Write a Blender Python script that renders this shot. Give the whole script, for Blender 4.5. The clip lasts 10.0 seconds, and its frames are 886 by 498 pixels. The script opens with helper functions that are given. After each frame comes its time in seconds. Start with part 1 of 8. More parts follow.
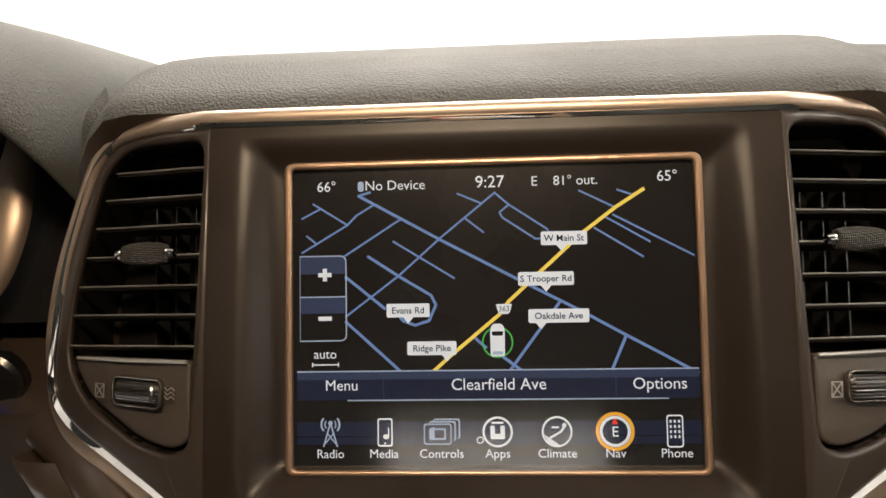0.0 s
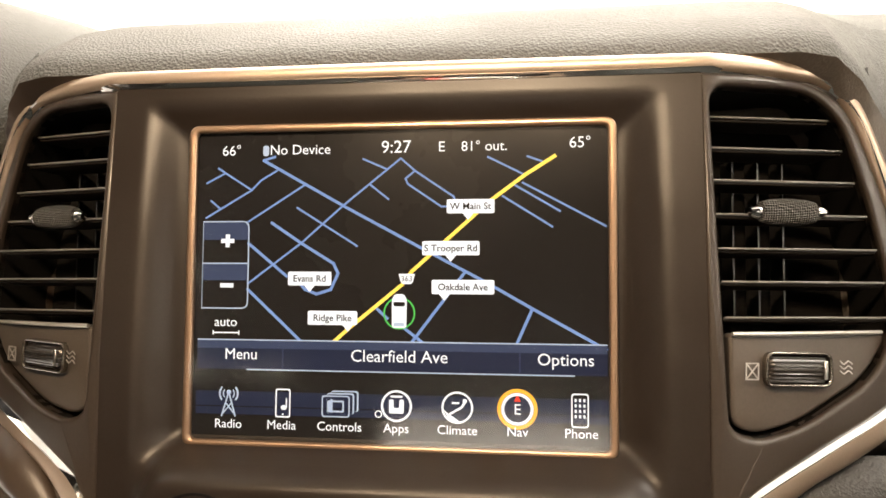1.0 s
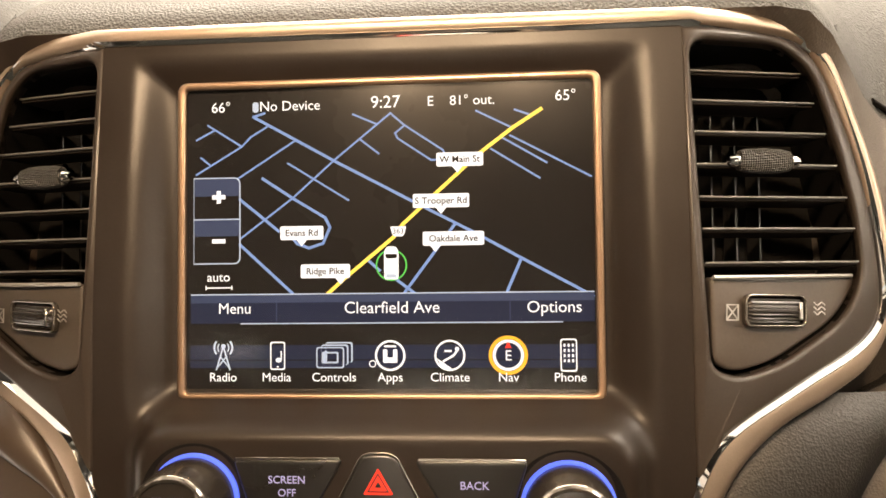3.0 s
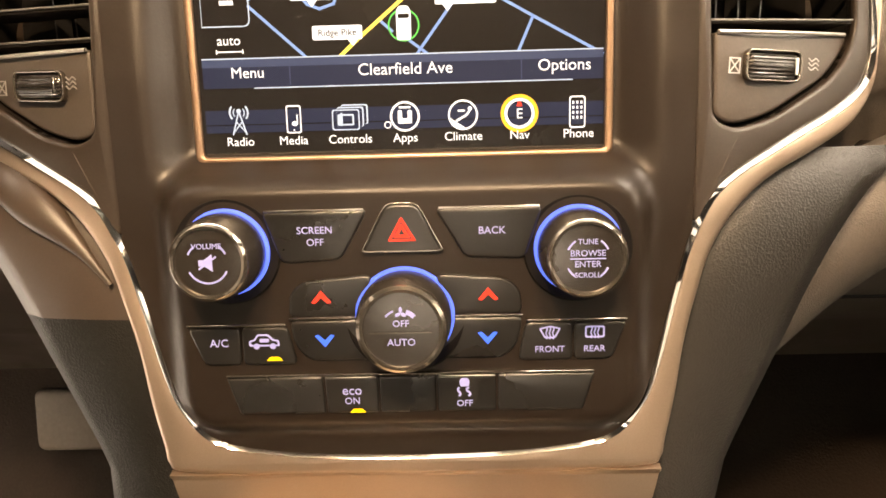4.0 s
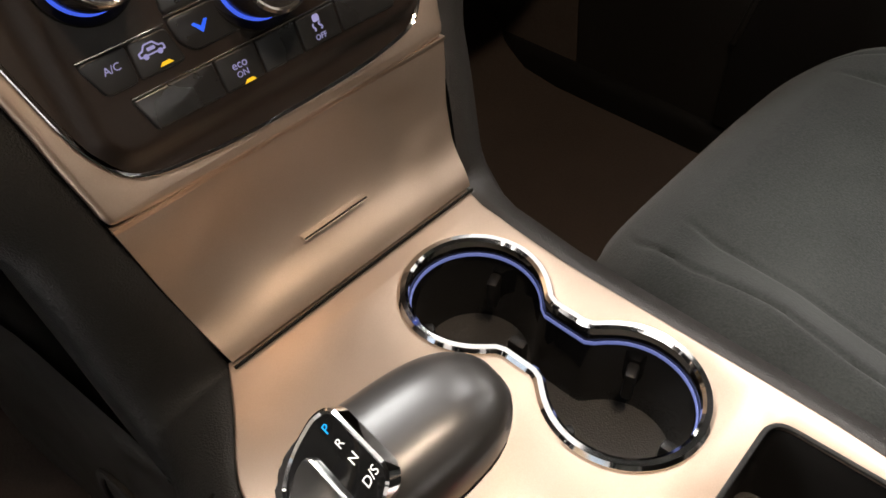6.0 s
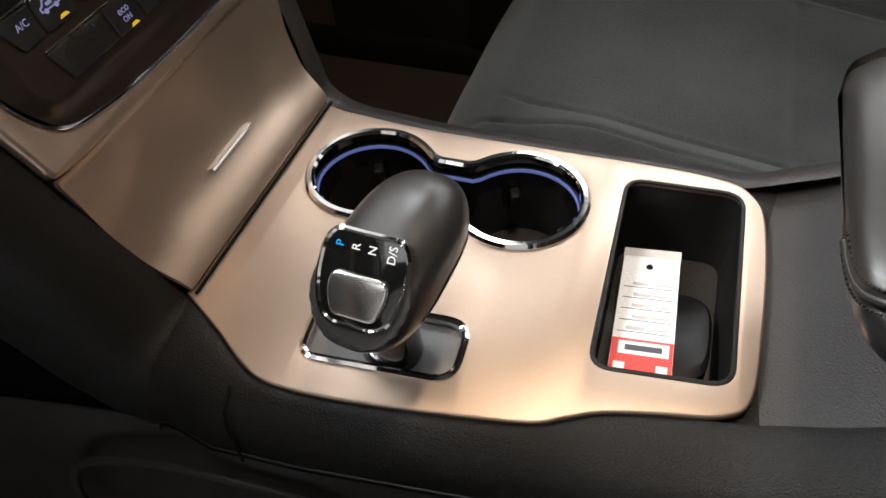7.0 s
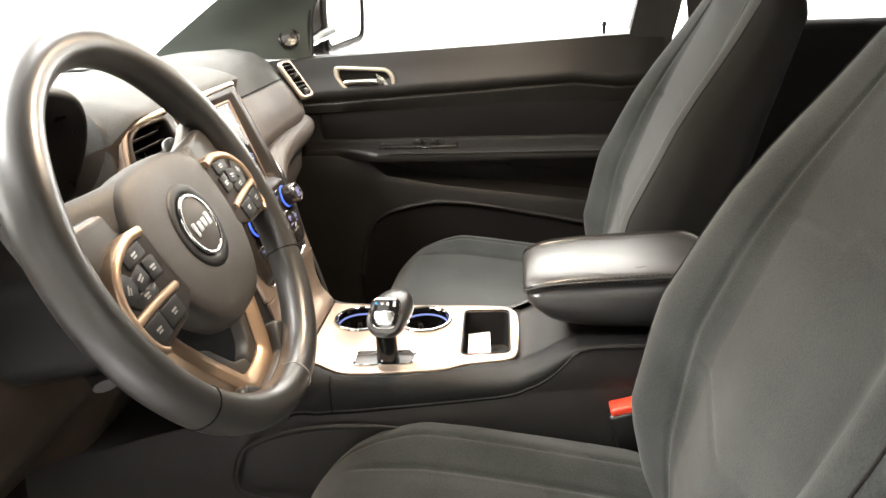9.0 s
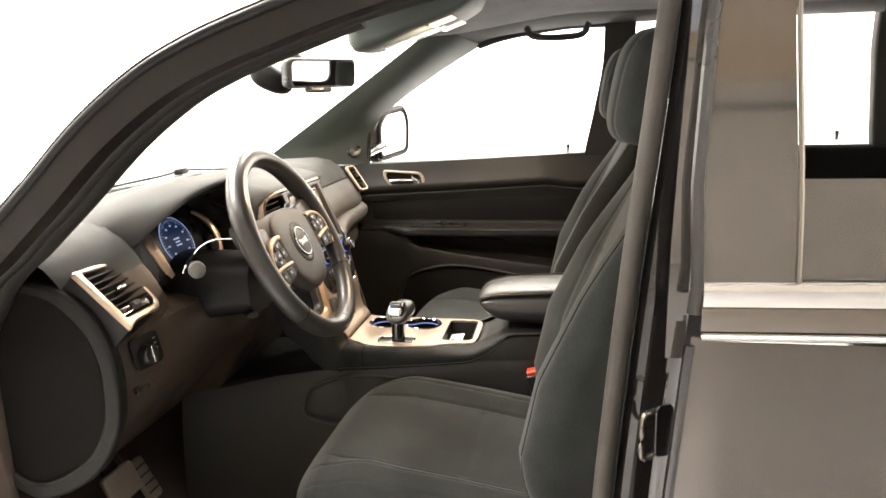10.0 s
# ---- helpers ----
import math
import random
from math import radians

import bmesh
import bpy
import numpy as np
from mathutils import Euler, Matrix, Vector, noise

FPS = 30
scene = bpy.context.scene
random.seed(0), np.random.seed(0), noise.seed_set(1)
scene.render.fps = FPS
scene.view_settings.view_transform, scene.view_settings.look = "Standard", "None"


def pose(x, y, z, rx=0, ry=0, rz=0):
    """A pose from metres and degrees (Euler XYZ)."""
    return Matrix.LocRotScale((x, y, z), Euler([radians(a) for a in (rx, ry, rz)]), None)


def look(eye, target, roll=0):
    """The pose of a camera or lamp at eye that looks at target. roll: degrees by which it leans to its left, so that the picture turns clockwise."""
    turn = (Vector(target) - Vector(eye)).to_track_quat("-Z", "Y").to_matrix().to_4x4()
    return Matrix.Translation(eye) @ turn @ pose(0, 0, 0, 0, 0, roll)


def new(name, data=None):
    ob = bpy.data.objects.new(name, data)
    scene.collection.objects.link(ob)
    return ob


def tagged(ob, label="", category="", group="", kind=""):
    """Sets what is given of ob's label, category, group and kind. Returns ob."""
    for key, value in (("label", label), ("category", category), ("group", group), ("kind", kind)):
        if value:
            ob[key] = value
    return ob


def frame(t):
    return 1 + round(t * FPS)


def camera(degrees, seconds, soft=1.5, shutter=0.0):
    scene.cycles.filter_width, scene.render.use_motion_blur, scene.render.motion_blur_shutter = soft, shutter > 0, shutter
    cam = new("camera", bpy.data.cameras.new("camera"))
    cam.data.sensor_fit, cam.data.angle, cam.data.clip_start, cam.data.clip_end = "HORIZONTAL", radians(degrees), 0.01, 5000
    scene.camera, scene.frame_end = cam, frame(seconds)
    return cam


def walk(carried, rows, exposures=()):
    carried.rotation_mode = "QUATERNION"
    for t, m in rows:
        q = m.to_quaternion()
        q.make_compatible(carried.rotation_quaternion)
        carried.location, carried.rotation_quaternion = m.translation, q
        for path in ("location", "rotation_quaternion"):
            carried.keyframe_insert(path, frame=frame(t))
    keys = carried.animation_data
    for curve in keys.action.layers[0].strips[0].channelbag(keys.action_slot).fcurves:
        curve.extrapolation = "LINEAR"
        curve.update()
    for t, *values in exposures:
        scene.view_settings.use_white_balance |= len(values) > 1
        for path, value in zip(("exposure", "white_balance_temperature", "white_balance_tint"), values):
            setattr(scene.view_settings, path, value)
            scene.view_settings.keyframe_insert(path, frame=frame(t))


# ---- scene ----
cam = camera(62.5, 10.0, soft=1.6)
PATH = [
    (0.0, (0.0, -0.289, 1.214), (-0.131, 1.627, 0.655), -2.3),
    (0.5, (0.045, -0.281, 1.204), (-0.135, 1.628, 0.636), -2.2),
    (1.0, (0.057, -0.276, 1.198), (-0.193, 1.625, 0.629), -2.2),
    (1.5, (0.055, -0.273, 1.201), (-0.191, 1.626, 0.624), -2.1),
    (2.0, (0.058, -0.267, 1.195), (-0.181, 1.632, 0.613), -2.1),
    (3.5, (0.037, -0.302, 1.175), (-0.068, 1.58, 0.506), -2.2),
    (4.0, (0.024, -0.313, 1.16), (-0.026, 1.417, 0.159), -2.1),
    (4.5, (0.003, -0.326, 1.163), (0.066, 1.285, -0.02), -2.2),
    (5.0, (-0.05, -0.337, 1.152), (0.288, 1.085, -0.21), -2.5),
    (5.5, (-0.103, -0.353, 1.154), (0.526, 0.874, -0.295), -3.2),
    (5.7, (-0.133, -0.36, 1.15), (0.628, 0.772, -0.31), -3.2),
    (6.8, (-0.264, -0.361, 1.133), (0.956, 0.249, -0.33), -5.3),
    (7.0, (-0.299, -0.358, 1.142), (0.941, 0.161, -0.339), -5.2),
    (7.5, (-0.389, -0.379, 1.185), (1.003, -0.003, -0.201), -4.7),
    (8.0, (-0.529, -0.399, 1.248), (1.082, -0.019, 0.127), -4.9),
    (8.5, (-0.724, -0.419, 1.294), (1.027, -0.122, 0.373), -3.7),
    (9.0, (-1.024, -0.43, 1.34), (0.832, -0.221, 0.625), -2.5),
    (9.5, (-1.365, -0.53, 1.387), (0.546, -0.283, 0.853), -1.6),
    (10.0, (-1.746, -0.679, 1.421), (0.169, -0.304, 0.981), -1.7),
]
EXPOSURES = [(0.0, -1.0, 6600, 10), (0.6, -0.35, 6800, 10), (2.0, -0.07, 7300, 14), (3.5, 0.15, 7750, 14), (4.0, 0.6, 8000, 14), (4.5, 0.68, 8200, 14), (5.0, 0.25, 6800, 12), (5.5, -0.2, 6250, 12),
             (7.0, -1.1, 5800, 10), (7.5, -1.05, 5750, 10), (8.0, -0.55, 5900, 8), (8.5, 0.2, 6000, 8), (9.0, 0.52, 6150, 9), (9.5, 0.35, 6450, 10), (10.0, 0.1, 6500, 10)]
walk(cam, [(t, look(e, g, r)) for t, e, g, r in PATH], EXPOSURES)

# ---- light: added lamps, out of view, in a white booth round the car ----
world = bpy.data.worlds.new("booth_air")
world.use_nodes = True
world.node_tree.nodes["Background"].inputs["Color"].default_value = (1.0, 0.95, 0.88, 1)
world.node_tree.nodes["Background"].inputs["Strength"].default_value = 0.02
scene.world = world


def strip_lamp(m, sx, sy, watts, colour=(1.0, 0.94, 0.86), name="added_wall_fill"):
    d = bpy.data.lights.new(name, "AREA")
    d.shape, d.size, d.size_y, d.energy, d.color = "RECTANGLE", sx, sy, watts, colour
    ob = new(name + "_lamp", d)
    ob.matrix_world = m
    return ob


# added rows of unseen lamps under the ceiling that brighten the white walls
strip_lamp(look((0, 5.6, 3.6), (0, 8.0, 1.6)), 11, 0.5, 1700)
strip_lamp(look((0, -5.6, 3.6), (0, -8.0, 1.6)), 11, 0.5, 700)
strip_lamp(look((4.8, 0, 3.6), (7.0, 0, 1.6)), 0.5, 12, 4600)
strip_lamp(look((-4.8, 0, 3.6), (-7.0, 0, 1.6)), 0.5, 12, 400)
# added overhead lamps, unseen, that brighten dash and seats
strip_lamp(pose(0, 2.0, 3.6), 3.0, 1.2, 650, name="added_overhead_fill")
strip_lamp(pose(2.8, -0.6, 3.6), 1.2, 3.0, 450, name="added_overhead_fill")
strip_lamp(pose(-2.6, -0.6, 3.6), 1.2, 3.0, 55, name="added_overhead_fill")
# lit map lamps in the overhead console
for sx in (-1, 1):
    strip_lamp(pose(sx * 0.070, -0.365, 1.545, 18, 0, 0), 0.04, 0.05, 5.0, (1.0, 0.76, 0.52), "map_lamp")


# ---- materials ----
def mat(name, col, rough=0.5, metal=0.0, bump=0.0, scale=900.0, kind="noise", var=0.12, spec=0.5, coat=0.0, sheen=0.0,
        stains=3.0, rvar=0.08):
    m = bpy.data.materials.new(name)
    m.use_nodes = True
    nt = m.node_tree
    b = nt.nodes["Principled BSDF"]
    b.inputs["Metallic"].default_value = metal
    b.inputs["Specular IOR Level"].default_value = spec
    b.inputs["Coat Weight"].default_value = coat
    b.inputs["Coat Roughness"].default_value = 0.06
    b.inputs["Sheen Weight"].default_value = sheen
    b.inputs["Sheen Roughness"].default_value = 0.5
    tc = nt.nodes.new("ShaderNodeTexCoord")
    n1 = nt.nodes.new("ShaderNodeTexNoise")
    n1.inputs["Scale"].default_value, n1.inputs["Detail"].default_value = stains * 4, 6
    nt.links.new(tc.outputs["Object"], n1.inputs["Vector"])
    n2 = nt.nodes.new("ShaderNodeTexNoise")
    n2.inputs["Scale"].default_value, n2.inputs["Detail"].default_value = scale * 0.6, 3
    nt.links.new(tc.outputs["Object"], n2.inputs["Vector"])
    add = nt.nodes.new("ShaderNodeMath")
    add.operation = "ADD"
    nt.links.new(n1.outputs["Fac"], add.inputs[0])
    nt.links.new(n2.outputs["Fac"], add.inputs[1])
    ramp = nt.nodes.new("ShaderNodeMapRange")
    ramp.inputs["From Min"].default_value, ramp.inputs["From Max"].default_value = 0.7, 1.3
    ramp.inputs["To Min"].default_value, ramp.inputs["To Max"].default_value = 1 - var, 1 + var
    nt.links.new(add.outputs[0], ramp.inputs["Value"])
    mix = nt.nodes.new("ShaderNodeVectorMath")
    mix.operation = "SCALE"
    mix.inputs[0].default_value = col
    nt.links.new(ramp.outputs["Result"], mix.inputs["Scale"])
    nt.links.new(mix.outputs["Vector"], b.inputs["Base Color"])
    rr = nt.nodes.new("ShaderNodeMapRange")
    rr.inputs["From Min"].default_value, rr.inputs["From Max"].default_value = 0.3, 0.7
    rr.inputs["To Min"].default_value, rr.inputs["To Max"].default_value = max(rough - rvar, 0.02), min(rough + rvar, 1)
    nt.links.new(n1.outputs["Fac"], rr.inputs["Value"])
    nt.links.new(rr.outputs["Result"], b.inputs["Roughness"])
    if bump > 0:
        if kind == "leather":
            tx = nt.nodes.new("ShaderNodeTexVoronoi")
            tx.feature = "F1"
            tx.inputs["Scale"].default_value = scale
            warp = nt.nodes.new("ShaderNodeVectorMath")
            warp.operation = "MULTIPLY_ADD"
            warp.inputs[1].default_value = (0.002, 0.002, 0.002)
            n3 = nt.nodes.new("ShaderNodeTexNoise")
            n3.inputs["Scale"].default_value = scale * 0.35
            nt.links.new(tc.outputs["Object"], n3.inputs["Vector"])
            nt.links.new(n3.outputs["Color"], warp.inputs[0])
            nt.links.new(tc.outputs["Object"], warp.inputs[2])
            nt.links.new(warp.outputs["Vector"], tx.inputs["Vector"])
            height = tx.outputs["Distance"]
        elif kind == "weave":
            wx = nt.nodes.new("ShaderNodeTexWave")
            wz = nt.nodes.new("ShaderNodeTexWave")
            wx.bands_direction, wz.bands_direction = "X", "DIAGONAL"
            for w_ in (wx, wz):
                w_.inputs["Scale"].default_value = scale * 0.3
                w_.inputs["Distortion"].default_value = 1.5
                w_.inputs["Detail"].default_value = 1
                nt.links.new(tc.outputs["Object"], w_.inputs["Vector"])
            mm = nt.nodes.new("ShaderNodeMath")
            mm.operation = "ADD"
            nt.links.new(wx.outputs["Fac"], mm.inputs[0])
            nt.links.new(wz.outputs["Fac"], mm.inputs[1])
            height = mm.outputs[0]
        elif kind == "knurl":
            waves = []
            for d in ("X", "Y", "Z"):
                w_ = nt.nodes.new("ShaderNodeTexWave")
                w_.bands_direction = d
                w_.inputs["Scale"].default_value = scale * 0.3
                nt.links.new(tc.outputs["Object"], w_.inputs["Vector"])
                waves.append(w_.outputs["Fac"])
            m1, m2 = nt.nodes.new("ShaderNodeMath"), nt.nodes.new("ShaderNodeMath")
            m1.operation = m2.operation = "ADD"
            nt.links.new(waves[0], m1.inputs[0])
            nt.links.new(waves[1], m1.inputs[1])
            nt.links.new(m1.outputs[0], m2.inputs[0])
            nt.links.new(waves[2], m2.inputs[1])
            height = m2.outputs[0]
        else:
            height = n2.outputs["Fac"]
        bp = nt.nodes.new("ShaderNodeBump")
        bp.inputs["Strength"].default_value = bump
        bp.inputs["Distance"].default_value = 0.0008
        nt.links.new(height, bp.inputs["Height"])
        nt.links.new(bp.outputs["Normal"], b.inputs["Normal"])
    return m


def glow(name, col, strength):
    m = bpy.data.materials.new(name)
    m.use_nodes = True
    b = m.node_tree.nodes["Principled BSDF"]
    b.inputs["Base Color"].default_value = (*[0.3 * c for c in col], 1)
    b.inputs["Emission Color"].default_value = (*col, 1)
    b.inputs["Emission Strength"].default_value = strength
    b.inputs["Specular IOR Level"].default_value = 0.1
    return m


def pane_mat(name, tint, rough=0.0, ior=1.5):
    """Clear sheet: see-through with a Fresnel gloss."""
    m = bpy.data.materials.new(name)
    m.use_nodes = True
    nt = m.node_tree
    nt.nodes.remove(nt.nodes["Principled BSDF"])
    tr, gl, mx, lw, pw, sc = (nt.nodes.new("ShaderNode" + k) for k in ("BsdfTransparent", "BsdfGlossy", "MixShader", "LayerWeight", "Math", "MapRange"))
    tr.inputs["Color"].default_value = (*tint, 1)
    gl.inputs["Roughness"].default_value = rough
    lw.inputs["Blend"].default_value = 0.5
    pw.operation = "POWER"
    pw.inputs[1].default_value = 5.0
    r0 = ((ior - 1) / (ior + 1)) ** 2
    sc.inputs["To Min"].default_value, sc.inputs["To Max"].default_value = r0, 1.0
    nt.links.new(lw.outputs["Facing"], pw.inputs[0])
    nt.links.new(pw.outputs[0], sc.inputs["Value"])
    nt.links.new(sc.outputs["Result"], mx.inputs[0])
    nt.links.new(tr.outputs[0], mx.inputs[1])
    nt.links.new(gl.outputs[0], mx.inputs[2])
    nt.links.new(mx.outputs[0], nt.nodes["Material Output"].inputs["Surface"])
    return m


M_DASH = mat("grained_soft_dash", (0.042, 0.042, 0.039), 0.66, bump=0.6, scale=750, kind="leather", spec=0.3)
M_PAD = mat("grained_soft_pad", (0.0098, 0.0096, 0.0090), 0.52, bump=0.40, scale=900, kind="leather", spec=0.18)
M_CONSOLE = mat("grained_console_plastic", (0.0175, 0.0160, 0.0145), 0.48, bump=0.3, scale=900, kind="leather", spec=0.35)
M_PLASTIC = mat("dark_satin_plastic", (0.0075, 0.0072, 0.0068), 0.44, bump=0.08, scale=1500, spec=0.2)
M_FASCIA = mat("brown_black_satin_fascia", (0.0138, 0.0096, 0.0069), 0.38, bump=0.05, scale=1500, spec=0.30)
M_BLACK = mat("black_plastic", (0.010, 0.0095, 0.009), 0.30, bump=0.04, scale=1500, spec=0.6)
# near black for shade painted into hollows, and for dark joints and recessed parts
M_DEEP = mat("black_shade_and_joints", (0.0065, 0.0058, 0.0052), 0.8, spec=0.08)
M_GLOSS = mat("gloss_black", (0.006, 0.006, 0.006), 0.08, coat=0.5, rvar=0.03)
M_BRONZE = mat("champagne_bronze_satin", (0.425, 0.332, 0.260), 0.39, metal=0.85, bump=0.03, scale=2500, var=0.06)
M_SPOKE = mat("brown_bronze_satin", (0.40, 0.283, 0.190), 0.38, metal=0.8, bump=0.03, scale=2500, var=0.06)
M_COPPER = mat("copper_trim", (0.33, 0.22, 0.15), 0.36, metal=0.85, var=0.06)
M_CHROME = mat("chrome", (0.72, 0.71, 0.70), 0.07, metal=1.0, var=0.03, rvar=0.03)
M_SATIN = mat("satin_chrome", (0.55, 0.54, 0.52), 0.25, metal=1.0, var=0.05)
M_SMOKE = mat("smoked_chrome", (0.20, 0.18, 0.16), 0.16, metal=0.9, var=0.05)
M_SLAT = mat("vent_slat_plastic", (0.0150, 0.0118, 0.0095), 0.6, spec=0.12)
M_EDGE = mat("bright_slat_edge", (0.36, 0.35, 0.34), 0.34, metal=0.6)
M_SLATEDGE = mat("slat_front_edge", (0.20, 0.195, 0.185), 0.36, metal=0.5)
M_LEATHER = mat("black_leather", (0.022, 0.0213, 0.0205), 0.30, stains=4, spec=0.6, rvar=0.02, var=0.05)
M_WHEEL = mat("wheel_leather", (0.0245, 0.0232, 0.0212), 0.34, stains=5, rvar=0.03, var=0.06)
M_AIRBAG = mat("grained_airbag_plastic", (0.034, 0.030, 0.026), 0.50, bump=0.2, scale=900, kind="leather", spec=0.4)
M_CLOTH = mat("charcoal_seat_cloth", (0.0208, 0.0226, 0.0212), 0.9, bump=0.7, scale=900, sheen=0.10, spec=0.1, var=0.4)
M_SIDECLOTH = mat("black_cloth_with_shade", (0.0095, 0.0095, 0.009), 0.85, bump=0.4, scale=900, spec=0.1, var=0.2)
M_CARPET = mat("black_carpet", (0.052, 0.039, 0.032), 0.97, bump=1.0, scale=500, sheen=0.1, spec=0.04)
M_HEADLINER = mat("dark_headliner_cloth", (0.022, 0.020, 0.018), 0.95, bump=0.4, scale=900)
M_DASHLOW = mat("grained_lower_dash", (0.078, 0.066, 0.056), 0.5, bump=0.25, scale=900, kind="leather", spec=0.45)
M_KNEE = mat("smooth_brown_knee_plastic", (0.040, 0.0285, 0.021), 0.38, bump=0.04, scale=1500, spec=0.5)
M_VENTHOUSE = mat("satin_vent_housing", (0.026, 0.0195, 0.0150), 0.40, bump=0.05, scale=1400, spec=0.35)
M_VENTPANEL = mat("smooth_vent_panel", (0.052, 0.043, 0.036), 0.42, bump=0.05, scale=1400, spec=0.4)
M_PILLAR = mat("pillar_trim_plastic", (0.048, 0.060, 0.054), 0.6, bump=0.15, scale=900)
M_DOOR = mat("door_trim_plastic", (0.0125, 0.0115, 0.0105), 0.42, bump=0.2, scale=700, kind="leather", spec=0.3)
M_DOORDARK = mat("door_insert_cloth", (0.0065, 0.006, 0.0055), 0.85, bump=0.4, scale=700, spec=0.12)
M_PAINT = mat("black_car_paint", (0.010, 0.009, 0.009), 0.06, coat=1.0, rvar=0.02)
M_METALLIC = mat("dark_metallic_car_paint", (0.072, 0.062, 0.053), 0.22, metal=0.6, coat=1.0, bump=0.01, scale=3000, rvar=0.04, var=0.05)
M_COVER_FILM = mat("gloss_pillar_film", (0.075, 0.068, 0.062), 0.05, metal=0.5, coat=1.0, spec=1.0, rvar=0.02)
M_FRAME = mat("door_frame_black", (0.010, 0.008, 0.0065), 0.45, bump=0.05, spec=0.18)
M_KNOB = mat("dark_brown_knob", (0.016, 0.0135, 0.0115), 0.26, spec=0.7)
M_STALK = mat("grey_stalk_plastic", (0.10, 0.097, 0.093), 0.45)
M_SEAMLINE = mat("pad_edge_highlight", (0.032, 0.032, 0.031), 0.5)
M_RUBBER = mat("seal_rubber", (0.018, 0.0165, 0.015), 0.55, bump=0.1, spec=0.22)
M_PEDAL = mat("pedal_rubber", (0.165, 0.138, 0.112), 0.6, bump=0.3, scale=300)
M_THREAD = mat("black_thread", (0.022, 0.021, 0.020), 0.9, spec=0.05)
M_GATE = mat("grey_gate_plate", (0.13, 0.128, 0.125), 0.38, bump=0.05, spec=0.5)
M_SEAL = mat("grey_pillar_seal", (0.042, 0.037, 0.033), 0.6, bump=0.2, scale=700, spec=0.3)
M_RED = mat("red_buckle_plastic", (0.75, 0.055, 0.025), 0.35)
M_WHITE = mat("white_card", (0.80, 0.80, 0.79), 0.6)
M_INK = mat("ink", (0.05, 0.05, 0.06), 0.6)
M_REDCARD = mat("red_card", (0.70, 0.04, 0.03), 0.5)
M_MIRROR = mat("mirror_glass", (0.9, 0.9, 0.9), 0.01, metal=1.0, var=0.0, rvar=0.0)
M_GREYPLATE = mat("grey_lamp_plastic", (0.45, 0.42, 0.38), 0.5)
M_WALL = mat("white_booth_wall", (0.82, 0.81, 0.79), 0.8, bump=0.05, scale=60, var=0.04, stains=0.3)
M_TAN = mat("tan_reflection_band", (0.42, 0.31, 0.19), 0.7, var=0.1, stains=0.5)
M_SKYPAINT = mat("pale_blue_reflection_band", (0.50, 0.64, 0.80), 0.6, var=0.08, stains=0.4)
M_GROUND = mat("grey_painted_concrete", (0.36, 0.355, 0.36), 0.55, bump=0.2, scale=80, var=0.15, stains=0.4)
M_SCREEN = mat("dark_display", (0.012, 0.0115, 0.012), 0.25, var=0.0, spec=0.12)
M_PANE = pane_mat("window_glass", (0.93, 0.95, 0.94))
M_TINT = pane_mat("tinted_glass", (0.35, 0.36, 0.35))
M_COVER = pane_mat("display_cover_glass", (1, 1, 1), 0.10, 1.85)
G_WHITE = glow("display_white", (0.86, 0.92, 1.0), 1.0)
G_ROAD = glow("display_road", (0.20, 0.35, 0.75), 0.7)
G_YELLOW = glow("display_yellow_road", (1.0, 0.75, 0.13), 1.0)
G_ICON = glow("display_icon", (0.55, 0.70, 0.95), 0.6)
G_DIM = glow("display_dim", (0.06, 0.09, 0.20), 0.35)
G_BAR = glow("display_bar", (0.02, 0.028, 0.07), 0.5)
G_ORANGE = glow("display_orange", (1.0, 0.50, 0.05), 0.9)
G_GREEN = glow("display_green", (0.10, 0.75, 0.15), 0.6)
G_LABEL = glow("button_legend", (0.55, 0.54, 1.0), 0.42)
G_RED = glow("red_legend", (1.0, 0.05, 0.03), 1.0)
G_BLUE = glow("blue_legend", (0.04, 0.14, 1.0), 1.1)
G_RING = glow("blue_ring_light", (0.08, 0.16, 1.0), 1.1)
G_AMBER = glow("amber_lamp", (1.0, 0.62, 0.02), 1.0)
G_CUP = glow("cup_ring_light", (0.30, 0.36, 0.85), 0.55)
G_GAUGE = glow("gauge_blue", (0.012, 0.03, 0.09), 0.4)
G_TICK = glow("gauge_tick", (0.45, 0.55, 0.85), 0.6)
G_P = glow("gear_letter_lit", (0.03, 0.45, 1.0), 1.3)
G_LAMP = glow("lit_lamp_lens", (1.0, 0.80, 0.66), 1.1)
G_TRAY = glow("glowing_tray_insert", (1.0, 0.93, 0.86), 1.2)
M_DADO = mat("grey_brown_wall_paint", (0.40, 0.37, 0.33), 0.6, var=0.15, stains=0.5)


# ---- building helpers ----
def part(name, bm, material, parent=None, label="", sharp=38):
    me = bpy.data.meshes.new(name)
    bmesh.ops.recalc_face_normals(bm, faces=bm.faces)
    bm.to_mesh(me)
    bm.free()
    me.materials.append(material)
    me.shade_smooth()
    me.set_sharp_from_angle(angle=radians(sharp))
    ob = new(name, me)
    if parent is not None:
        ob.parent = parent
        shift = parent.location if parent.parent is None else Vector((0, 0, 0))
        ob.matrix_parent_inverse = Matrix.Translation(-shift)
    if label:
        tagged(ob, label)
    return ob


def thing(name, label, category, at=(0, 0, 0), group="", kind=""):
    ob = new(name)
    ob.empty_display_size = 0.02
    ob.location = at
    return tagged(ob, label, category, group, kind)


def xf(bm, m):
    bmesh.ops.transform(bm, matrix=m, verts=bm.verts)
    return bm


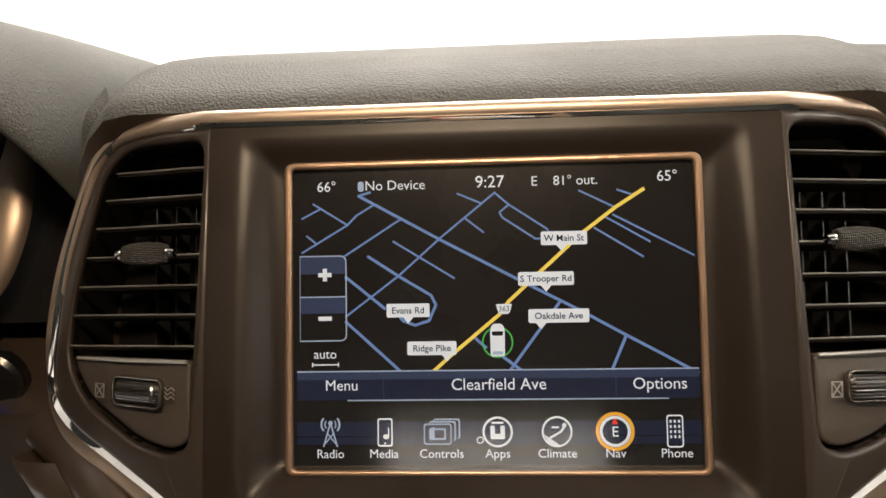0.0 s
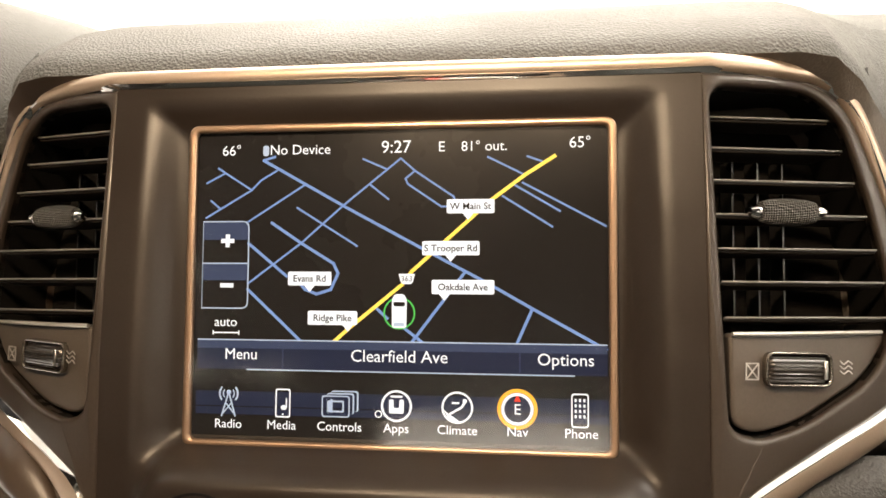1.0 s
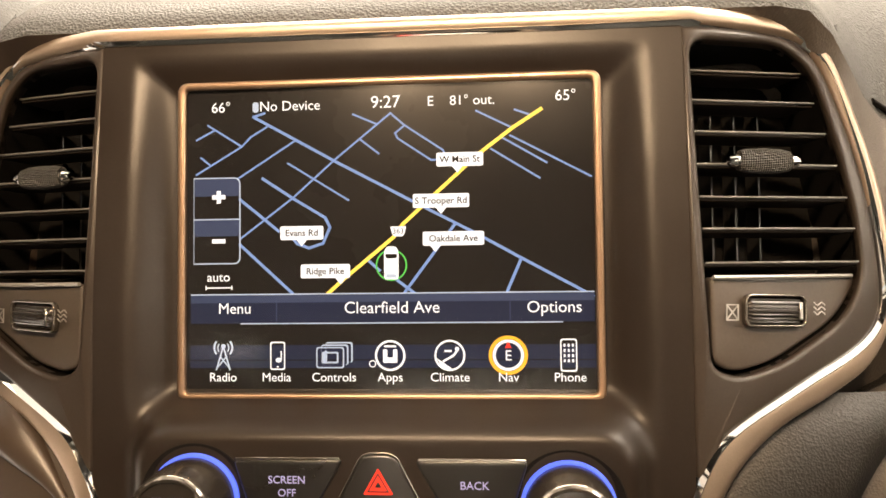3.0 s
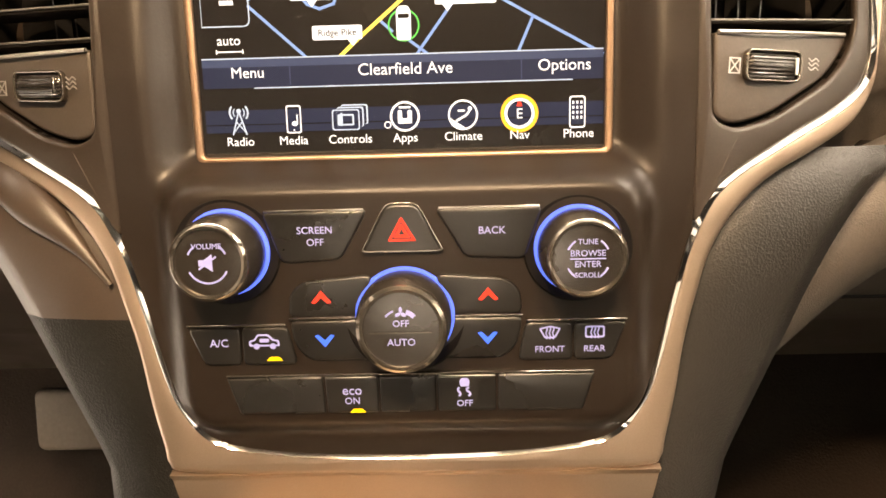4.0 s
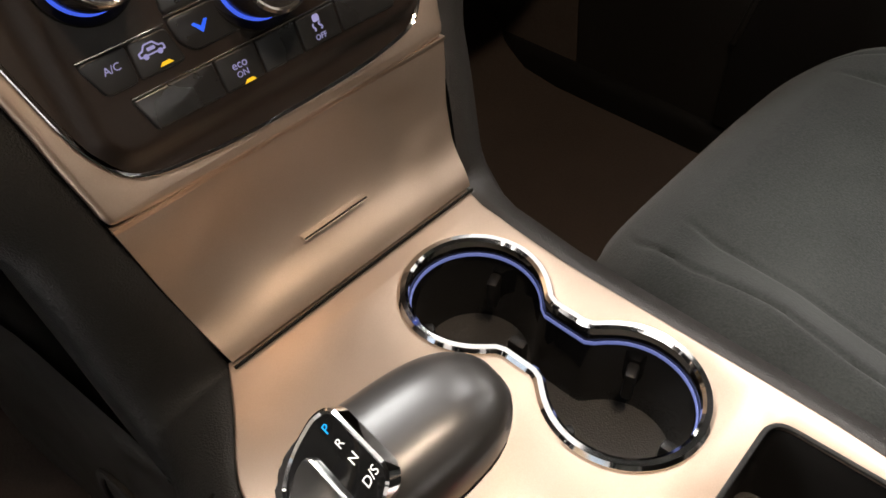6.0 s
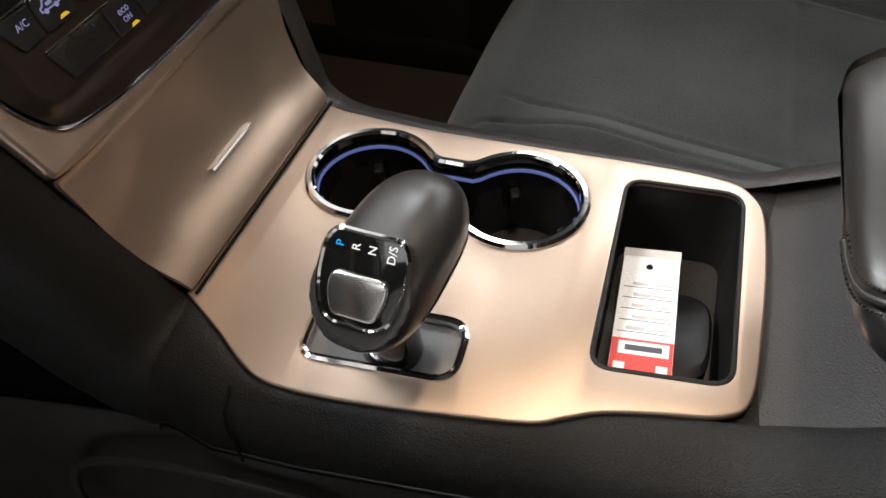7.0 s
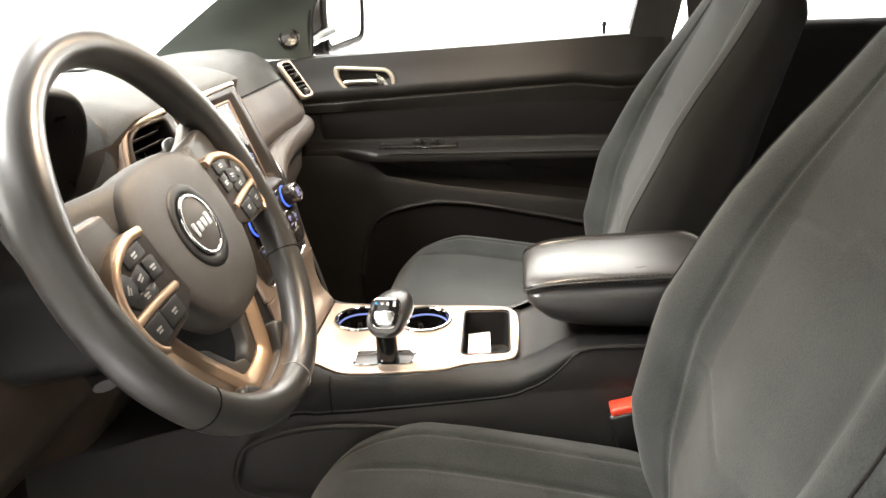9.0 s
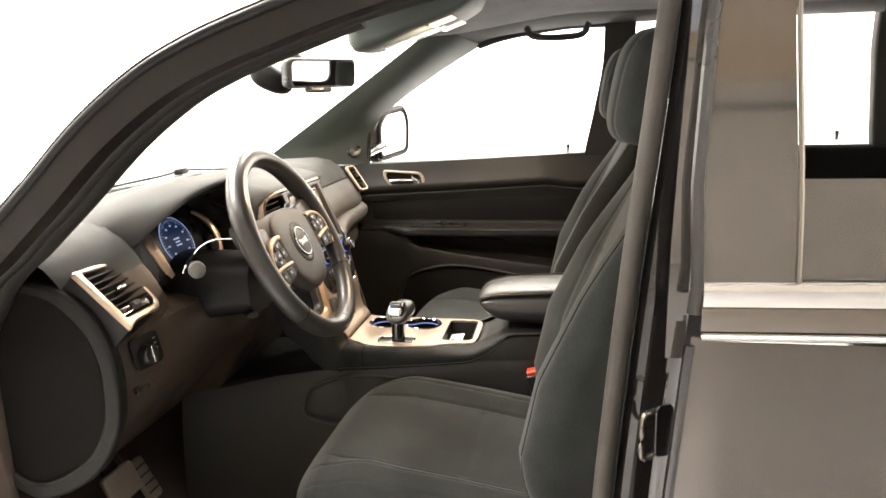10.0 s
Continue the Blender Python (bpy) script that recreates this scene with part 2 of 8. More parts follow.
def merge(*bms):
    out = bms[0]
    for b in bms[1:]:
        me = bpy.data.meshes.new("tmp")
        b.to_mesh(me)
        b.free()
        out.from_mesh(me)
        bpy.data.meshes.remove(me)
    return out


def from_curve(cu):
    ob = bpy.data.objects.new("tmp", cu)
    me = bpy.data.meshes.new_from_object(ob)
    bm = bmesh.new()
    bm.from_mesh(me)
    bpy.data.objects.remove(ob)
    bpy.data.meshes.remove(me)
    bpy.data.curves.remove(cu)
    return bm


def plate(loops, depth, bevel=0.0, m=None, res=2):
    """A flat sheet with holes: first loop outside, others holes; local z from 0 to depth."""
    cu = bpy.data.curves.new("tmp", "CURVE")
    cu.dimensions, cu.fill_mode = "2D", "BOTH"
    bevel = min(bevel, depth / 2)
    cu.extrude, cu.bevel_depth, cu.bevel_resolution, cu.offset = max(depth / 2 - bevel, 0), bevel, res, -bevel
    for lp in loops:
        sp = cu.splines.new("POLY")
        sp.points.add(len(lp) - 1)
        for p, q in zip(sp.points, lp):
            p.co = (q[0], q[1], 0, 1)
        sp.use_cyclic_u = True
    bm = from_curve(cu)
    bmesh.ops.remove_doubles(bm, verts=bm.verts, dist=1e-6)
    xf(bm, Matrix.Translation((0, 0, depth / 2)))
    if m is not None:
        xf(bm, m)
    return bm


def words(s, size, m, depth=0.0002, align="CENTER", weight=0.0):
    cu = bpy.data.curves.new("tmp", "FONT")
    cu.body, cu.size, cu.extrude, cu.align_x, cu.align_y = s, size, depth, align, "CENTER"
    cu.resolution_u = 3
    cu.offset = size * weight
    return xf(from_curve(cu), m)


def rounded(pts, r, n=5):
    """A polygon with its corners rounded; r one radius or one per corner."""
    out, k = [], len(pts)
    for i, p in enumerate(pts):
        p, a, b = Vector(p).to_2d(), Vector(pts[i - 1]).to_2d(), Vector(pts[(i + 1) % k]).to_2d()
        rr = r[i] if isinstance(r, (list, tuple)) else r
        da, db = (a - p), (b - p)
        d = min(rr, da.length * 0.49, db.length * 0.49)
        p0, p1 = p + da.normalized() * d, p + db.normalized() * d
        for j in range(n + 1):
            f = j / n
            out.append(tuple(p0 * (1 - f) ** 2 + p * 2 * f * (1 - f) + p1 * f * f))
    return out


def rect(cx, cy, w, h, r=0.0, n=4):
    pts = [(cx - w / 2, cy - h / 2), (cx + w / 2, cy - h / 2), (cx + w / 2, cy + h / 2), (cx - w / 2, cy + h / 2)]
    return rounded(pts, r, n) if r else pts


def disc(cx, cy, r, n=32, r2=None):
    return [(cx + r * math.cos(2 * math.pi * i / n), cy + (r2 or r) * math.sin(2 * math.pi * i / n)) for i in range(n)]


def spline(pts, n=6, closed=False):
    """Catmull-Rom through points of any dimension."""
    P = [np.array(p, float) for p in pts]
    k, out = len(P), []
    for i in range(k if closed else k - 1):
        p0 = P[i - 1] if (closed or i > 0) else 2 * P[0] - P[1]
        p1, p2 = P[i], P[(i + 1) % k]
        p3 = P[(i + 2) % k] if (closed or i + 2 < k) else 2 * P[-1] - P[-2]
        for j in range(n):
            t = j / n
            out.append(0.5 * (2 * p1 + (p2 - p0) * t + (2 * p0 - 5 * p1 + 4 * p2 - p3) * t * t + (3 * p1 - p0 - 3 * p2 + p3) * t ** 3))
    if not closed:
        out.append(P[-1])
    return [tuple(o) for o in out]


def loft(rings, closed=True, caps=True, bm=None):
    bm = bm or bmesh.new()
    vs = [[bm.verts.new(p) for p in r] for r in rings]
    k = len(rings[0])
    for a, b in zip(vs, vs[1:]):
        for i in range(k if closed else k - 1):
            j = (i + 1) % k
            try:
                bm.faces.new((a[i], a[j], b[j], b[i]))
            except ValueError:
                pass
    if caps and closed:
        bm.faces.new(vs[0][::-1])
        bm.faces.new(vs[-1])
    return bm


def sweep(path, section, up, closed=False, scale=None):
    """Section points (side, up) carried along a path; up is a vector or a list of them."""
    P = [Vector(p) for p in path]
    k, rings = len(P), []
    for i, p in enumerate(P):
        a = P[i - 1] if (closed or i > 0) else P[0]
        b = P[(i + 1) % k] if (closed or i + 1 < k) else P[-1]
        t = (b - a).normalized()
        u = Vector(up[i]) if isinstance(up, list) else Vector(up)
        s = t.cross(u).normalized()
        u2 = s.cross(t).normalized()
        f = scale[i] if scale else 1.0
        rings.append([p + s * x * f + u2 * y * f for x, y in section])
    if closed:
        rings.append(rings[0])
        bm = loft(rings, True, False)
        bmesh.ops.remove_doubles(bm, verts=bm.verts, dist=1e-6)
        return bm
    return loft(rings, True, True)


def ring_section(a, b=None, n=10):
    b = b or a
    return [(a * math.cos(2 * math.pi * i / n), b * math.sin(2 * math.pi * i / n)) for i in range(n)]


def tube(path, r, up=(0, 0, 1), n=8, closed=False):
    return sweep(path, ring_section(r, r, n), up, closed)


def lathe(profile, n=36, m=None):
    rings = [[(max(r, 1e-5) * math.cos(2 * math.pi * i / n), max(r, 1e-5) * math.sin(2 * math.pi * i / n), z) for i in range(n)]
             for r, z in profile]
    bm = loft(rings, True, True)
    return xf(bm, m) if m is not None else bm


def box(x0, x1, y0, y1, z0, z1, r=0.0, seg=3, m=None):
    bm = bmesh.new()
    bmesh.ops.create_cube(bm, size=1)
    xf(bm, Matrix.Translation(((x0 + x1) / 2, (y0 + y1) / 2, (z0 + z1) / 2)) @ Matrix.Diagonal((x1 - x0, y1 - y0, z1 - z0, 1)))
    if r:
        bmesh.ops.bevel(bm, geom=bm.edges, offset=r, segments=seg, profile=0.5, affect="EDGES")
    return xf(bm, m) if m is not None else bm


def lerp_table(table, x):
    xs = [t[0] for t in table]
    if isinstance(table[0][1], (int, float)):
        return float(np.interp(x, xs, [t[1] for t in table]))
    return tuple(float(np.interp(x, xs, [t[1][i] for t in table])) for i in range(len(table[0][1])))


def sstep(a, b, x):
    t = min(max((x - a) / (b - a), 0), 1)
    return t * t * (3 - 2 * t)


def superellipse(n, a, b, p):
    out = []
    for i in range(n):
        t = 2 * math.pi * i / n
        c, s = math.cos(t), math.sin(t)
        out.append((a * math.copysign(abs(c) ** (2 / p), c), b * math.copysign(abs(s) ** (2 / p), s)))
    return out


def grid(fn, nu, nv):
    """A sheet: fn(i/nu, j/nv) gives a point."""
    return loft([[fn(i / nu, j / nv) for i in range(nu + 1)] for j in range(nv + 1)], False, False)


def solid(bm, thick):
    bmesh.ops.recalc_face_normals(bm, faces=bm.faces)
    bmesh.ops.solidify(bm, geom=bm.faces[:], thickness=thick)
    return bm


# ---- booth ----
def lines(name, path_a, path_b, material, parent, bulge=Vector((0, 0, 0)), n=10, label="", steps=6, thick=0.006):
    """A trim skin between two edge lines, bowed by bulge."""
    a, b = spline(path_a, steps), spline(path_b, steps)
    rings = []
    for p, q in zip(a, b):
        p, q = Vector(p), Vector(q)
        rings.append([p.lerp(q, i / n) + bulge * math.sin(math.pi * i / n) for i in range(n + 1)])
    bm = loft(rings, False, False)
    return part(name, solid(bm, thick) if thick else bm, material, parent, label, 60)


def room():
    bm = box(-7, 7, -8, 8, -0.05, 0.0)
    tagged(part("floor", bm, M_GROUND), "grey painted concrete floor of the booth", "floor", kind="structure")
    tagged(part("ceiling", box(-7, 7, -8, 8, 3.9, 4.0), M_WALL), "white booth ceiling above the added lamps", "ceiling", kind="structure")
    tagged(part("wall_north", box(-7, 7, 8, 8.1, 0, 4), M_WALL), "bright white booth wall ahead", "wall", kind="structure")
    tagged(part("wall_south", box(-7, 7, -8.1, -8, 0, 4), M_WALL), "bright white booth wall behind", "wall", kind="structure")
    tagged(part("wall_east", box(7, 7.1, -8, 8, 0, 4), M_WALL), "bright white booth wall beside the car", "wall", kind="structure")
    w = part("wall_west", box(-7.1, -7, -8, 8, 0, 4), M_WALL)
    tagged(w, "unseen booth wall with colour bands added for reflections", "wall", kind="structure")
    # unseen bands, placed so that the car's paint reflects their colours
    part("dado", box(-7.0, -6.97, -8, 8, 0.0, 3.150, 0.004), M_DADO, w, "grey-brown lower wall paint")
    part("rail", box(-7.0, -6.95, -8, 8, 3.154, 3.210, 0.004), M_INK, w, "dark line added for reflections")
    part("middle_band", box(-7.0, -6.965, -8, 8, 3.214, 3.360, 0.004), M_DADO, w)
    part("tan_band", box(-7.0, -6.96, -8.0, 8.0, 3.364, 3.575, 0.004), M_TAN, w, "tan wall band")
    part("upper_band", box(-7.0, -6.96, -8.0, 8.0, 3.59, 3.895, 0.004), M_SKYPAINT, w, "pale blue upper wall")


room()

# ---- centre stack: u across, v up along the face, w out of it ----
SV, SN = Vector((0, math.sin(radians(20)), math.cos(radians(20)))), Vector((0, -math.cos(radians(20)), math.sin(radians(20))))
SM = Matrix(((1, 0, 0, 0), (0, SV.y, SN.y, 0), (0, SV.z, SN.z, 1.10), (0, 0, 0, 1)))


def at_stack(u, v, w=0.0):
    return SM @ Matrix.Translation((u, v, w))


W_BASE = [(-0.32, -0.002), (-0.21, 0.001), (-0.10, 0.003), (-0.03, 0.004), (0.03, 0.001), (0.08, -0.003), (0.12, -0.004)]


def stack_base(u, v):
    """The bowed face: flat round the screen, its wings with the vents swept back."""
    a = max(abs(u) - 0.125, 0.0)
    return lerp_table(W_BASE, v) - 0.34 * a - 1.5 * a * a


def lift(bm, extra=0.0):
    """Lay a sheet built in u, v, w on the bowed face of the stack."""
    for q in bm.verts:
        q.co.z += stack_base(q.co.x, q.co.y) + extra
    return xf(bm, SM)


CHROME_HALF = [(0.0, 0.0838), (0.07, 0.0838), (0.124, 0.0842), (0.152, 0.0848), (0.172, 0.0828), (0.1862, 0.0730), (0.1965, 0.0505), (0.2070, 0.0190),
               (0.2120, -0.0130), (0.2105, -0.0345), (0.1980, -0.0480), (0.1670, -0.0625), (0.1350, -0.0795), (0.1222, -0.0980),
               (0.1148, -0.1245), (0.1078, -0.1570), (0.1012, -0.1755), (0.0880, -0.1908), (0.060, -0.1965), (0.030, -0.1986)]
BRONZE_HALF = [(0.0, 0.0922), (0.07, 0.0920), (0.124, 0.0918), (0.154, 0.0915), (0.176, 0.0892), (0.1905, 0.0795), (0.2020, 0.0520), (0.2130, 0.0190),
               (0.2183, -0.0130), (0.2180, -0.0385), (0.2060, -0.0560), (0.185, -0.0675), (0.160, -0.0785), (0.1425, -0.0920), (0.1310, -0.1090),
               (0.1248, -0.1290), (0.1205, -0.1500), (0.1175, -0.1740), (0.1140, -0.194), (0.1125, -0.2030), (0.1060, -0.2075), (0.07, -0.2092), (0.035, -0.2098)]


def mirrored(half, low):
    right = half + [(0.0, low)]
    return right + [(-u, v) for u, v in right[-2:0:-1]]


CHROME = spline(mirrored(CHROME_HALF, -0.1990), 5, True)
BRONZE = spline(mirrored(BRONZE_HALF, -0.210), 5, True)


def half_width(loop, v):
    """Half the width of a loop at height v."""
    best = 0.0
    for (a, b), (c, d) in zip(loop, loop[1:] + loop[:1]):
        if (b - v) * (d - v) <= 0 and b != d:
            best = max(best, a + (c - a) * (v - b) / (d - b))
    return best


def box_sd(u, v, cu, cv, hu, hv, r):
    du, dv = abs(u - cu) - hu + r, abs(v - cv) - hv + r
    return math.hypot(max(du, 0), max(dv, 0)) + min(max(du, dv), 0) - r


def stack_height(u, v):
    w = lerp_table(W_BASE, v) + 0.0058
    scr = box_sd(u, v, 0, 0, 0.108, 0.079, 0.006)
    w = w - (w + 0.003) * sstep(0.0, -0.018, scr) * sstep(-0.083, -0.06, v)
    low = box_sd(u, v, 0, -0.128, 0.103, 0.058, 0.020)
    bulge = 0.0215 - 0.006 * sstep(-0.075, -0.185, v)
    k = sstep(0.004, -0.009, low)
    return w * (1 - k) + bulge * k


def center_stack():
    st = thing("center_stack", "dark satin dashboard centre stack framed in bronze and chrome", "center stack", (0, 0, 0.9))
    vs = [0.0832 - 0.001 * i for i in range(5)] + list(np.linspace(0.078, -0.186, 120)) + [-0.1885 - 0.0022 * i for i in range(6)]
    rings = []
    for v in vs:
        hw = min(half_width(CHROME, v) - 0.0005, 0.1212)
        rings.append([SM @ Vector((s * hw, v, stack_height(s * hw, v))) for s in np.linspace(-1, 1, 97)])
    part("fascia", solid(loft(rings, False, False), 0.003), M_FASCIA, st)
    # rings of chrome and bronze
    loop = [SM @ Vector((u, v, stack_base(u, v) + 0.0045)) for u, v in CHROME]
    part("chrome_trim", sweep(loop, [(0.0034, -0.0045), (0.0030, -0.0016), (0.0012, 0.0004), (-0.0006, 0.0020), (-0.0014, 0.0026), (-0.0020, 0.0020), (-0.0020, -0.009), (0.003, -0.009)], SN, True),
         M_CHROME, st, "polished chrome edge trim")
    bm = plate([BRONZE, CHROME], 0.013, 0.0035, None, 3)
    part("bronze_trim", lift(bm, -0.008), M_BRONZE, st, "champagne bronze satin surround")
    arch = [(u - (0.0040 if u > 0.16 else 0.0) * min((u - 0.16) / 0.03, 1), v - 0.0042 * sstep(0.03, 0.085, v)) for u, v in BRONZE_HALF[:10]]
    arch = spline([(-u, v) for u, v in arch[:0:-1]] + arch, 5)
    ends = [min(1.0, 0.25 + 0.12 * i, 0.25 + 0.12 * (len(arch) - 1 - i)) for i in range(len(arch))]
    part("bronze_bead", sweep([SM @ Vector((u, v, stack_base(u, v) + 0.0042)) for u, v in arch], ring_section(0.0040, 0.0034, 12), SN, False, ends), M_BRONZE, st, "rounded bronze edge")
    # side wall behind the bronze edge
    rings = []
    for d, k in ((0.0, 0.999), (-0.02, 0.992), (-0.06, 0.97)):
        rings.append([SM @ Vector((u * k, v * (0.999 if k > 0.995 else 0.985), stack_base(u, v) - 0.006 + d)) for u, v in BRONZE])
    part("back_shell", loft(rings, True, False), M_PLASTIC, st)
    return st


STACK = center_stack()


def ribbed(r, half, teeth, depth, m):
    """A roller with fine ribs along its axis, which is local z."""
    rings = []
    for z, k in ((-half, 0.82), (-half + 0.0012, 1.0), (half - 0.0012, 1.0), (half, 0.82)):
        ring = []
        for i in range(teeth * 4):
            q = r * k - (depth if i % 4 >= 2 else 0.0)
            t = 2 * math.pi * i / (teeth * 4)
            ring.append((q * math.cos(t), q * math.sin(t), z))
        rings.append(ring)
    return xf(loft(rings), m)


def side_vent(sx, name_label):
    vt = thing("air_vent", name_label, "air vent", SM @ Vector((sx * 0.157, 0.01, 0)), "stack vents")

    def mx(pts):
        return [(sx * u, v) for u, v in pts]

    # plane of the swept-back wing: local x outwards from its root
    lean = math.atan(0.43)
    VM = SM @ Matrix.Translation((sx * 0.125, 0, 0)) @ Matrix.Rotation(sx * lean, 4, "Y")

    tilt = math.atan(0.25)
    VS = SM @ Matrix.Translation((sx * 0.125, 0, -0.011)) @ Matrix.Rotation(sx * tilt, 4, "Y")

    def at_slat(u, v, w=0.0):
        return VS @ Matrix.Translation((sx * (u - 0.125) / math.cos(tilt), v, w))

    def at_wing(u, v, w=0.0):
        return VM @ Matrix.Translation((sx * (u - 0.125) / math.cos(lean), v, w))

    outer = [(u, v) for u, v in spline(CHROME_HALF[2:13], 5)]
    outer = [(0.1207, 0.0835)] + [(u - 0.0012, v - (0.0012 if v > 0.06 else 0.0)) for u, v in outer if u > 0.125] + [(0.1290, -0.0915), (0.1225, -0.0960), (0.1207, -0.094), (0.1207, 0.0)]
    hole = rounded([(0.1240, 0.0785), (0.166, 0.0795), (0.1815, 0.0690), (0.1915, 0.039), (0.2000, 0.006), (0.2015, -0.020), (0.1900, -0.0370), (0.1580, -0.0540), (0.1395, -0.0580), (0.1285, -0.0535)],
                   [0.008, 0.012, 0.010, 0.02, 0.015, 0.012, 0.01, 0.01, 0.010, 0.010], 6)
    bm = plate([mx(outer), mx(hole)], 0.010, 0.0022, None, 3)
    part("housing", lift(bm, -0.004), M_VENTHOUSE, vt)

    def edge(v):
        return float(np.interp(v, [-0.022, 0.006, 0.039, 0.069, 0.079], [0.2005, 0.1990, 0.1905, 0.1805, 0.166])) - 0.0012

    # black duct box behind, its tone standing for the shade inside
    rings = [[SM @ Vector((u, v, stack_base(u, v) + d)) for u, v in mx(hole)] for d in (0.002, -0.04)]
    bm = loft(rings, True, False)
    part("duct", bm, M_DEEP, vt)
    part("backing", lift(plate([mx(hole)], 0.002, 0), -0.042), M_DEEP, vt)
    for v in (0.0695, 0.0566, 0.0432, 0.0293, 0.0155, 0.0022, -0.0120):
        a, b = (0.1262 + 0.0045 * (0.07 - v) / 0.09 - 0.125) / math.cos(tilt), (edge(v) - 0.125) / math.cos(tilt)
        w0 = lerp_table(W_BASE, v) + 0.001
        bm = plate([mx([(a, -0.0), (b, 0.0), (b - 0.006, -0.013), (a, -0.013)])], 0.0016, 0.0005)
        bm = xf(bm, VS @ Matrix.Translation((0, v, w0 - 0.001)) @ Matrix.Rotation(radians(82), 4, "X"))
        s = part("slat", bm, M_SLAT, vt)
        part("edge", box(min(sx * a, sx * b), max(sx * a, sx * b), -0.0004, 0.0004, -0.0004, 0.0006, 0.0002, 1, VS @ Matrix.Translation((0, v, w0))), M_SLATEDGE, s)
    for u in (0.1440, 0.1550, 0.1660):
        part("vane", box(-0.0004, 0.0004, -0.034, 0.034, -0.026, -0.016, 0, 1, at_slat(u, 0.020, 0.002)), M_BLACK, vt)
    # tilt knob
    v, w0 = 0.0298, lerp_table(W_BASE, 0.028) + 0.007
    ku = 0.1545
    pr = [(0.0005, -0.0120), (0.0044, -0.0112), (0.0054, -0.007), (0.0058, 0.0), (0.0054, 0.007), (0.0044, 0.0112), (0.0005, 0.0120)]
    turn = Matrix.Rotation(radians(90), 4, "Y")
    k = part("knob", lathe(pr, 20, at_slat(ku, v, w0) @ Matrix.Diagonal((1, 0.95, 0.8, 1)) @ turn), mat_knurl, vt)
    for e in (-1, 1):
        part("tip", lathe([(0.0005, -0.0022), (0.0024, -0.0018), (0.0028, 0.0), (0.0018, 0.0028), (0.0004, 0.0032)], 14,
                          at_slat(ku, v, w0) @ Matrix.Translation((e * 0.0130, 0, 0)) @ Matrix.Rotation(radians(90 * e), 4, "Y")), M_CHROME, k)
    # lower panel with thumb wheel
    low = rounded([(0.1300, -0.0180), (0.2000, -0.0175), (0.1995, -0.0222), (0.1885, -0.0362), (0.1575, -0.0525), (0.1400, -0.0562), (0.1305, -0.0525)], [0.002, 0.002, 0.003, 0.008, 0.008, 0.008, 0.008], 5)
    part("lower_panel", lift(plate([mx(low)], 0.010, 0.002, None, 2), -0.0095), M_VENTPANEL, vt, "smooth brown-grey lower panel")
    lip = [SM @ Vector((sx * u, -0.0180, stack_base(u, -0.018) + 0.0010)) for u in np.linspace(0.1315, 0.198, 12)]
    part("panel_lip", tube(lip, 0.0009, SV), M_EDGE, vt)
    w1, wu = lerp_table(W_BASE, -0.034) + 0.0032, 0.1560
    WF = at_wing(wu, -0.0318, w1 - 0.0026) @ Matrix.Rotation(radians(-2), 4, "Z")
    part("wheel_pocket", plate([rect(0, 0, 0.0300, 0.0125, 0.0035)], 0.0010, 0.0, WF), M_DEEP, vt)
    part("wheel_frame", plate([rect(0, 0, 0.0315, 0.0135, 0.004), rect(0, 0, 0.0288, 0.0114, 0.003)], 0.0028, 0.0006, WF), M_SMOKE, vt, "thin smoked chrome surround")
    tw = part("thumbwheel", ribbed(0.0072, 0.0135, 26, 0.0005, WF @ Matrix.Translation((0, 0, -0.0036)) @ turn), M_KNOB, vt, "ribbed black thumb wheel")
    part("rib", box(-0.0009, 0.0009, -0.0036, 0.0036, 0.0032, 0.0041, 0.0003, 1, WF @ Matrix.Translation((0.0112, 0, 0))), M_SATIN, tw)
    ic = [rect(0, 0, 0.006, 0.0065), rect(0, 0, 0.0050, 0.0055)]
    bm = plate(ic, 0.0003)
    for a in (47, -47):
        bm = merge(bm, plate([rect(0, 0, 0.0075, 0.0005)], 0.0003, 0, Matrix.Rotation(radians(a), 4, "Z")))
    part("closed_mark", xf(bm, WF @ Matrix.Translation((-0.0225, -0.0008, 0.0030))), M_EDGE, vt)
    bm = bmesh.new()
    for i in range(3):
        bm = merge(bm, sweep([(x * 0.001, 0.0019 * (1 - i) + 0.0007 * math.sin(x * 1.4), 0) for x in range(-3, 4)], ring_section(0.0003, 0.0002, 5), (0, 0, 1)))
    part("open_mark", xf(bm, WF @ Matrix.Translation((0.0215, 0.0012, 0.0030))), M_EDGE, vt)
    return vt


mat_knurl = mat("knurled_rubber", (0.035, 0.033, 0.030), 0.45, bump=0.8, scale=1100, kind="knurl")
side_vent(1, "dark slatted dashboard vent with chrome-tipped tilt knob beside the screen")
side_vent(-1, "dark slatted dashboard vent with chrome-tipped tilt knob beside the screen")


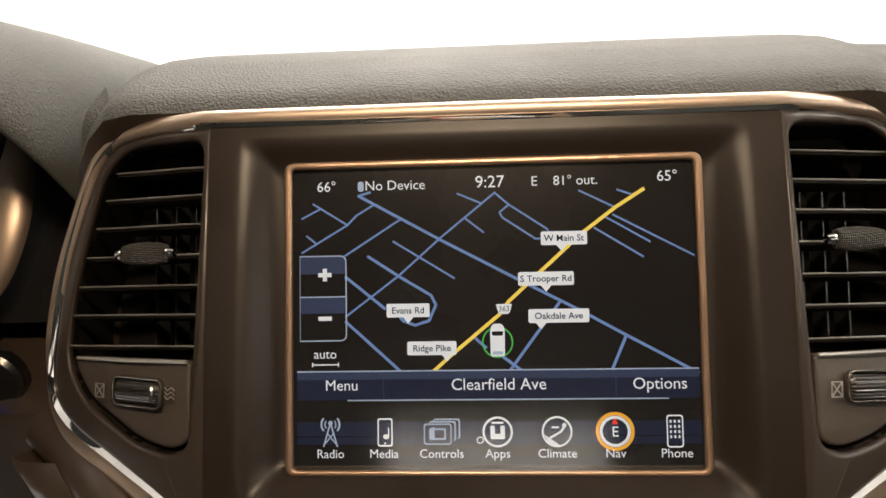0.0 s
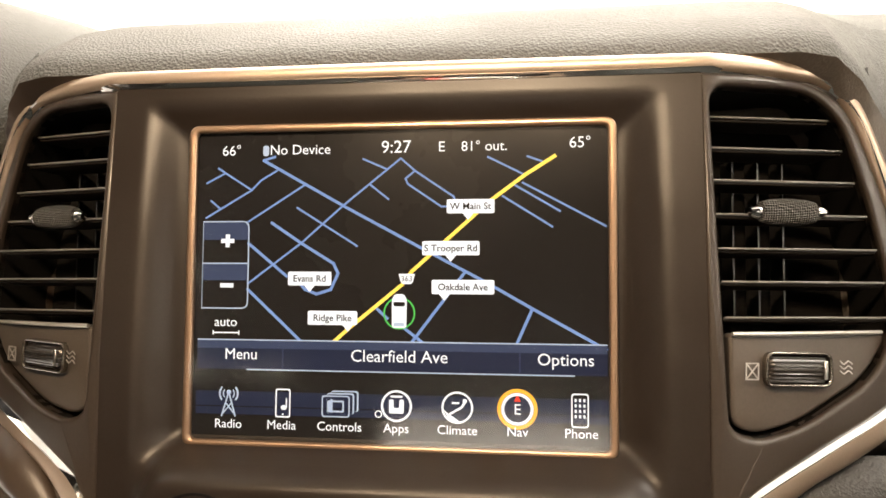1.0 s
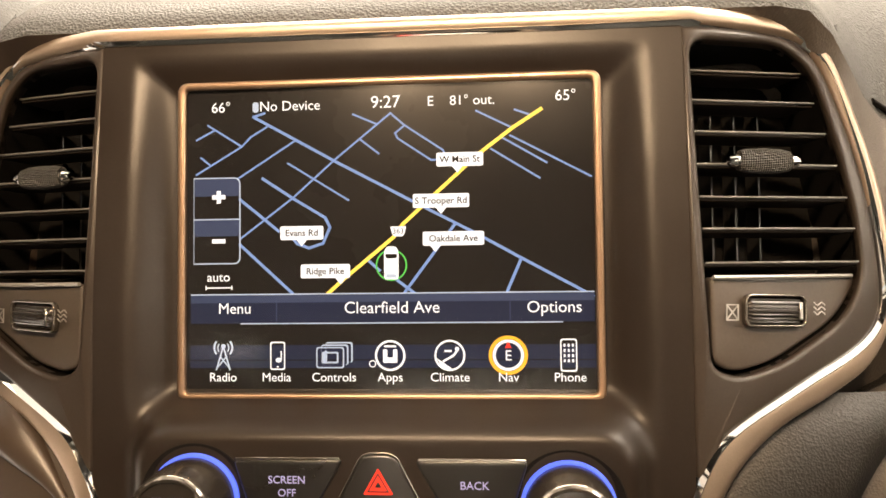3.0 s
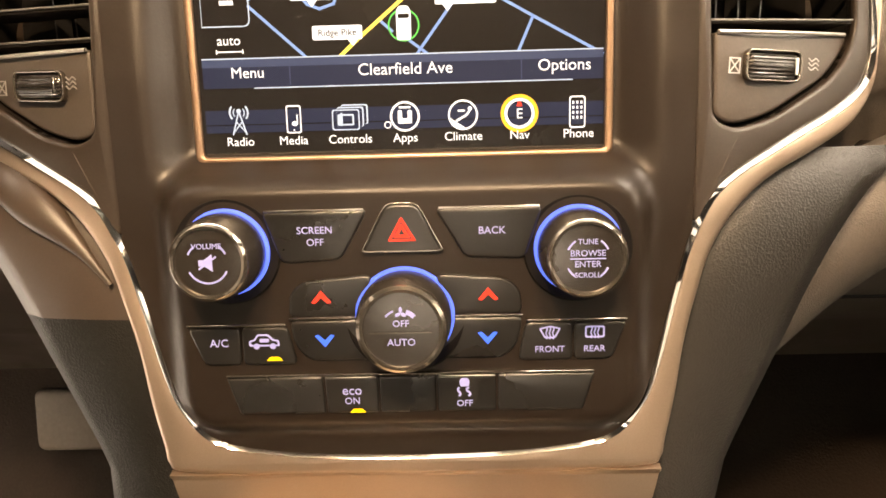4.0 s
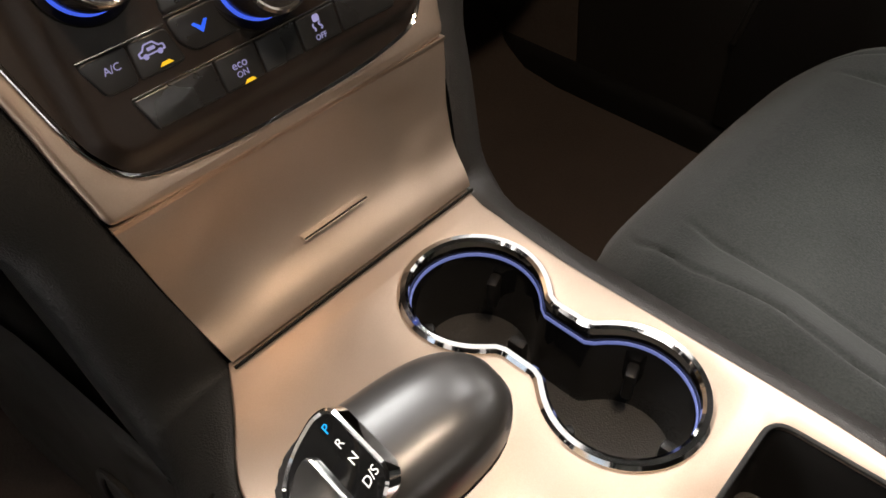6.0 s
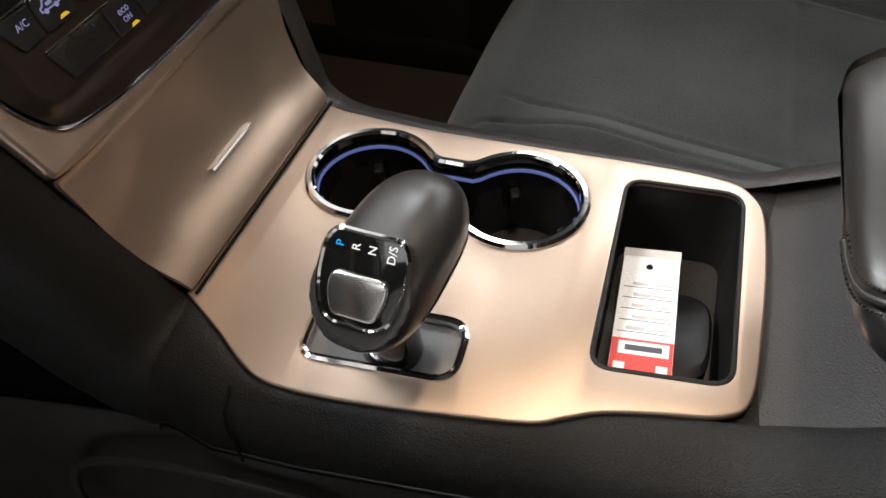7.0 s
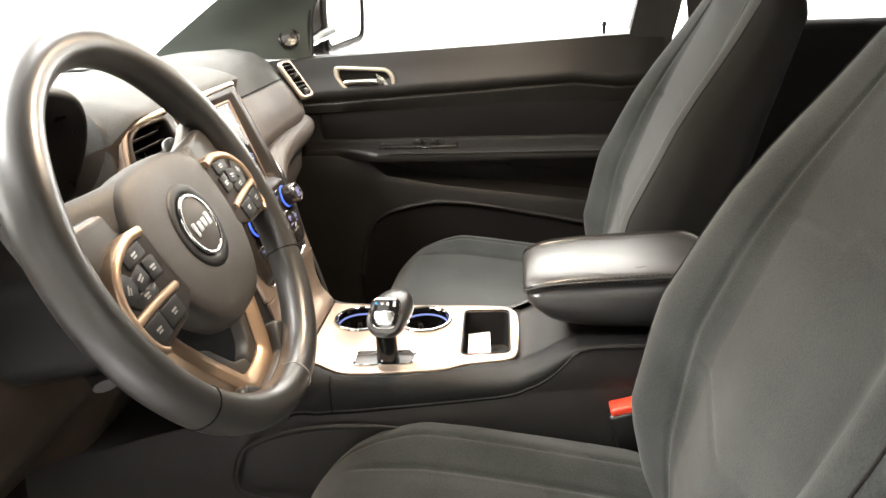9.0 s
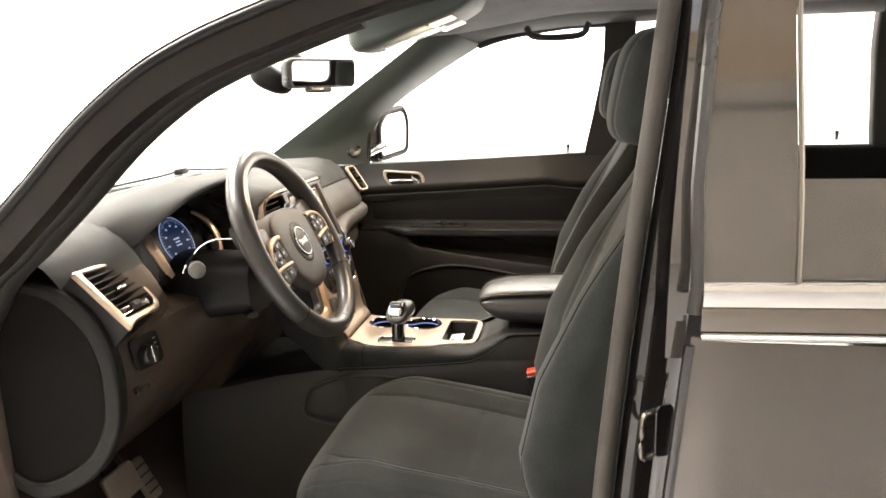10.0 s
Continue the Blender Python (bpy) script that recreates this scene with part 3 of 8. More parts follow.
# ---- controls under the screen ----
def controls():
    cp = thing("control_panel", "dark climate and radio button panel with blue-lit knobs", "control panel", SM @ Vector((0, -0.13, 0.02)))

    def face(u, v):
        return stack_height(u, v) - 0.0003

    def key(name, pts, r, legend=None, rise=0.0018, label=""):
        c = (sum(p[0] for p in pts) / len(pts), sum(p[1] for p in pts) / len(pts))
        bm = plate([rounded([(u - c[0], v - c[1]) for u, v in pts], r, 4)], rise + 0.003, 0.0012, None, 3)
        tip = math.degrees(math.atan2(face(c[0], c[1] + 0.006) - face(c[0], c[1] - 0.006), 0.012))
        m = at_stack(c[0], c[1], face(*c) - 0.003) @ Matrix.Rotation(radians(tip), 4, "X")
        ob = part(name, xf(bm, m), M_BLACK, cp, label)
        if legend:
            for g, bmf, dx, dy in legend:
                part("legend", xf(bmf, m @ Matrix.Translation((dx, dy, rise + 0.0032))), g, ob)
        return ob

    I = Matrix.Identity(4)

    def t(s, size):
        return words(s, size * 0.74, I, 0.0001)

    key("button", [(-0.057, -0.0855), (-0.0135, -0.0855), (-0.0255, -0.106), (-0.050, -0.107)], 0.003,
        [(G_LABEL, t("SCREEN", 0.0056), 0.001, 0.0025), (G_LABEL, t("OFF", 0.0056), 0.001, -0.0025)])
    key("button", [(0.0135, -0.0855), (0.057, -0.0855), (0.050, -0.107), (0.0255, -0.106)], 0.003, [(G_LABEL, t("BACK", 0.0058), 0.0, 0.001)])
    for e in (-1, 1):
        part("button_edge", box(-0.0205, 0.0205, -0.0006, 0.0006, 0.0, 0.0010, 0.0003, 1, at_stack(e * 0.0355, -0.0856, face(e * 0.0355, -0.0856) + 0.001)), M_SMOKE, cp)
    tri = [rounded([(-0.0058, -0.0045), (0.0058, -0.0045), (0, 0.0056)], 0.0008), rounded([(-0.0044, -0.0037), (0.0044, -0.0037), (0, 0.0039)], 0.0003)]
    tri2 = [rounded([(-0.0034, -0.0031), (0.0034, -0.0031), (0, 0.0028)], 0.0003), rounded([(-0.0014, -0.0019), (0.0014, -0.0019), (0, 0.0006)], 0.0002)]
    key("hazard_button", [(-0.0165, -0.1035), (0.0165, -0.1035), (0.0062, -0.0835), (-0.0062, -0.0835)], [0.002, 0.002, 0.004, 0.004],
        [(G_RED, merge(plate(tri, 0.0002), plate(tri2, 0.0002)), 0, -0.0005)], 0.0022)
    part("hazard_edge", xf(plate([rounded([(-0.0172, -0.0098), (0.0172, -0.0098), (0.0066, 0.0106), (-0.0066, 0.0106)], [0.002, 0.002, 0.004, 0.004]),
                                  rounded([(-0.0162, -0.0092), (0.0162, -0.0092), (0.0060, 0.0099), (-0.0060, 0.0099)], [0.002, 0.002, 0.004, 0.004])], 0.0022, 0.0004),
                           at_stack(0, -0.0935, face(0, -0.0935))), M_SMOKE, cp)
    up = [rounded([(-0.0042, -0.0022), (-0.0026, -0.0026), (0, 0.0), (0.0026, -0.0026), (0.0042, -0.0022), (0.0, 0.0030)], 0.0003)]
    dn = [[(u, -v) for u, v in up[0][::-1]]]
    for e in (-1, 1):
        top = [(e * 0.0135, -0.1125), (e * 0.0135, -0.1305), (e * 0.0490, -0.1305), (e * 0.0480, -0.1200), (e * 0.0420, -0.1150)]
        low = [(e * 0.0135, -0.1318), (e * 0.0135, -0.1500), (e * 0.0410, -0.1500), (e * 0.0470, -0.1440), (e * 0.0490, -0.1318)]
        top, low = (top, low[::-1]) if e > 0 else (top[::-1], low)
        key("rocker_button", top, 0.0035, [(G_RED, plate(up, 0.0002), e * 0.0015, 0.0)])
        key("rocker_button", low, 0.0035, [(G_BLUE, plate(dn, 0.0002), e * 0.0015, 0.0008)])
        part("rocker_edge", box(-0.0175, 0.0175, -0.0005, 0.0005, 0, 0.0024, 0.0003, 1, at_stack(e * 0.0315, -0.1312, face(e * 0.03, -0.1312))), M_SMOKE, cp)
    car = merge(plate([rounded([(-0.0065, -0.002), (0.0065, -0.002), (0.0062, 0.0008), (0.004, 0.001), (0.0018, 0.0034), (-0.0028, 0.0034), (-0.0045, 0.001), (-0.0066, 0.0006)], 0.0008),
                        rounded([(-0.0056, -0.0013), (0.0057, -0.0013), (0.0054, 0.0002), (0.0034, 0.0004), (0.0014, 0.0027), (-0.0024, 0.0027), (-0.0040, 0.0004), (-0.0058, 0.0)], 0.0006)], 0.0002),
                plate([disc(-0.0035, -0.002, 0.0013, 12)], 0.0002), plate([disc(0.0035, -0.002, 0.0013, 12)], 0.0002), plate([rect(0.0, 0.0006, 0.004, 0.0016, 0.0005)], 0.0002))
    key("button", [(-0.0925, -0.1345), (-0.0700, -0.1345), (-0.0705, -0.1515), (-0.0865, -0.1515)], 0.003, [(G_LABEL, t("A/C", 0.0066), 0.0005, 0.0016)])
    key("button", [(-0.0696, -0.1345), (-0.0500, -0.1345), (-0.0465, -0.1515), (-0.0700, -0.1515)], 0.003,
        [(G_LABEL, car, -0.001, 0.0022), (G_AMBER, plate([rounded([(-0.0035, -0.0008), (0.0035, -0.0008), (0.0018, 0.0009), (-0.0018, 0.0009)], 0.0003)], 0.0002), 0.0028, -0.0056)])
    part("button_edge", box(-0.021, 0.021, -0.0005, 0.0005, 0, 0.0022, 0.0003, 1, at_stack(-0.0715, -0.1339, face(-0.07, -0.1339))), M_SMOKE, cp)
    part("button_edge", box(-0.021, 0.021, -0.0005, 0.0005, 0, 0.0022, 0.0003, 1, at_stack(0.0715, -0.1339, face(0.07, -0.1339))), M_SMOKE, cp)
    fan = bmesh.new()
    for i in (-1, 0, 1):
        fan = merge(fan, sweep([(i * 0.0014 + 0.0003 * math.sin(k * 1.6), -0.0026 + 0.0009 * k, 0) for k in range(7)], ring_section(0.00032, 0.0002, 5), (0, 0, 1)))
    wind = merge(plate([rounded([(-0.0046, 0.0022), (-0.0022, -0.0022), (0.0022, -0.0022), (0.0046, 0.0022), (0.0, 0.0034)], 0.0008),
                         rounded([(-0.0037, 0.0019), (-0.0018, -0.0015), (0.0018, -0.0015), (0.0037, 0.0019), (0.0, 0.0027)], 0.0006)], 0.0002), fan)
    fan2 = bmesh.new()
    for i in (-1, 0, 1):
        fan2 = merge(fan2, sweep([(i * 0.0014 + 0.0003 * math.sin(k * 1.6), -0.0026 + 0.0009 * k, 0) for k in range(7)], ring_section(0.00032, 0.0002, 5), (0, 0, 1)))
    rear = merge(plate([rect(0, 0.0004, 0.0082, 0.0052, 0.001), rect(0, 0.0004, 0.0068, 0.0038, 0.0008)], 0.0002), fan2)
    key("button", [(0.0500, -0.1345), (0.0700, -0.1345), (0.0700, -0.1515), (0.0470, -0.1515)], 0.003, [(G_LABEL, wind, 0.001, 0.0036), (G_LABEL, t("FRONT", 0.0052), 0.001, -0.0036)])
    key("button", [(0.0704, -0.1345), (0.0925, -0.1345), (0.0865, -0.1515), (0.0704, -0.1515)], 0.003, [(G_LABEL, rear, -0.001, 0.0036), (G_LABEL, t("REAR", 0.0052), -0.001, -0.0036)])
    xs = [(-0.0785, -0.0735), (-0.0362, -0.0356), (-0.0125, -0.0125), (0.0122, 0.0122), (0.0380, 0.0380), (0.0800, 0.0750)]
    esc = merge(plate([rounded([(-0.0018, 0.0006), (0.0018, 0.0006), (0.0022, 0.0030), (0.0014, 0.0044), (-0.0014, 0.0044), (-0.0022, 0.0030)], 0.0006)], 0.0002),
                sweep([(-0.0024 + 0.0006 * math.sin(k * 1.3), -0.0038 + 0.0008 * k, 0) for k in range(6)], ring_section(0.0005, 0.0002, 5), (0, 0, 1)),
                sweep([(0.0016 + 0.0009 * math.sin(k * 1.3), -0.0038 + 0.0008 * k, 0) for k in range(6)], ring_section(0.0005, 0.0002, 5), (0, 0, 1)))
    legends = [None, [(G_LABEL, t("eco", 0.0080), 0.0, 0.0020), (G_LABEL, t("ON", 0.0058), 0.0, -0.0028),
                      (G_AMBER, plate([rounded([(-0.0035, -0.0008), (0.0035, -0.0008), (0.0018, 0.0009), (-0.0018, 0.0009)], 0.0003)], 0.0002), 0.0022, -0.0072)],
               None, [(G_LABEL, esc, -0.001, 0.0026), (G_LABEL, t("OFF", 0.0054), -0.001, -0.0046)], None]
    for i in range(5):
        a, b = xs[i], xs[i + 1]
        key("button", [(a[0] + 0.0003, -0.1575), (b[0] - 0.0003, -0.1575), (b[1] - 0.0003, -0.1745), (a[1] + 0.0003, -0.1745)][::-1], 0.0014, legends[i])
    part("button_edge", box(-0.0785, 0.0785, -0.0005, 0.0005, 0, 0.0021, 0.0003, 1, at_stack(0.0005, -0.1569, face(0, -0.1569))), M_SMOKE, cp)

    def knob(name, u, v, r, label):
        w = face(u, v)
        body = lathe([(r * 0.97, 0.001), (r * 0.985, 0.008), (r * 0.955, 0.0165), (r * 0.90, 0.0215)], 48, at_stack(u, v, w))
        k = part(name, body, M_KNOB, cp, label)
        part("well", lathe([(r * 1.30, 0.0004), (r * 1.26, 0.0014), (r * 1.12, 0.0008), (r * 1.0, 0.0002)], 48, at_stack(u, v, w)), M_DEEP, k)
        part("light_ring", lathe([(r * 1.045, 0.0006), (r * 1.05, 0.0022), (r * 1.0, 0.0030), (r * 0.97, 0.0030)], 48, at_stack(u, v, w)), G_RING, k, "glowing blue ring")
        part("rim", lathe([(r * 0.90, 0.0208), (r * 0.915, 0.0220), (r * 0.89, 0.0238), (r * 0.82, 0.0248), (r * 0.76, 0.0244), (r * 0.74, 0.0232)], 48, at_stack(u, v, w)), M_SMOKE, k, "smoked chrome rim")
        part("cap", lathe([(r * 0.755, 0.0222), (r * 0.755, 0.0236), (r * 0.5, 0.0239), (0.0, 0.0240)], 48, at_stack(u, v, w)), M_KNOB, k)
        return k, at_stack(u, v, w + 0.0243) @ Matrix.Diagonal((0.84, 0.84, 1, 1))

    def arc(r, a0, a1, th):
        n = 14
        o = [(r * math.cos(radians(a0 + (a1 - a0) * i / n)), r * math.sin(radians(a0 + (a1 - a0) * i / n))) for i in range(n + 1)]
        q = [(p[0] * (r - th) / r, p[1] * (r - th) / r) for p in o[::-1]]
        return plate([o + q], 0.0002)

    k, m = knob("volume_knob", -0.0725, -0.1020, 0.0172, "round volume knob")
    part("legend", words("VOLUME", 0.0035, m @ Matrix.Translation((0, 0.0075, 0)), 0.0001), G_LABEL, k)
    sp = plate([[(-0.004, -0.0014), (-0.0016, -0.0014), (0.0022, -0.004), (0.0022, 0.004), (-0.0016, 0.0014), (-0.004, 0.0014)]], 0.0002)
    sp = merge(sp, plate([rect(0, 0, 0.010, 0.0008)], 0.0002, 0, Matrix.Rotation(radians(35), 4, "Z")))
    part("legend", xf(sp, m), G_LABEL, k)
    for a0, a1 in ((205, 335), (130, 155), (25, 50)):
        part("legend", xf(arc(0.0098, a0, a1, 0.0008), m), G_LABEL, k)
    k, m = knob("tune_knob", 0.0715, -0.1035, 0.0172, "round tuning knob")
    for s, y, z in (("TUNE", 0.0076, 0.0035), ("BROWSE", 0.0024, 0.0040), ("ENTER", -0.0026, 0.0040), ("SCROLL", -0.0076, 0.0033)):
        part("legend", words(s, z, m @ Matrix.Translation((0, y, 0)), 0.0001), G_LABEL, k)
    part("legend", xf(plate([rect(0, 0, 0.016, 0.0005)], 0.0002), m), G_LABEL, k)
    for a0, a1 in ((125, 155), (25, 55), (205, 235), (305, 335)):
        part("legend", xf(arc(0.0102, a0, a1, 0.0008), m), G_LABEL, k)
    k, m = knob("fan_knob", 0.0, -0.1305, 0.0198, "round fan knob")
    part("legend", words("OFF", 0.0044, m @ Matrix.Translation((0, 0.0030, 0)), 0.0001), G_LABEL, k)
    part("legend", words("AUTO", 0.0047, m @ Matrix.Translation((0, -0.0060, 0)), 0.0001), G_LABEL, k)
    part("divider", xf(plate([rect(0, 0, 0.029, 0.0008)], 0.0003), m @ Matrix.Translation((0, -0.0012, -0.0001))), M_SMOKE, k)
    bl = bmesh.new()
    for a in (0, 120, 240):
        bl = merge(bl, plate([disc(0.0, 0.0015, 0.0008, 10, 0.0014)], 0.0002, 0, Matrix.Rotation(radians(a), 4, "Z")))
    part("legend", xf(bl, m @ Matrix.Translation((0, 0.0082, 0))), G_LABEL, k)
    for a0, a1, th in ((112, 140, 0.0008), (42, 72, 0.0022)):
        part("legend", xf(arc(0.0095, a0, a1, th), m @ Matrix.Translation((0, 0.0006, 0))), G_LABEL, k)


controls()


# ---- storage bin door under the stack ----
def bin_door():
    bd = thing("bin_door", "champagne bronze storage bin door with a chrome pull", "storage bin", SM @ Vector((0, -0.26, 0)))

    def surf(a, b):
        v = -0.2075 - 0.0985 * b
        hw = float(np.interp(-v, [0.2, 0.246, 0.291, 0.307], [0.1135, 0.1062, 0.0985, 0.0955]))
        u = (2 * a - 1) * hw
        w = 0.0035 - 0.008 * sstep(0.0, 0.5, b) + 0.0105 * sstep(0.60, 1.0, b) ** 1.5
        scoop = box_sd(u, v, 0, -0.246, 0.090, 0.044, 0.040)
        w -= 0.0045 * sstep(0.006, -0.030, scoop)
        w += 0.0022 * sstep(0.045, 0.010, b) - 0.004 * sstep(0.010, 0.0, b)
        return SM @ Vector((u, v, w))

    part("door", solid(grid(surf, 60, 110), 0.004), M_BRONZE, bd)
    bm = sweep([at_stack(-0.0240 + 0.048 * i / 12, -0.2735, -0.0030).translation for i in range(13)],
               [(0.0014, -0.008), (0.0014, 0.0), (0.0010, 0.0009), (0.0, 0.0013), (-0.0010, 0.0009), (-0.0014, 0.0), (-0.0014, -0.008)], SN)
    part("handle", bm, M_CHROME, bd, "chrome pull handle")


bin_door()


# ---- centre console ----
def con_z(y):
    return 0.812 + 0.011 * y


PLATE = spline([(-0.097, -0.1055), (-0.104, -0.118), (-0.117, -0.140), (-0.130, -0.160), (-0.1375, -0.180), (-0.1365, -0.218), (-0.129, -0.270),
                (-0.120, -0.320), (-0.112, -0.337), (-0.103, -0.355), (-0.095, -0.384), (-0.088, -0.412), (-0.074, -0.4255), (-0.03, -0.4285),
                (0.02, -0.4285), (0.062, -0.4250), (0.079, -0.4165), (0.0875, -0.402), (0.0905, -0.364), (0.0885, -0.282), (0.0865, -0.194),
                (0.0905, -0.126)], 4)[:-1] + [(0.0905, -0.126), (0.0955, -0.1055)]


def cup_loop(grow=0.0):
    c1, c2, r = -0.172, -0.2755, 0.0425 + grow
    ys = [c1 + r - (c1 - c2 + 2 * r) * (1 - math.cos(math.pi * i / 60)) / 2 for i in range(61)]

    def hw(y):
        a = math.sqrt(max(r * r - (y - c1) ** 2, 0))
        b = math.sqrt(max(r * r - (y - c2) ** 2, 0))
        m = max(a, b)
        if c2 < y < c1:
            m = (m ** 6 + (0.0225 + grow) ** 6) ** (1 / 6)
        return m

    cx = lambda y: 0.0325 + 0.002 * (y - c1) / (c2 - c1)
    return [(cx(y) + hw(y), y) for y in ys] + [(cx(y) - hw(y), y) for y in ys[-2:0:-1]]


GATE = rounded([(-0.117, -0.190), (-0.078, -0.186), (-0.070, -0.275), (-0.109, -0.277)], [0.011, 0.012, 0.014, 0.013], 6)
POCKET = rounded([(0.072, -0.339), (0.077, -0.412), (-0.069, -0.4155), (-0.078, -0.343)], [0.012, 0.014, 0.012, 0.012], 6)


def on_console(bm, dz=0.0):
    for q in bm.verts:
        q.co.z += con_z(q.co.y) + dz
    return bm


def console():
    cn = thing("center_console", "dark soft-touch centre console with a champagne bronze top plate", "console", (0, -0.3, 0.42))
    bm = plate([PLATE, cup_loop(), GATE, POCKET], 0.005, 0.0016, None, 3)
    part("top_plate", on_console(bm, -0.0045), M_BRONZE, cn, "champagne bronze satin plate")
    # pad under the rear corners of the plate
    cx, cy = sum(p[0] for p in POCKET) / len(POCKET), sum(p[1] for p in POCKET) / len(POCKET)
    hole = [(cx + (x - cx) * 1.05, cy + (y - cy) * 1.08) for x, y in POCKET]
    part("rear_pad", on_console(plate([rounded([(-0.098, -0.330), (-0.098, -0.436), (0.098, -0.436), (0.098, -0.330)], 0.004, 3), hole], 0.004, 0, None), -0.0105), M_PAD, cn)
    # pocket
    for name, loop, depth, m in (("pocket", POCKET, 0.062, M_PLASTIC), ("gate_well", GATE, 0.009, M_GATE)):
        rings = [[(x, y, con_z(y) - 0.004) for x, y in loop]]
        cx, cy = sum(p[0] for p in loop) / len(loop), sum(p[1] for p in loop) / len(loop)
        for d, k in ((0.006, 0.98), (depth - 0.004, 0.94), (depth, 0.90)):
            rings.append([(cx + (x - cx) * k, cy + (y - cy) * k, con_z(y) - 0.004 - d) for x, y in loop])
        bm = loft(rings, True, False)
        bm.faces.new([bm.verts.new(p) for p in rings[-1]])
        part(name, bm, m, cn)
    part("gate_plate", on_console(plate([GATE], 0.002, 0.0005, None, 1), -0.005), M_GATE, cn, "grey selector gate plate")
    lip = [(x, y, con_z(y) + 0.0002) for x, y in POCKET]
    part("pocket_lip", sweep(lip, ring_section(0.0016, 0.0012, 8), (0, 0, 1), True), M_PLASTIC, cn)
    path = [(x, y, con_z(y) + 0.0008) for x, y in GATE]
    part("gate_ring", sweep(path, [(0.0024, -0.002), (0.0020, 0.0010), (0.0, 0.0018), (-0.0020, 0.0010), (-0.0024, -0.002)], (0, 0, 1), True), M_CHROME, cn, "thin chrome ring")
    # side pads: the edge runs down the stack and back along the plate
    up_edge = [(u, v) for u, v in BRONZE_HALF if 0.11 < u and v < -0.06]
    edge = [SM @ Vector((u, v, stack_base(u, v) - 0.004)) for u, v in up_edge]
    edge += [SM @ Vector((0.1075, -0.246, -0.002)), SM @ Vector((0.0990, -0.291, -0.003))]
    for sx in (-1, 1):
        e2 = [Vector((sx * q.x, q.y, q.z)) for q in edge]
        dep = [-SN.copy() for _ in e2]
        side = [p for p in (PLATE if sx < 0 else PLATE[::-1])]
        side = [p for p in side if p[0] * sx > 0.0 and p[1] > -0.408]
        side = side[::3]
        e2 += [Vector((x, y, con_z(y) - 0.003)) for x, y in side]
        dep += [Vector((0, 0.25 * sstep(-0.20, -0.10, y), -1)).normalized() for x, y in side]
        tail = [(0.089, -0.425, 0.808), (0.089, -0.440, 0.815), (0.089, -0.460, 0.824), (0.089, -0.480, 0.836), (0.089, -0.500, 0.847), (0.089, -0.53, 0.851), (0.089, -0.70, 0.851)]
        e2 += [Vector((sx * x, y, z)) for x, y, z in tail]
        dep += [Vector((0, 0, -1)) for _ in tail]
        pts = spline([(*a, *b) for a, b in zip(e2, dep)], 3)
        rings = []
        for p in pts:
            a, d = Vector(p[:3]), Vector(p[3:]).normalized()
            out = Vector((sx, 0, 0))
            y = a.y
            # outward run of the pad at its shoulder
            wide = lerp_table([(-0.7, 0.112), (-0.56, 0.116), (-0.52, 0.123), (-0.43, 0.133), (-0.36, 0.141), (-0.20, 0.156), (-0.15, 0.158), (-0.12, 0.150), (-0.07, 0.152), (0.0, 0.24)], y) if sx < 0 else \
                lerp_table([(-0.7, 0.115), (-0.43, 0.116), (-0.2, 0.112), (-0.13, 0.118), (-0.07, 0.150), (0.0, 0.24)], y)
            run = max(wide - abs(a.x), 0.010)
            D = (lerp_table([(-0.7, 0.006), (-0.522, 0.006), (-0.505, 0.011), (-0.490, 0.022), (-0.474, 0.028), (-0.45, 0.030), (-0.43, 0.029), (-0.40, 0.030), (-0.30, 0.039), (-0.165, 0.050), (-0.13, 0.056), (-0.11, 0.064), (-0.08, 0.12)], y) if sx < 0 else
                 lerp_table([(-0.7, 0.075), (-0.53, 0.075), (-0.44, 0.036), (-0.40, 0.031), (-0.15, 0.055), (-0.11, 0.07), (-0.08, 0.12)], y))
            ring = [a, a + out * 0.003 + d * -0.0015, a + out * run * 0.35 + d * 0.0005, a + out * run * 0.75 + d * 0.005, a + out * run * 0.97 + d * min(0.014, D * 0.35),
                    a + out * (run + 0.002) + d * D * 0.55, a + out * (run + 0.0035) + d * D * 0.85, a + out * (run + 0.002) + d * D, a + out * (run - 0.008) + d * (D + 0.001)]
            rings.append(ring)
        if sx < 0:
            gap = [r[7] + Vector((-0.0008, 0, -0.0006)) for r in rings if -0.522 < r[0].y < -0.105]
            part("seam", tube(gap, 0.0013), M_DEEP, cn, "dark gap under the pad")
            # thin pale tube paints the highlight on the pad's lower edge
            edge_line = [r[6].lerp(r[7], 0.5) + Vector((-0.0006, 0, 0)) for r in rings if -0.522 < r[0].y < -0.105]
            part("pad_edge", tube(edge_line, 0.0007), M_SEAMLINE, cn, "painted highlight along the pad's lower edge")
        cut = next(i for i, r in enumerate(rings) if r[0].y < -0.044) if sx < 0 else 0
        # right pad takes the paler console tone for the light falling on it
        part("side_pad", loft(rings[cut:], False, False), M_PAD if sx < 0 else M_CONSOLE, cn, sharp=60)
        if sx < 0:
            part("knee_corner", loft(rings[:cut + 1], False, False), M_KNEE, cn, "smooth brown upper corner", sharp=60)
    # body under and behind the pads
    rings = []
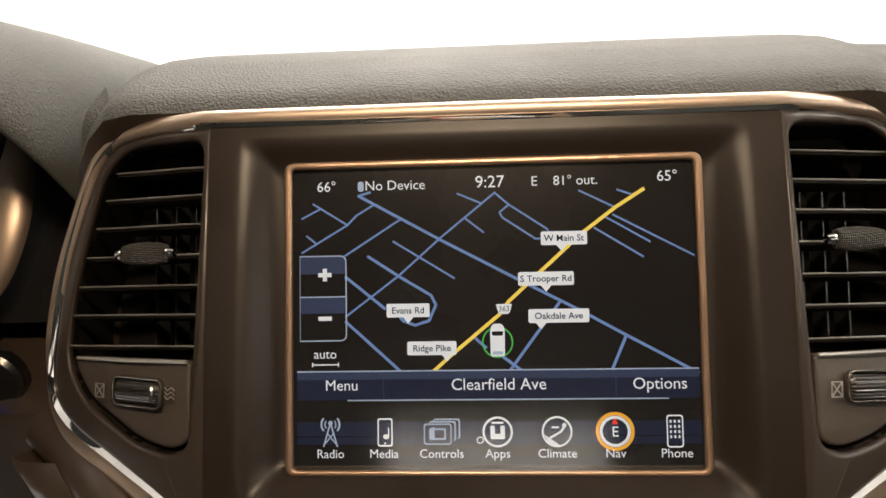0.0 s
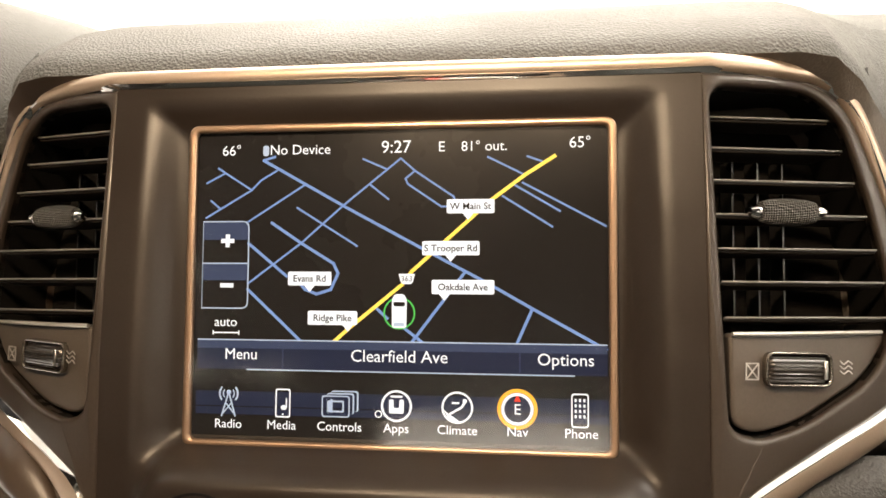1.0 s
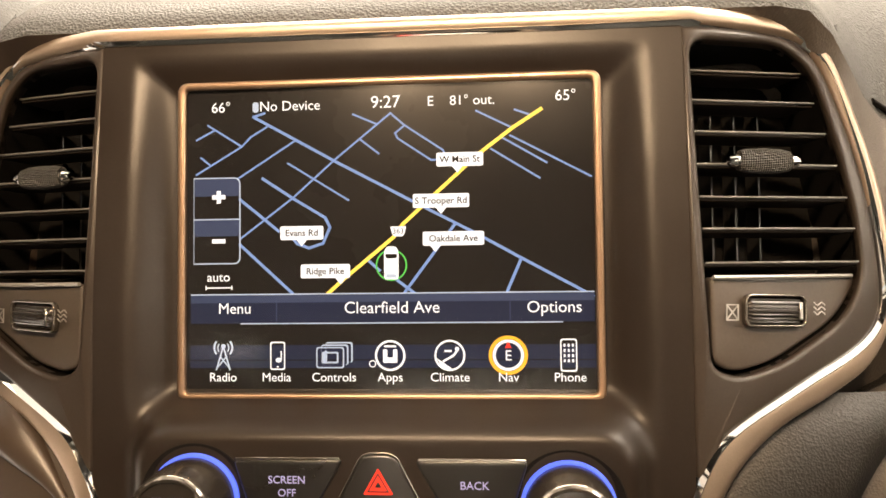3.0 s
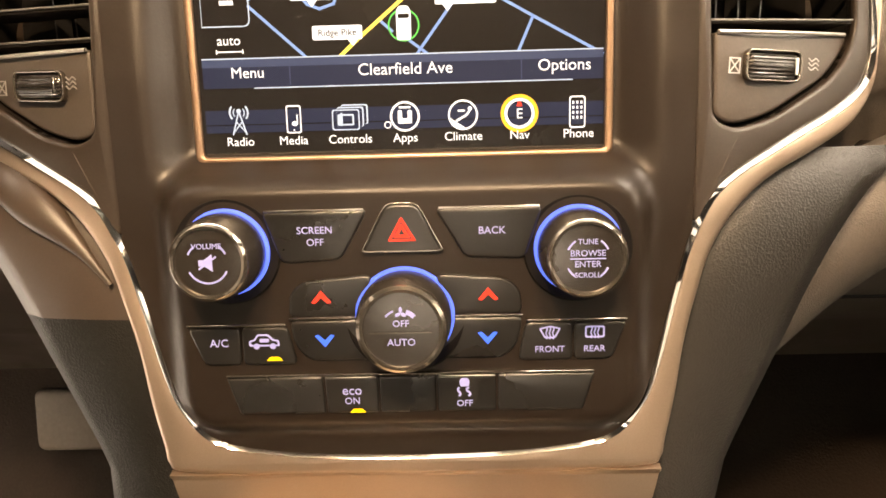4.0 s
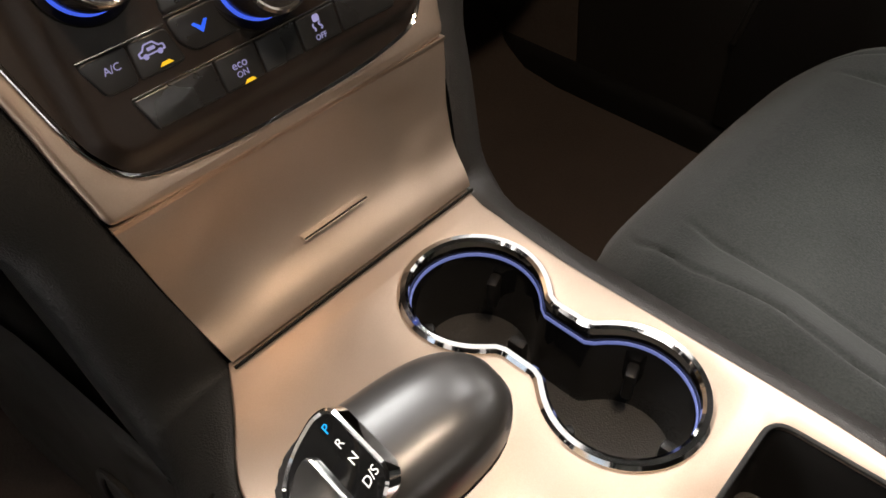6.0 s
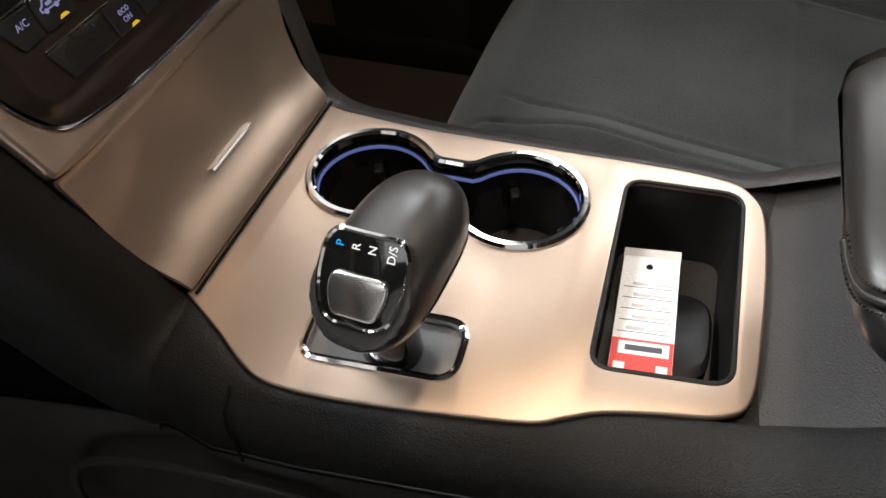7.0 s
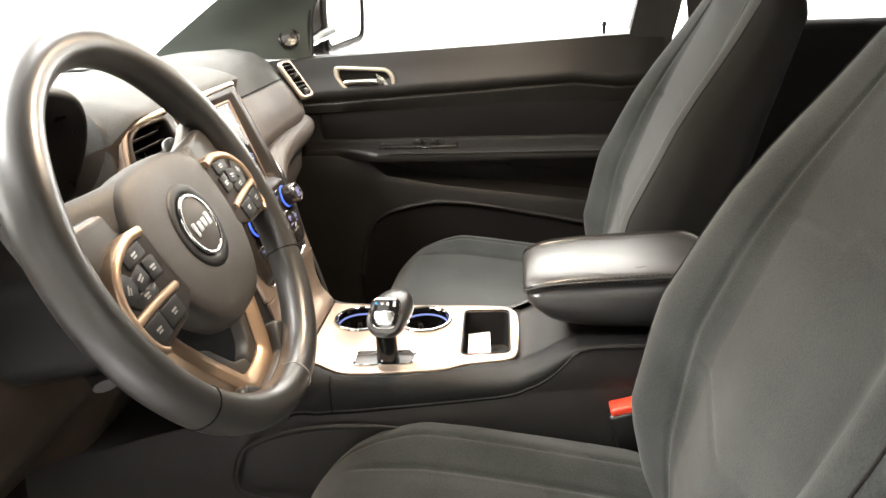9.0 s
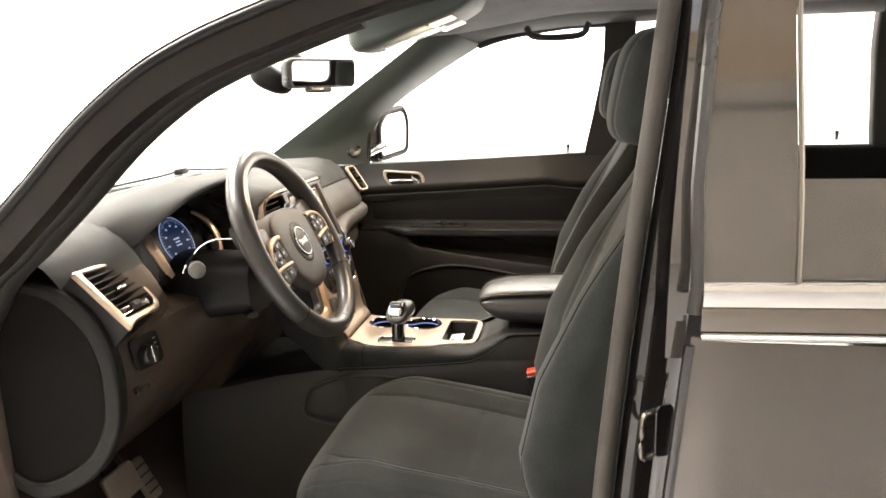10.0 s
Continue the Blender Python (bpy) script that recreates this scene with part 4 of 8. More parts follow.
    for y in list(np.linspace(0.30, -0.40, 34)) + [-0.4235, -0.425] + list(np.linspace(-0.435, -0.95, 30)):
        zt = lerp_table([(-0.95, 0.847), (-0.53, 0.847), (-0.50, 0.840), (-0.475, 0.825), (-0.44, 0.803), (-0.425, 0.800), (-0.4235, 0.745), (-0.10, 0.745), (0.3, 0.70)], y)
        zl = lerp_table([(-0.95, 0.775), (-0.43, 0.778), (-0.30, 0.768), (-0.165, 0.756), (-0.057, 0.744), (0.058, 0.726), (0.20, 0.693), (0.30, 0.67)], y)
        ws = lerp_table([(-0.95, 0.110), (-0.58, 0.114), (-0.53, 0.122), (-0.43, 0.1355), (-0.36, 0.1435), (-0.2, 0.1585), (-0.15, 0.1605), (-0.12, 0.153), (-0.1, 0.152), (0.1, 0.170), (0.3, 0.2)], y)
        wr = lerp_table([(-0.95, 0.116), (-0.42, 0.117), (-0.2, 0.114), (-0.1, 0.135), (0.1, 0.165), (0.3, 0.2)], y)
        half = [(0.0, zt), (ws * 0.45, zt), (ws - 0.022, zt - 0.001), (ws - 0.009, zt - 0.006), (ws - 0.001, zt - 0.018), (ws - 0.001, zl + 0.004), (ws - 0.001, zl + 0.001),
                (ws + 0.001, zl - 0.003), (ws + 0.006, zl - 0.03), (ws + 0.014, 0.60), (ws + 0.022, 0.50), (ws + 0.026, 0.40)]
        zs = max(zt, lerp_table([(-0.95, 0.70), (-0.425, 0.786), (-0.40, 0.786), (-0.15, 0.784), (-0.10, 0.765), (-0.06, 0.745), (0.3, 0.60)], y))
        left = [(ws * 0.45, zt), (ws - 0.024, zt - 0.001), (ws - 0.020, zs - 0.002), (ws - 0.008, zs - 0.005), (ws - 0.001, zs - 0.014)] + half[5:]
        rings.append([(-x, y, z) for x, z in left[::-1]] + [(x - ws + wr if x > ws * 0.6 else x, y, z) for x, z in half])
    part("body", loft(rings, False, False), M_CONSOLE, cn, sharp=50)
    # seams on the driver's side
    part("seam", tube([(-0.1455, -0.163, 0.8095), (-0.1575, -0.164, 0.803), (-0.1612, -0.1645, 0.790), (-0.1630, -0.165, 0.757)], 0.0009), M_DEEP, cn)
    # black joint between the bin door and the plate
    part("seam", tube([(x, -0.1122 - 0.0004 * (x / 0.096) ** 2, con_z(-0.112) + 0.0020) for x in np.linspace(-0.0965, 0.0955, 14)], 0.0010), M_DEEP, cn, "black joint")
    # shallow recess in the lower side
    rim = spline([(-0.185, -0.40, 0.60), (-0.190, -0.16, 0.622), (-0.189, -0.07, 0.624), (-0.187, -0.022, 0.640), (-0.184, -0.020, 0.675), (-0.178, -0.045, 0.712), (-0.172, -0.13, 0.738), (-0.168, -0.25, 0.740), (-0.160, -0.42, 0.70)], 6)
    part("side_recess_rim", sweep(rim, ring_section(0.0040, 0.0024, 10), (-1, 0, 0), False), M_CONSOLE, cn)
    return cn


console()


def cup_holder():
    ch = thing("cup_holder", "black double cup holder with chrome rim and blue light ring", "cup holder", (0.033, -0.22, 0.73))
    path = [(x, y, con_z(y) + 0.0012) for x, y in cup_loop()]
    part("rim", sweep(path, [(0.0036, -0.004), (0.0036, 0.0010), (0.0018, 0.0026), (-0.0012, 0.0026), (-0.0030, 0.0006), (-0.0032, -0.006)], (0, 0, 1), True), M_CHROME, ch, "polished chrome rim")
    rings = [[(x, y, con_z(y) - d) for x, y in cup_loop(g)] for d, g in ((0.002, -0.002), (0.010, -0.0035), (0.05, -0.006), (0.082, -0.009))]
    bm = loft(rings, True, False)
    bm.faces.new([bm.verts.new(p) for p in rings[-1]])
    part("well", bm, M_GLOSS, ch)
    path = [(x, y, con_z(y) - 0.0095) for x, y in cup_loop(-0.0040)]
    part("light_ring", sweep(path, ring_section(0.0006, 0.0016, 6), (0, 0, 1), True), G_CUP, ch, "pale blue light ring")
    for cx, cy in ((0.0325, -0.172), (0.0345, -0.2755)):
        part("mat", lathe([(0.033, 0.0), (0.033, 0.002), (0.029, 0.0025), (0.0, 0.002)], 36, Matrix.Translation((cx, cy, con_z(cy) - 0.081))), M_RUBBER, ch)
        for a in (20, 150, 275):
            p = Matrix.Translation((cx, cy, con_z(cy) - 0.035)) @ Matrix.Rotation(radians(a), 4, "Z")
            part("finger", box(0.026, 0.0375, -0.0035, 0.0035, -0.012, 0.012, 0.002, 2, p), M_PLASTIC, ch)


cup_holder()


def selector():
    gs = thing("gear_selector", "black leather gear selector with chrome trim and lit letters", "gear selector", (-0.092, -0.235, 0.80))
    base, top = Vector((-0.096, -0.238, 0.798)), Vector((-0.100, -0.238, 0.872))
    rings = []
    for f in np.linspace(0, 1, 8):
        c = base.lerp(top, f)
        a, b = 0.0135 - 0.002 * f, 0.017 - 0.003 * f
        rings.append([(c.x + x, c.y + y, c.z) for x, y in superellipse(20, a, b, 2.8)])
    part("stem", loft(rings), M_GLOSS, gs)
    part("stem_boot", plate([rect(0, 0, 0.040, 0.052, 0.006)], 0.006, 0.002, Matrix.Translation((-0.094, -0.236, 0.794))), M_BLACK, gs)
    # head: a long pebble lying across the car, cut by a sloping face towards the driver
    ax = Vector((0.985, -0.13, 0.06)).normalized()
    side = Vector((-0.13, -0.985, 0.0)).normalized()
    upv = side.cross(ax)
    if upv.z < 0:
        upv = -upv
    c0 = Vector((-0.093, -0.2465, 0.884))
    H = Matrix.Translation(c0) @ Matrix((ax, side, upv)).transposed().to_4x4()
    fn = (ax * -0.66 + side * 0.06 + upv * 0.75).normalized()
    fc = c0 + ax * -0.026 + upv * 0.0150
    rings = []
    for f in np.linspace(-1, 1, 40):
        e = max(1 - abs(f) ** 3.2, 0.0) ** 0.5
        a = (0.0275 - 0.0015 * f) * e + 0.0006
        t = (0.0222 - 0.0015 * f) * e + 0.0006
        ring = []
        for x, y in superellipse(36, a, t, 2.5):
            q = H @ Vector((f * 0.052, x, y))
            d = (q - fc).dot(fn)
            ring.append(q - fn * (d + 0.0004) if d > -0.0004 else q)
        rings.append(ring)
    part("grip", loft(rings), M_LEATHER, gs)
    fu = fn.cross(Vector((0, 0, 1))).normalized()
    fv = fn.cross(fu)
    if fv.z < 0:
        fv, fu = -fv, -fu
    if fu.y > 0:
        fu = -fu
    F = Matrix.Translation(fc) @ Matrix((fu, fv, fn)).transposed().to_4x4()
    shape = rounded([(-0.0150, -0.0230), (0.0150, -0.0230), (0.0212, -0.006), (0.0208, 0.012), (0.0165, 0.0195), (-0.0165, 0.0195), (-0.0208, 0.012), (-0.0212, -0.006)], [0.012, 0.012, 0.016, 0.008, 0.006, 0.006, 0.008, 0.016], 6)
    part("trim_ring", sweep([F @ Vector((x, y, 0.0)) for x, y in shape], [(0.0011, -0.006), (0.0011, 0.0006), (0, 0.0014), (-0.0011, 0.0006), (-0.0011, -0.006)], fn, True), M_CHROME, gs, "chrome outline")
    face = part("face", plate([shape], 0.006, 0.001, F @ Matrix.Translation((0, 0, -0.0056))), M_GLOSS, gs, "gloss black face")
    bt = rounded([(-0.0105, -0.0115), (0.0105, -0.0115), (0.0150, 0.000), (0.0140, 0.0090), (-0.0140, 0.0090), (-0.0150, 0.000)], 0.0045, 5)
    part("button", plate([bt], 0.0036, 0.0016, F @ Matrix.Translation((0, -0.0080, -0.0005)), 3), M_SATIN, gs, "brushed silver release button")
    for s, x, g in (("P", -0.013, G_P), ("R", -0.005, M_WHITE), ("N", 0.003, M_WHITE), ("D/S", 0.0125, M_WHITE)):
        mm = F @ Matrix.Translation((x, 0.0125, 0.0006)) @ Matrix.Rotation(radians(90), 4, "Z")
        part("letter", words(s, 0.0056, mm, 0.00005), g, face)
    # bright seam along the grip
    for s in (1,):
        path = [H @ Vector((f * 0.050, s * ((0.0275 - 0.0015 * f) * max(1 - abs(f) ** 3.2, 0) ** 0.5 + 0.0002), -0.006)) for f in np.linspace(-0.5, 0.93, 14)]
        part("chrome_line", tube(path, 0.0008, upv), M_CHROME, gs)


selector()


def armrest():
    ar = thing("armrest", "black leather armrest lid with stitched seam and worn tear", "armrest", (-0.005, -0.6, 0.86))

    def rings_of(profile, top):
        out = []
        for y, z0, z1, xl, xr, p in profile:
            cx, cz = (xl + xr) / 2, (z0 + z1) / 2
            a, b = (xr - xl) / 2, (z1 - z0) / 2
            ring = [r if (r[1] >= 0) == top else s for r, s in zip(superellipse(40, a, b, p), superellipse(40, a, b, 6.0 if top else 4.0))]
            # the far side falls away a little
            out.append([(cx + x, y, cz + z - (0.007 * ((x + a) / (2 * a)) ** 2 if top and z > 0 else 0)) for x, z in ring])
        return out

    lid = [(-0.4345, 0.912, 0.920, -0.070, 0.045, 2.3), (-0.4365, 0.912, 0.926, -0.085, 0.058, 2.3), (-0.443, 0.914, 0.931, -0.094, 0.066, 2.3), (-0.46, 0.921, 0.937, -0.099, 0.071, 2.3),
           (-0.50, 0.930, 0.943, -0.101, 0.073, 2.3), (-0.60, 0.938, 0.950, -0.102, 0.074, 2.3), (-0.67, 0.941, 0.953, -0.102, 0.074, 2.3), (-0.69, 0.942, 0.951, -0.094, 0.066, 2.3), (-0.70, 0.942, 0.948, -0.078, 0.05, 2.3)]
    lid = [tuple(r) for r in spline(lid, 5)]
    part("lid", loft(rings_of(lid, True)), M_LEATHER, ar)
    low = [(-0.4395, 0.902, 0.912, -0.080, 0.055, 3), (-0.4415, 0.897, 0.916, -0.092, 0.065, 3), (-0.450, 0.888, 0.921, -0.102, 0.073, 3), (-0.462, 0.877, 0.926, -0.106, 0.077, 2.8), (-0.480, 0.865, 0.931, -0.108, 0.079, 2.8),
           (-0.52, 0.8555, 0.936, -0.1095, 0.0795, 2.7), (-0.60, 0.8515, 0.942, -0.1100, 0.0805, 2.7), (-0.68, 0.851, 0.944, -0.1095, 0.0795, 2.7), (-0.70, 0.855, 0.940, -0.090, 0.06, 2.7)]
    low = [tuple(r) for r in spline(low, 5)]
    part("lower_pad", loft(rings_of(low, False)), M_LEATHER, ar)
    # welt on the shoulder with a row of stitches on either side
    seam = [(-0.060, -0.4343, 0.914), (-0.080, -0.4360, 0.916), (-0.0920, -0.4405, 0.919), (-0.0985, -0.449, 0.924), (-0.1012, -0.46, 0.928), (-0.1032, -0.50, 0.9345), (-0.1042, -0.60, 0.9420), (-0.1042, -0.675, 0.9460)]
    part("welt", tube(spline(seam, 8), 0.0016), M_LEATHER, ar)
    for dx, dz in ((0.0012, 0.0044), (-0.0032, -0.0030)):
        path = spline([(x + dx, y, z + dz) for x, y, z in seam[:5]], 6) + [(-0.1032 + dx - 0.001 * k / 30, -0.465 - 0.007 * k, lerp_table([(-0.675, 0.946), (-0.60, 0.942), (-0.50, 0.9345), (-0.465, 0.929)], -0.465 - 0.007 * k) + dz) for k in range(30)]
        bm = bmesh.new()
        for a, b in zip(path[:-1], path[1:]):
            c = Vector(a).lerp(Vector(b), 0.62)
            bm = merge(bm, tube([a, c], 0.0006))
        part("stitching", bm, M_THREAD, ar, "black thread stitches")
    for dx, dy, w_, a in ((0.0, 0.0, 0.009, 10), (0.004, -0.014, 0.006, -8), (-0.004, 0.012, 0.005, 4)):
        part("tear", box(-0.0007, 0.0007, -w_, w_, -0.0004, 0.0004, 0.0003, 1, Matrix.Translation((-0.075 + dx, -0.605 + dy, 0.9485)) @ Matrix.Rotation(radians(a), 4, "Z")), M_STALK, ar, "pale worn tear")


armrest()


def pocket_items():
    tg = thing("key_tag", "white and red paper stock tag on the key", "tag", (-0.02, -0.375, 0.775))
    m = Matrix.Translation((-0.020, -0.367, 0.789)) @ Matrix.Rotation(radians(3), 4, "Z") @ Matrix.Rotation(radians(5), 4, "Y") @ Matrix.Rotation(radians(-5), 4, "X") @ Matrix.Diagonal((1, 0.82, 1, 1))
    hole = disc(0.040, 0.001, 0.0028, 14)
    part("card", plate([rect(0, 0, 0.098, 0.042, 0.002), hole], 0.0008, 0.0, m), M_WHITE, tg)
    part("clear_end", plate([rect(0.052, 0, 0.009, 0.043, 0.001)], 0.0008, 0.0, m), M_GREYPLATE, tg)
    red = part("red_band", plate([rect(-0.035, 0, 0.027, 0.0415)], 0.0003, 0, m @ Matrix.Translation((0, 0, 0.0009))), M_REDCARD, tg, "red printed band")
    part("white_box", plate([rect(-0.0285, -0.001, 0.0095, 0.034)], 0.0003, 0, m @ Matrix.Translation((0, 0, 0.0013))), M_WHITE, red)
    part("bar", plate([rect(-0.0285, -0.001, 0.004, 0.025)], 0.0002, 0, m @ Matrix.Translation((0, 0, 0.0017))), M_INK, red)
    for y in (-0.014, 0.014):
        part("white_box", plate([rect(-0.0425, y, 0.006, 0.0075)], 0.0003, 0, m @ Matrix.Translation((0, 0, 0.0013))), M_WHITE, red)
    for i in range(5):
        x = -0.013 + i * 0.0092
        part("rule", plate([rect(x - 0.003, 0, 0.0004, 0.036)], 0.0002, 0, m @ Matrix.Translation((0, 0, 0.0009))), M_INK, tg)
        part("bar", plate([rect(x, -0.010, 0.0012, 0.012)], 0.0002, 0, m @ Matrix.Translation((0, 0, 0.0009))), M_GREYPLATE, tg)
        part("bar", plate([rect(x, 0.006 - 0.002 * (i % 2), 0.0026, 0.013 - 0.002 * (i % 3))], 0.0002, 0, m @ Matrix.Translation((0, 0, 0.0009))), M_GREYPLATE, tg)
    fb = thing("key_fob", "black plastic key fob lying in the pocket", "key fob", (-0.02, -0.39, 0.755))
    rings = []
    for f, k in ((0, 0.9), (0.003, 1.0), (0.011, 1.0), (0.014, 0.88)):
        rings.append([Matrix.Translation((-0.020, -0.388, 0.764)) @ Matrix.Rotation(radians(15), 4, "Y") @ Vector((x * k, y * k, f)) for x, y in superellipse(28, 0.040, 0.019, 3.2)])
    part("shell", loft(rings), M_PLASTIC, fb)


pocket_items()


# ---- dashboard ----
SIDE_PROFILE = [(0.80, 1.085), (0.62, 1.140), (0.45, 1.175), (0.30, 1.195), (0.20, 1.199), (0.15, 1.190), (0.122, 1.172), (0.102, 1.150), (0.091, 1.134), (0.089, 1.131),
                (0.086, 1.127), (0.066, 1.098), (0.048, 1.063), (0.045, 1.048), (0.052, 1.036), (0.064, 1.020), (0.060, 0.985), (0.066, 0.925), (0.10, 0.865), (0.18, 0.80), (0.26, 0.70)]
MID_PROFILE = [(0.80, 1.085), (0.62, 1.145), (0.45, 1.182), (0.30, 1.201), (0.17, 1.208), (0.12, 1.2075), (0.09, 1.205), (0.062, 1.1995), (0.046, 1.1945), (0.039, 1.1905),
               (0.035, 1.1855), (0.045, 1.173), (0.055, 1.12), (0.05, 1.05), (0.045, 1.00), (0.045, 0.97), (0.05, 0.94), (0.06, 0.90), (0.08, 0.86), (0.14, 0.80), (0.2, 0.70)]


def dash_profile(x):
    k = sstep(0.165, 0.245, abs(x))
    end = (max(abs(x) - 0.50, 0) / 0.24) ** 2
    out = []
    for i, ((a, b), (c, d)) in enumerate(zip(MID_PROFILE, SIDE_PROFILE)):
        y, z = a + (c - a) * k, b + (d - b) * k
        if y < 0.25 and z > 1.02:
            y += (0.195 - y) * sstep(0.192, 0.164, abs(x + 0.400)) * sstep(1.02, 1.05, z)
        if i > 11 and y < 0.1 and z > 0.99:
            y += 0.075 * sstep(0.198, 0.186, abs(x)) * sstep(0.10, 0.12, abs(x))
        out.append((y + end * (0.065 * sstep(0.34, 0.15, y) - 0.30 * sstep(0.25, 0.70, y)), z - end * (0.030 if z > 1.12 else 0.018)))
    return out


def dashboard():
    db = thing("dashboard", "dark grained soft-touch dashboard pad reaching to the windscreen", "dashboard", (0, 0.3, 0.7))
    xs = list(np.linspace(-0.735, 0.735, 106))
    rings = [[(x, y, z) for y, z in dash_profile(x)] for x in xs]
    top = [[q for q in r[:11]] for r in rings]
    face = [[q for q in r[10:]] for r in rings]
    part("top_pad", loft(top, False, False), M_DASH, db, sharp=50)
    split = next(i for i, x in enumerate(xs) if x > -0.10)
    part("lower_face", loft(face[split:], False, False), M_DASHLOW, db, "dark lower dash face", sharp=50)
    part("knee_face", loft(face[:split + 1], False, False), M_KNEE, db, "smooth dark brown knee panel", sharp=50)
    # padded roll that runs out of the stack's edge over the knee panel
    roll = spline([(-0.1315, -0.0425, 0.9885), (-0.145, -0.033, 1.001), (-0.157, -0.0255, 1.010), (-0.170, -0.0175, 1.018), (-0.184, -0.0065, 1.024), (-0.205, 0.012, 1.027), (-0.235, 0.038, 1.026)], 5)
    fat = [0.12 + 0.88 * sstep(0.0, 0.55, i / (len(roll) - 1)) for i in range(len(roll))]
    part("knee_roll", sweep(roll, superellipse(20, 0.0105, 0.0075, 2.2), (0.3, -0.85, 0.4), False, fat), M_KNEE, db, "smooth brown padded roll")
    # soft cheek between the instrument hood and the centre stack
    cheek = [SM @ Vector((-u, v, stack_base(u, v) - 0.007)) for u, v in ((0.176, 0.0880), (0.1895, 0.0795), (0.2010, 0.0520), (0.2120, 0.0190), (0.2175, -0.0130), (0.2172, -0.0385))]
    lines("cheek", cheek, [(-0.196, 0.085, 1.196), (-0.203, 0.070, 1.180), (-0.206, 0.066, 1.152), (-0.216, 0.072, 1.128), (-0.228, 0.080, 1.110), (-0.244, 0.090, 1.094)], M_DASH, db, Vector((0, -0.004, 0)), 8, "", 5, 0)
    lip = dash_profile(0.222)[9:16][::-1]
    rim = [(0.205 + 0.004 * i, float(np.interp(z, [p[1] for p in lip], [p[0] for p in lip])) + 0.002, z) for i, z in enumerate((1.176, 1.160, 1.142, 1.120, 1.095, 1.070))]
    lines("cheek", [(-x, y, z) for x, y, z in cheek], rim, M_DASH, db, Vector((0, -0.004, 0)), 8, "", 5, 0)
    # line under the passenger pad
    path = [(x, dash_profile(x)[9][0] - 0.001, dash_profile(x)[9][1]) for x in np.linspace(0.225, 0.60, 24)]
    part("seam", tube(path, 0.0014), M_DEEP, db)
    # soft wing of the centre pad that runs out over the glove box
    wing = spline([(0.150, 0.012, 0.905), (0.172, 0.010, 0.938), (0.205, 0.018, 0.966), (0.25, 0.028, 0.990), (0.32, 0.044, 1.004), (0.45, 0.060, 1.008), (0.62, 0.075, 1.004), (0.70, 0.105, 0.996)], 5)
    part("knee_wing", sweep(wing, [(p, q) for p, q in superellipse(24, 0.034, 0.028, 2.3)], (0, -0.86, -0.5), False), M_DASHLOW, db)
    # glove box lid seam
    for z in (0.985, 0.885):
        path = []
        for x in np.linspace(0.26, 0.62, 18):
            pr = dash_profile(x)
            ys, zs = [p[0] for p in pr[14:]][::-1], [p[1] for p in pr[14:]][::-1]
            path.append((x, float(np.interp(z, zs, ys)) - 0.0005, z))
        part("seam", tube(path, 0.0012), M_DEEP, db)
    # defrost slot and its dark grille near the glass
    part("defrost_slot", box(-0.45, 0.45, 0.545, 0.57, 1.158, 1.1625, 0.002), M_BLACK, db)
    return db


DASH = dashboard()


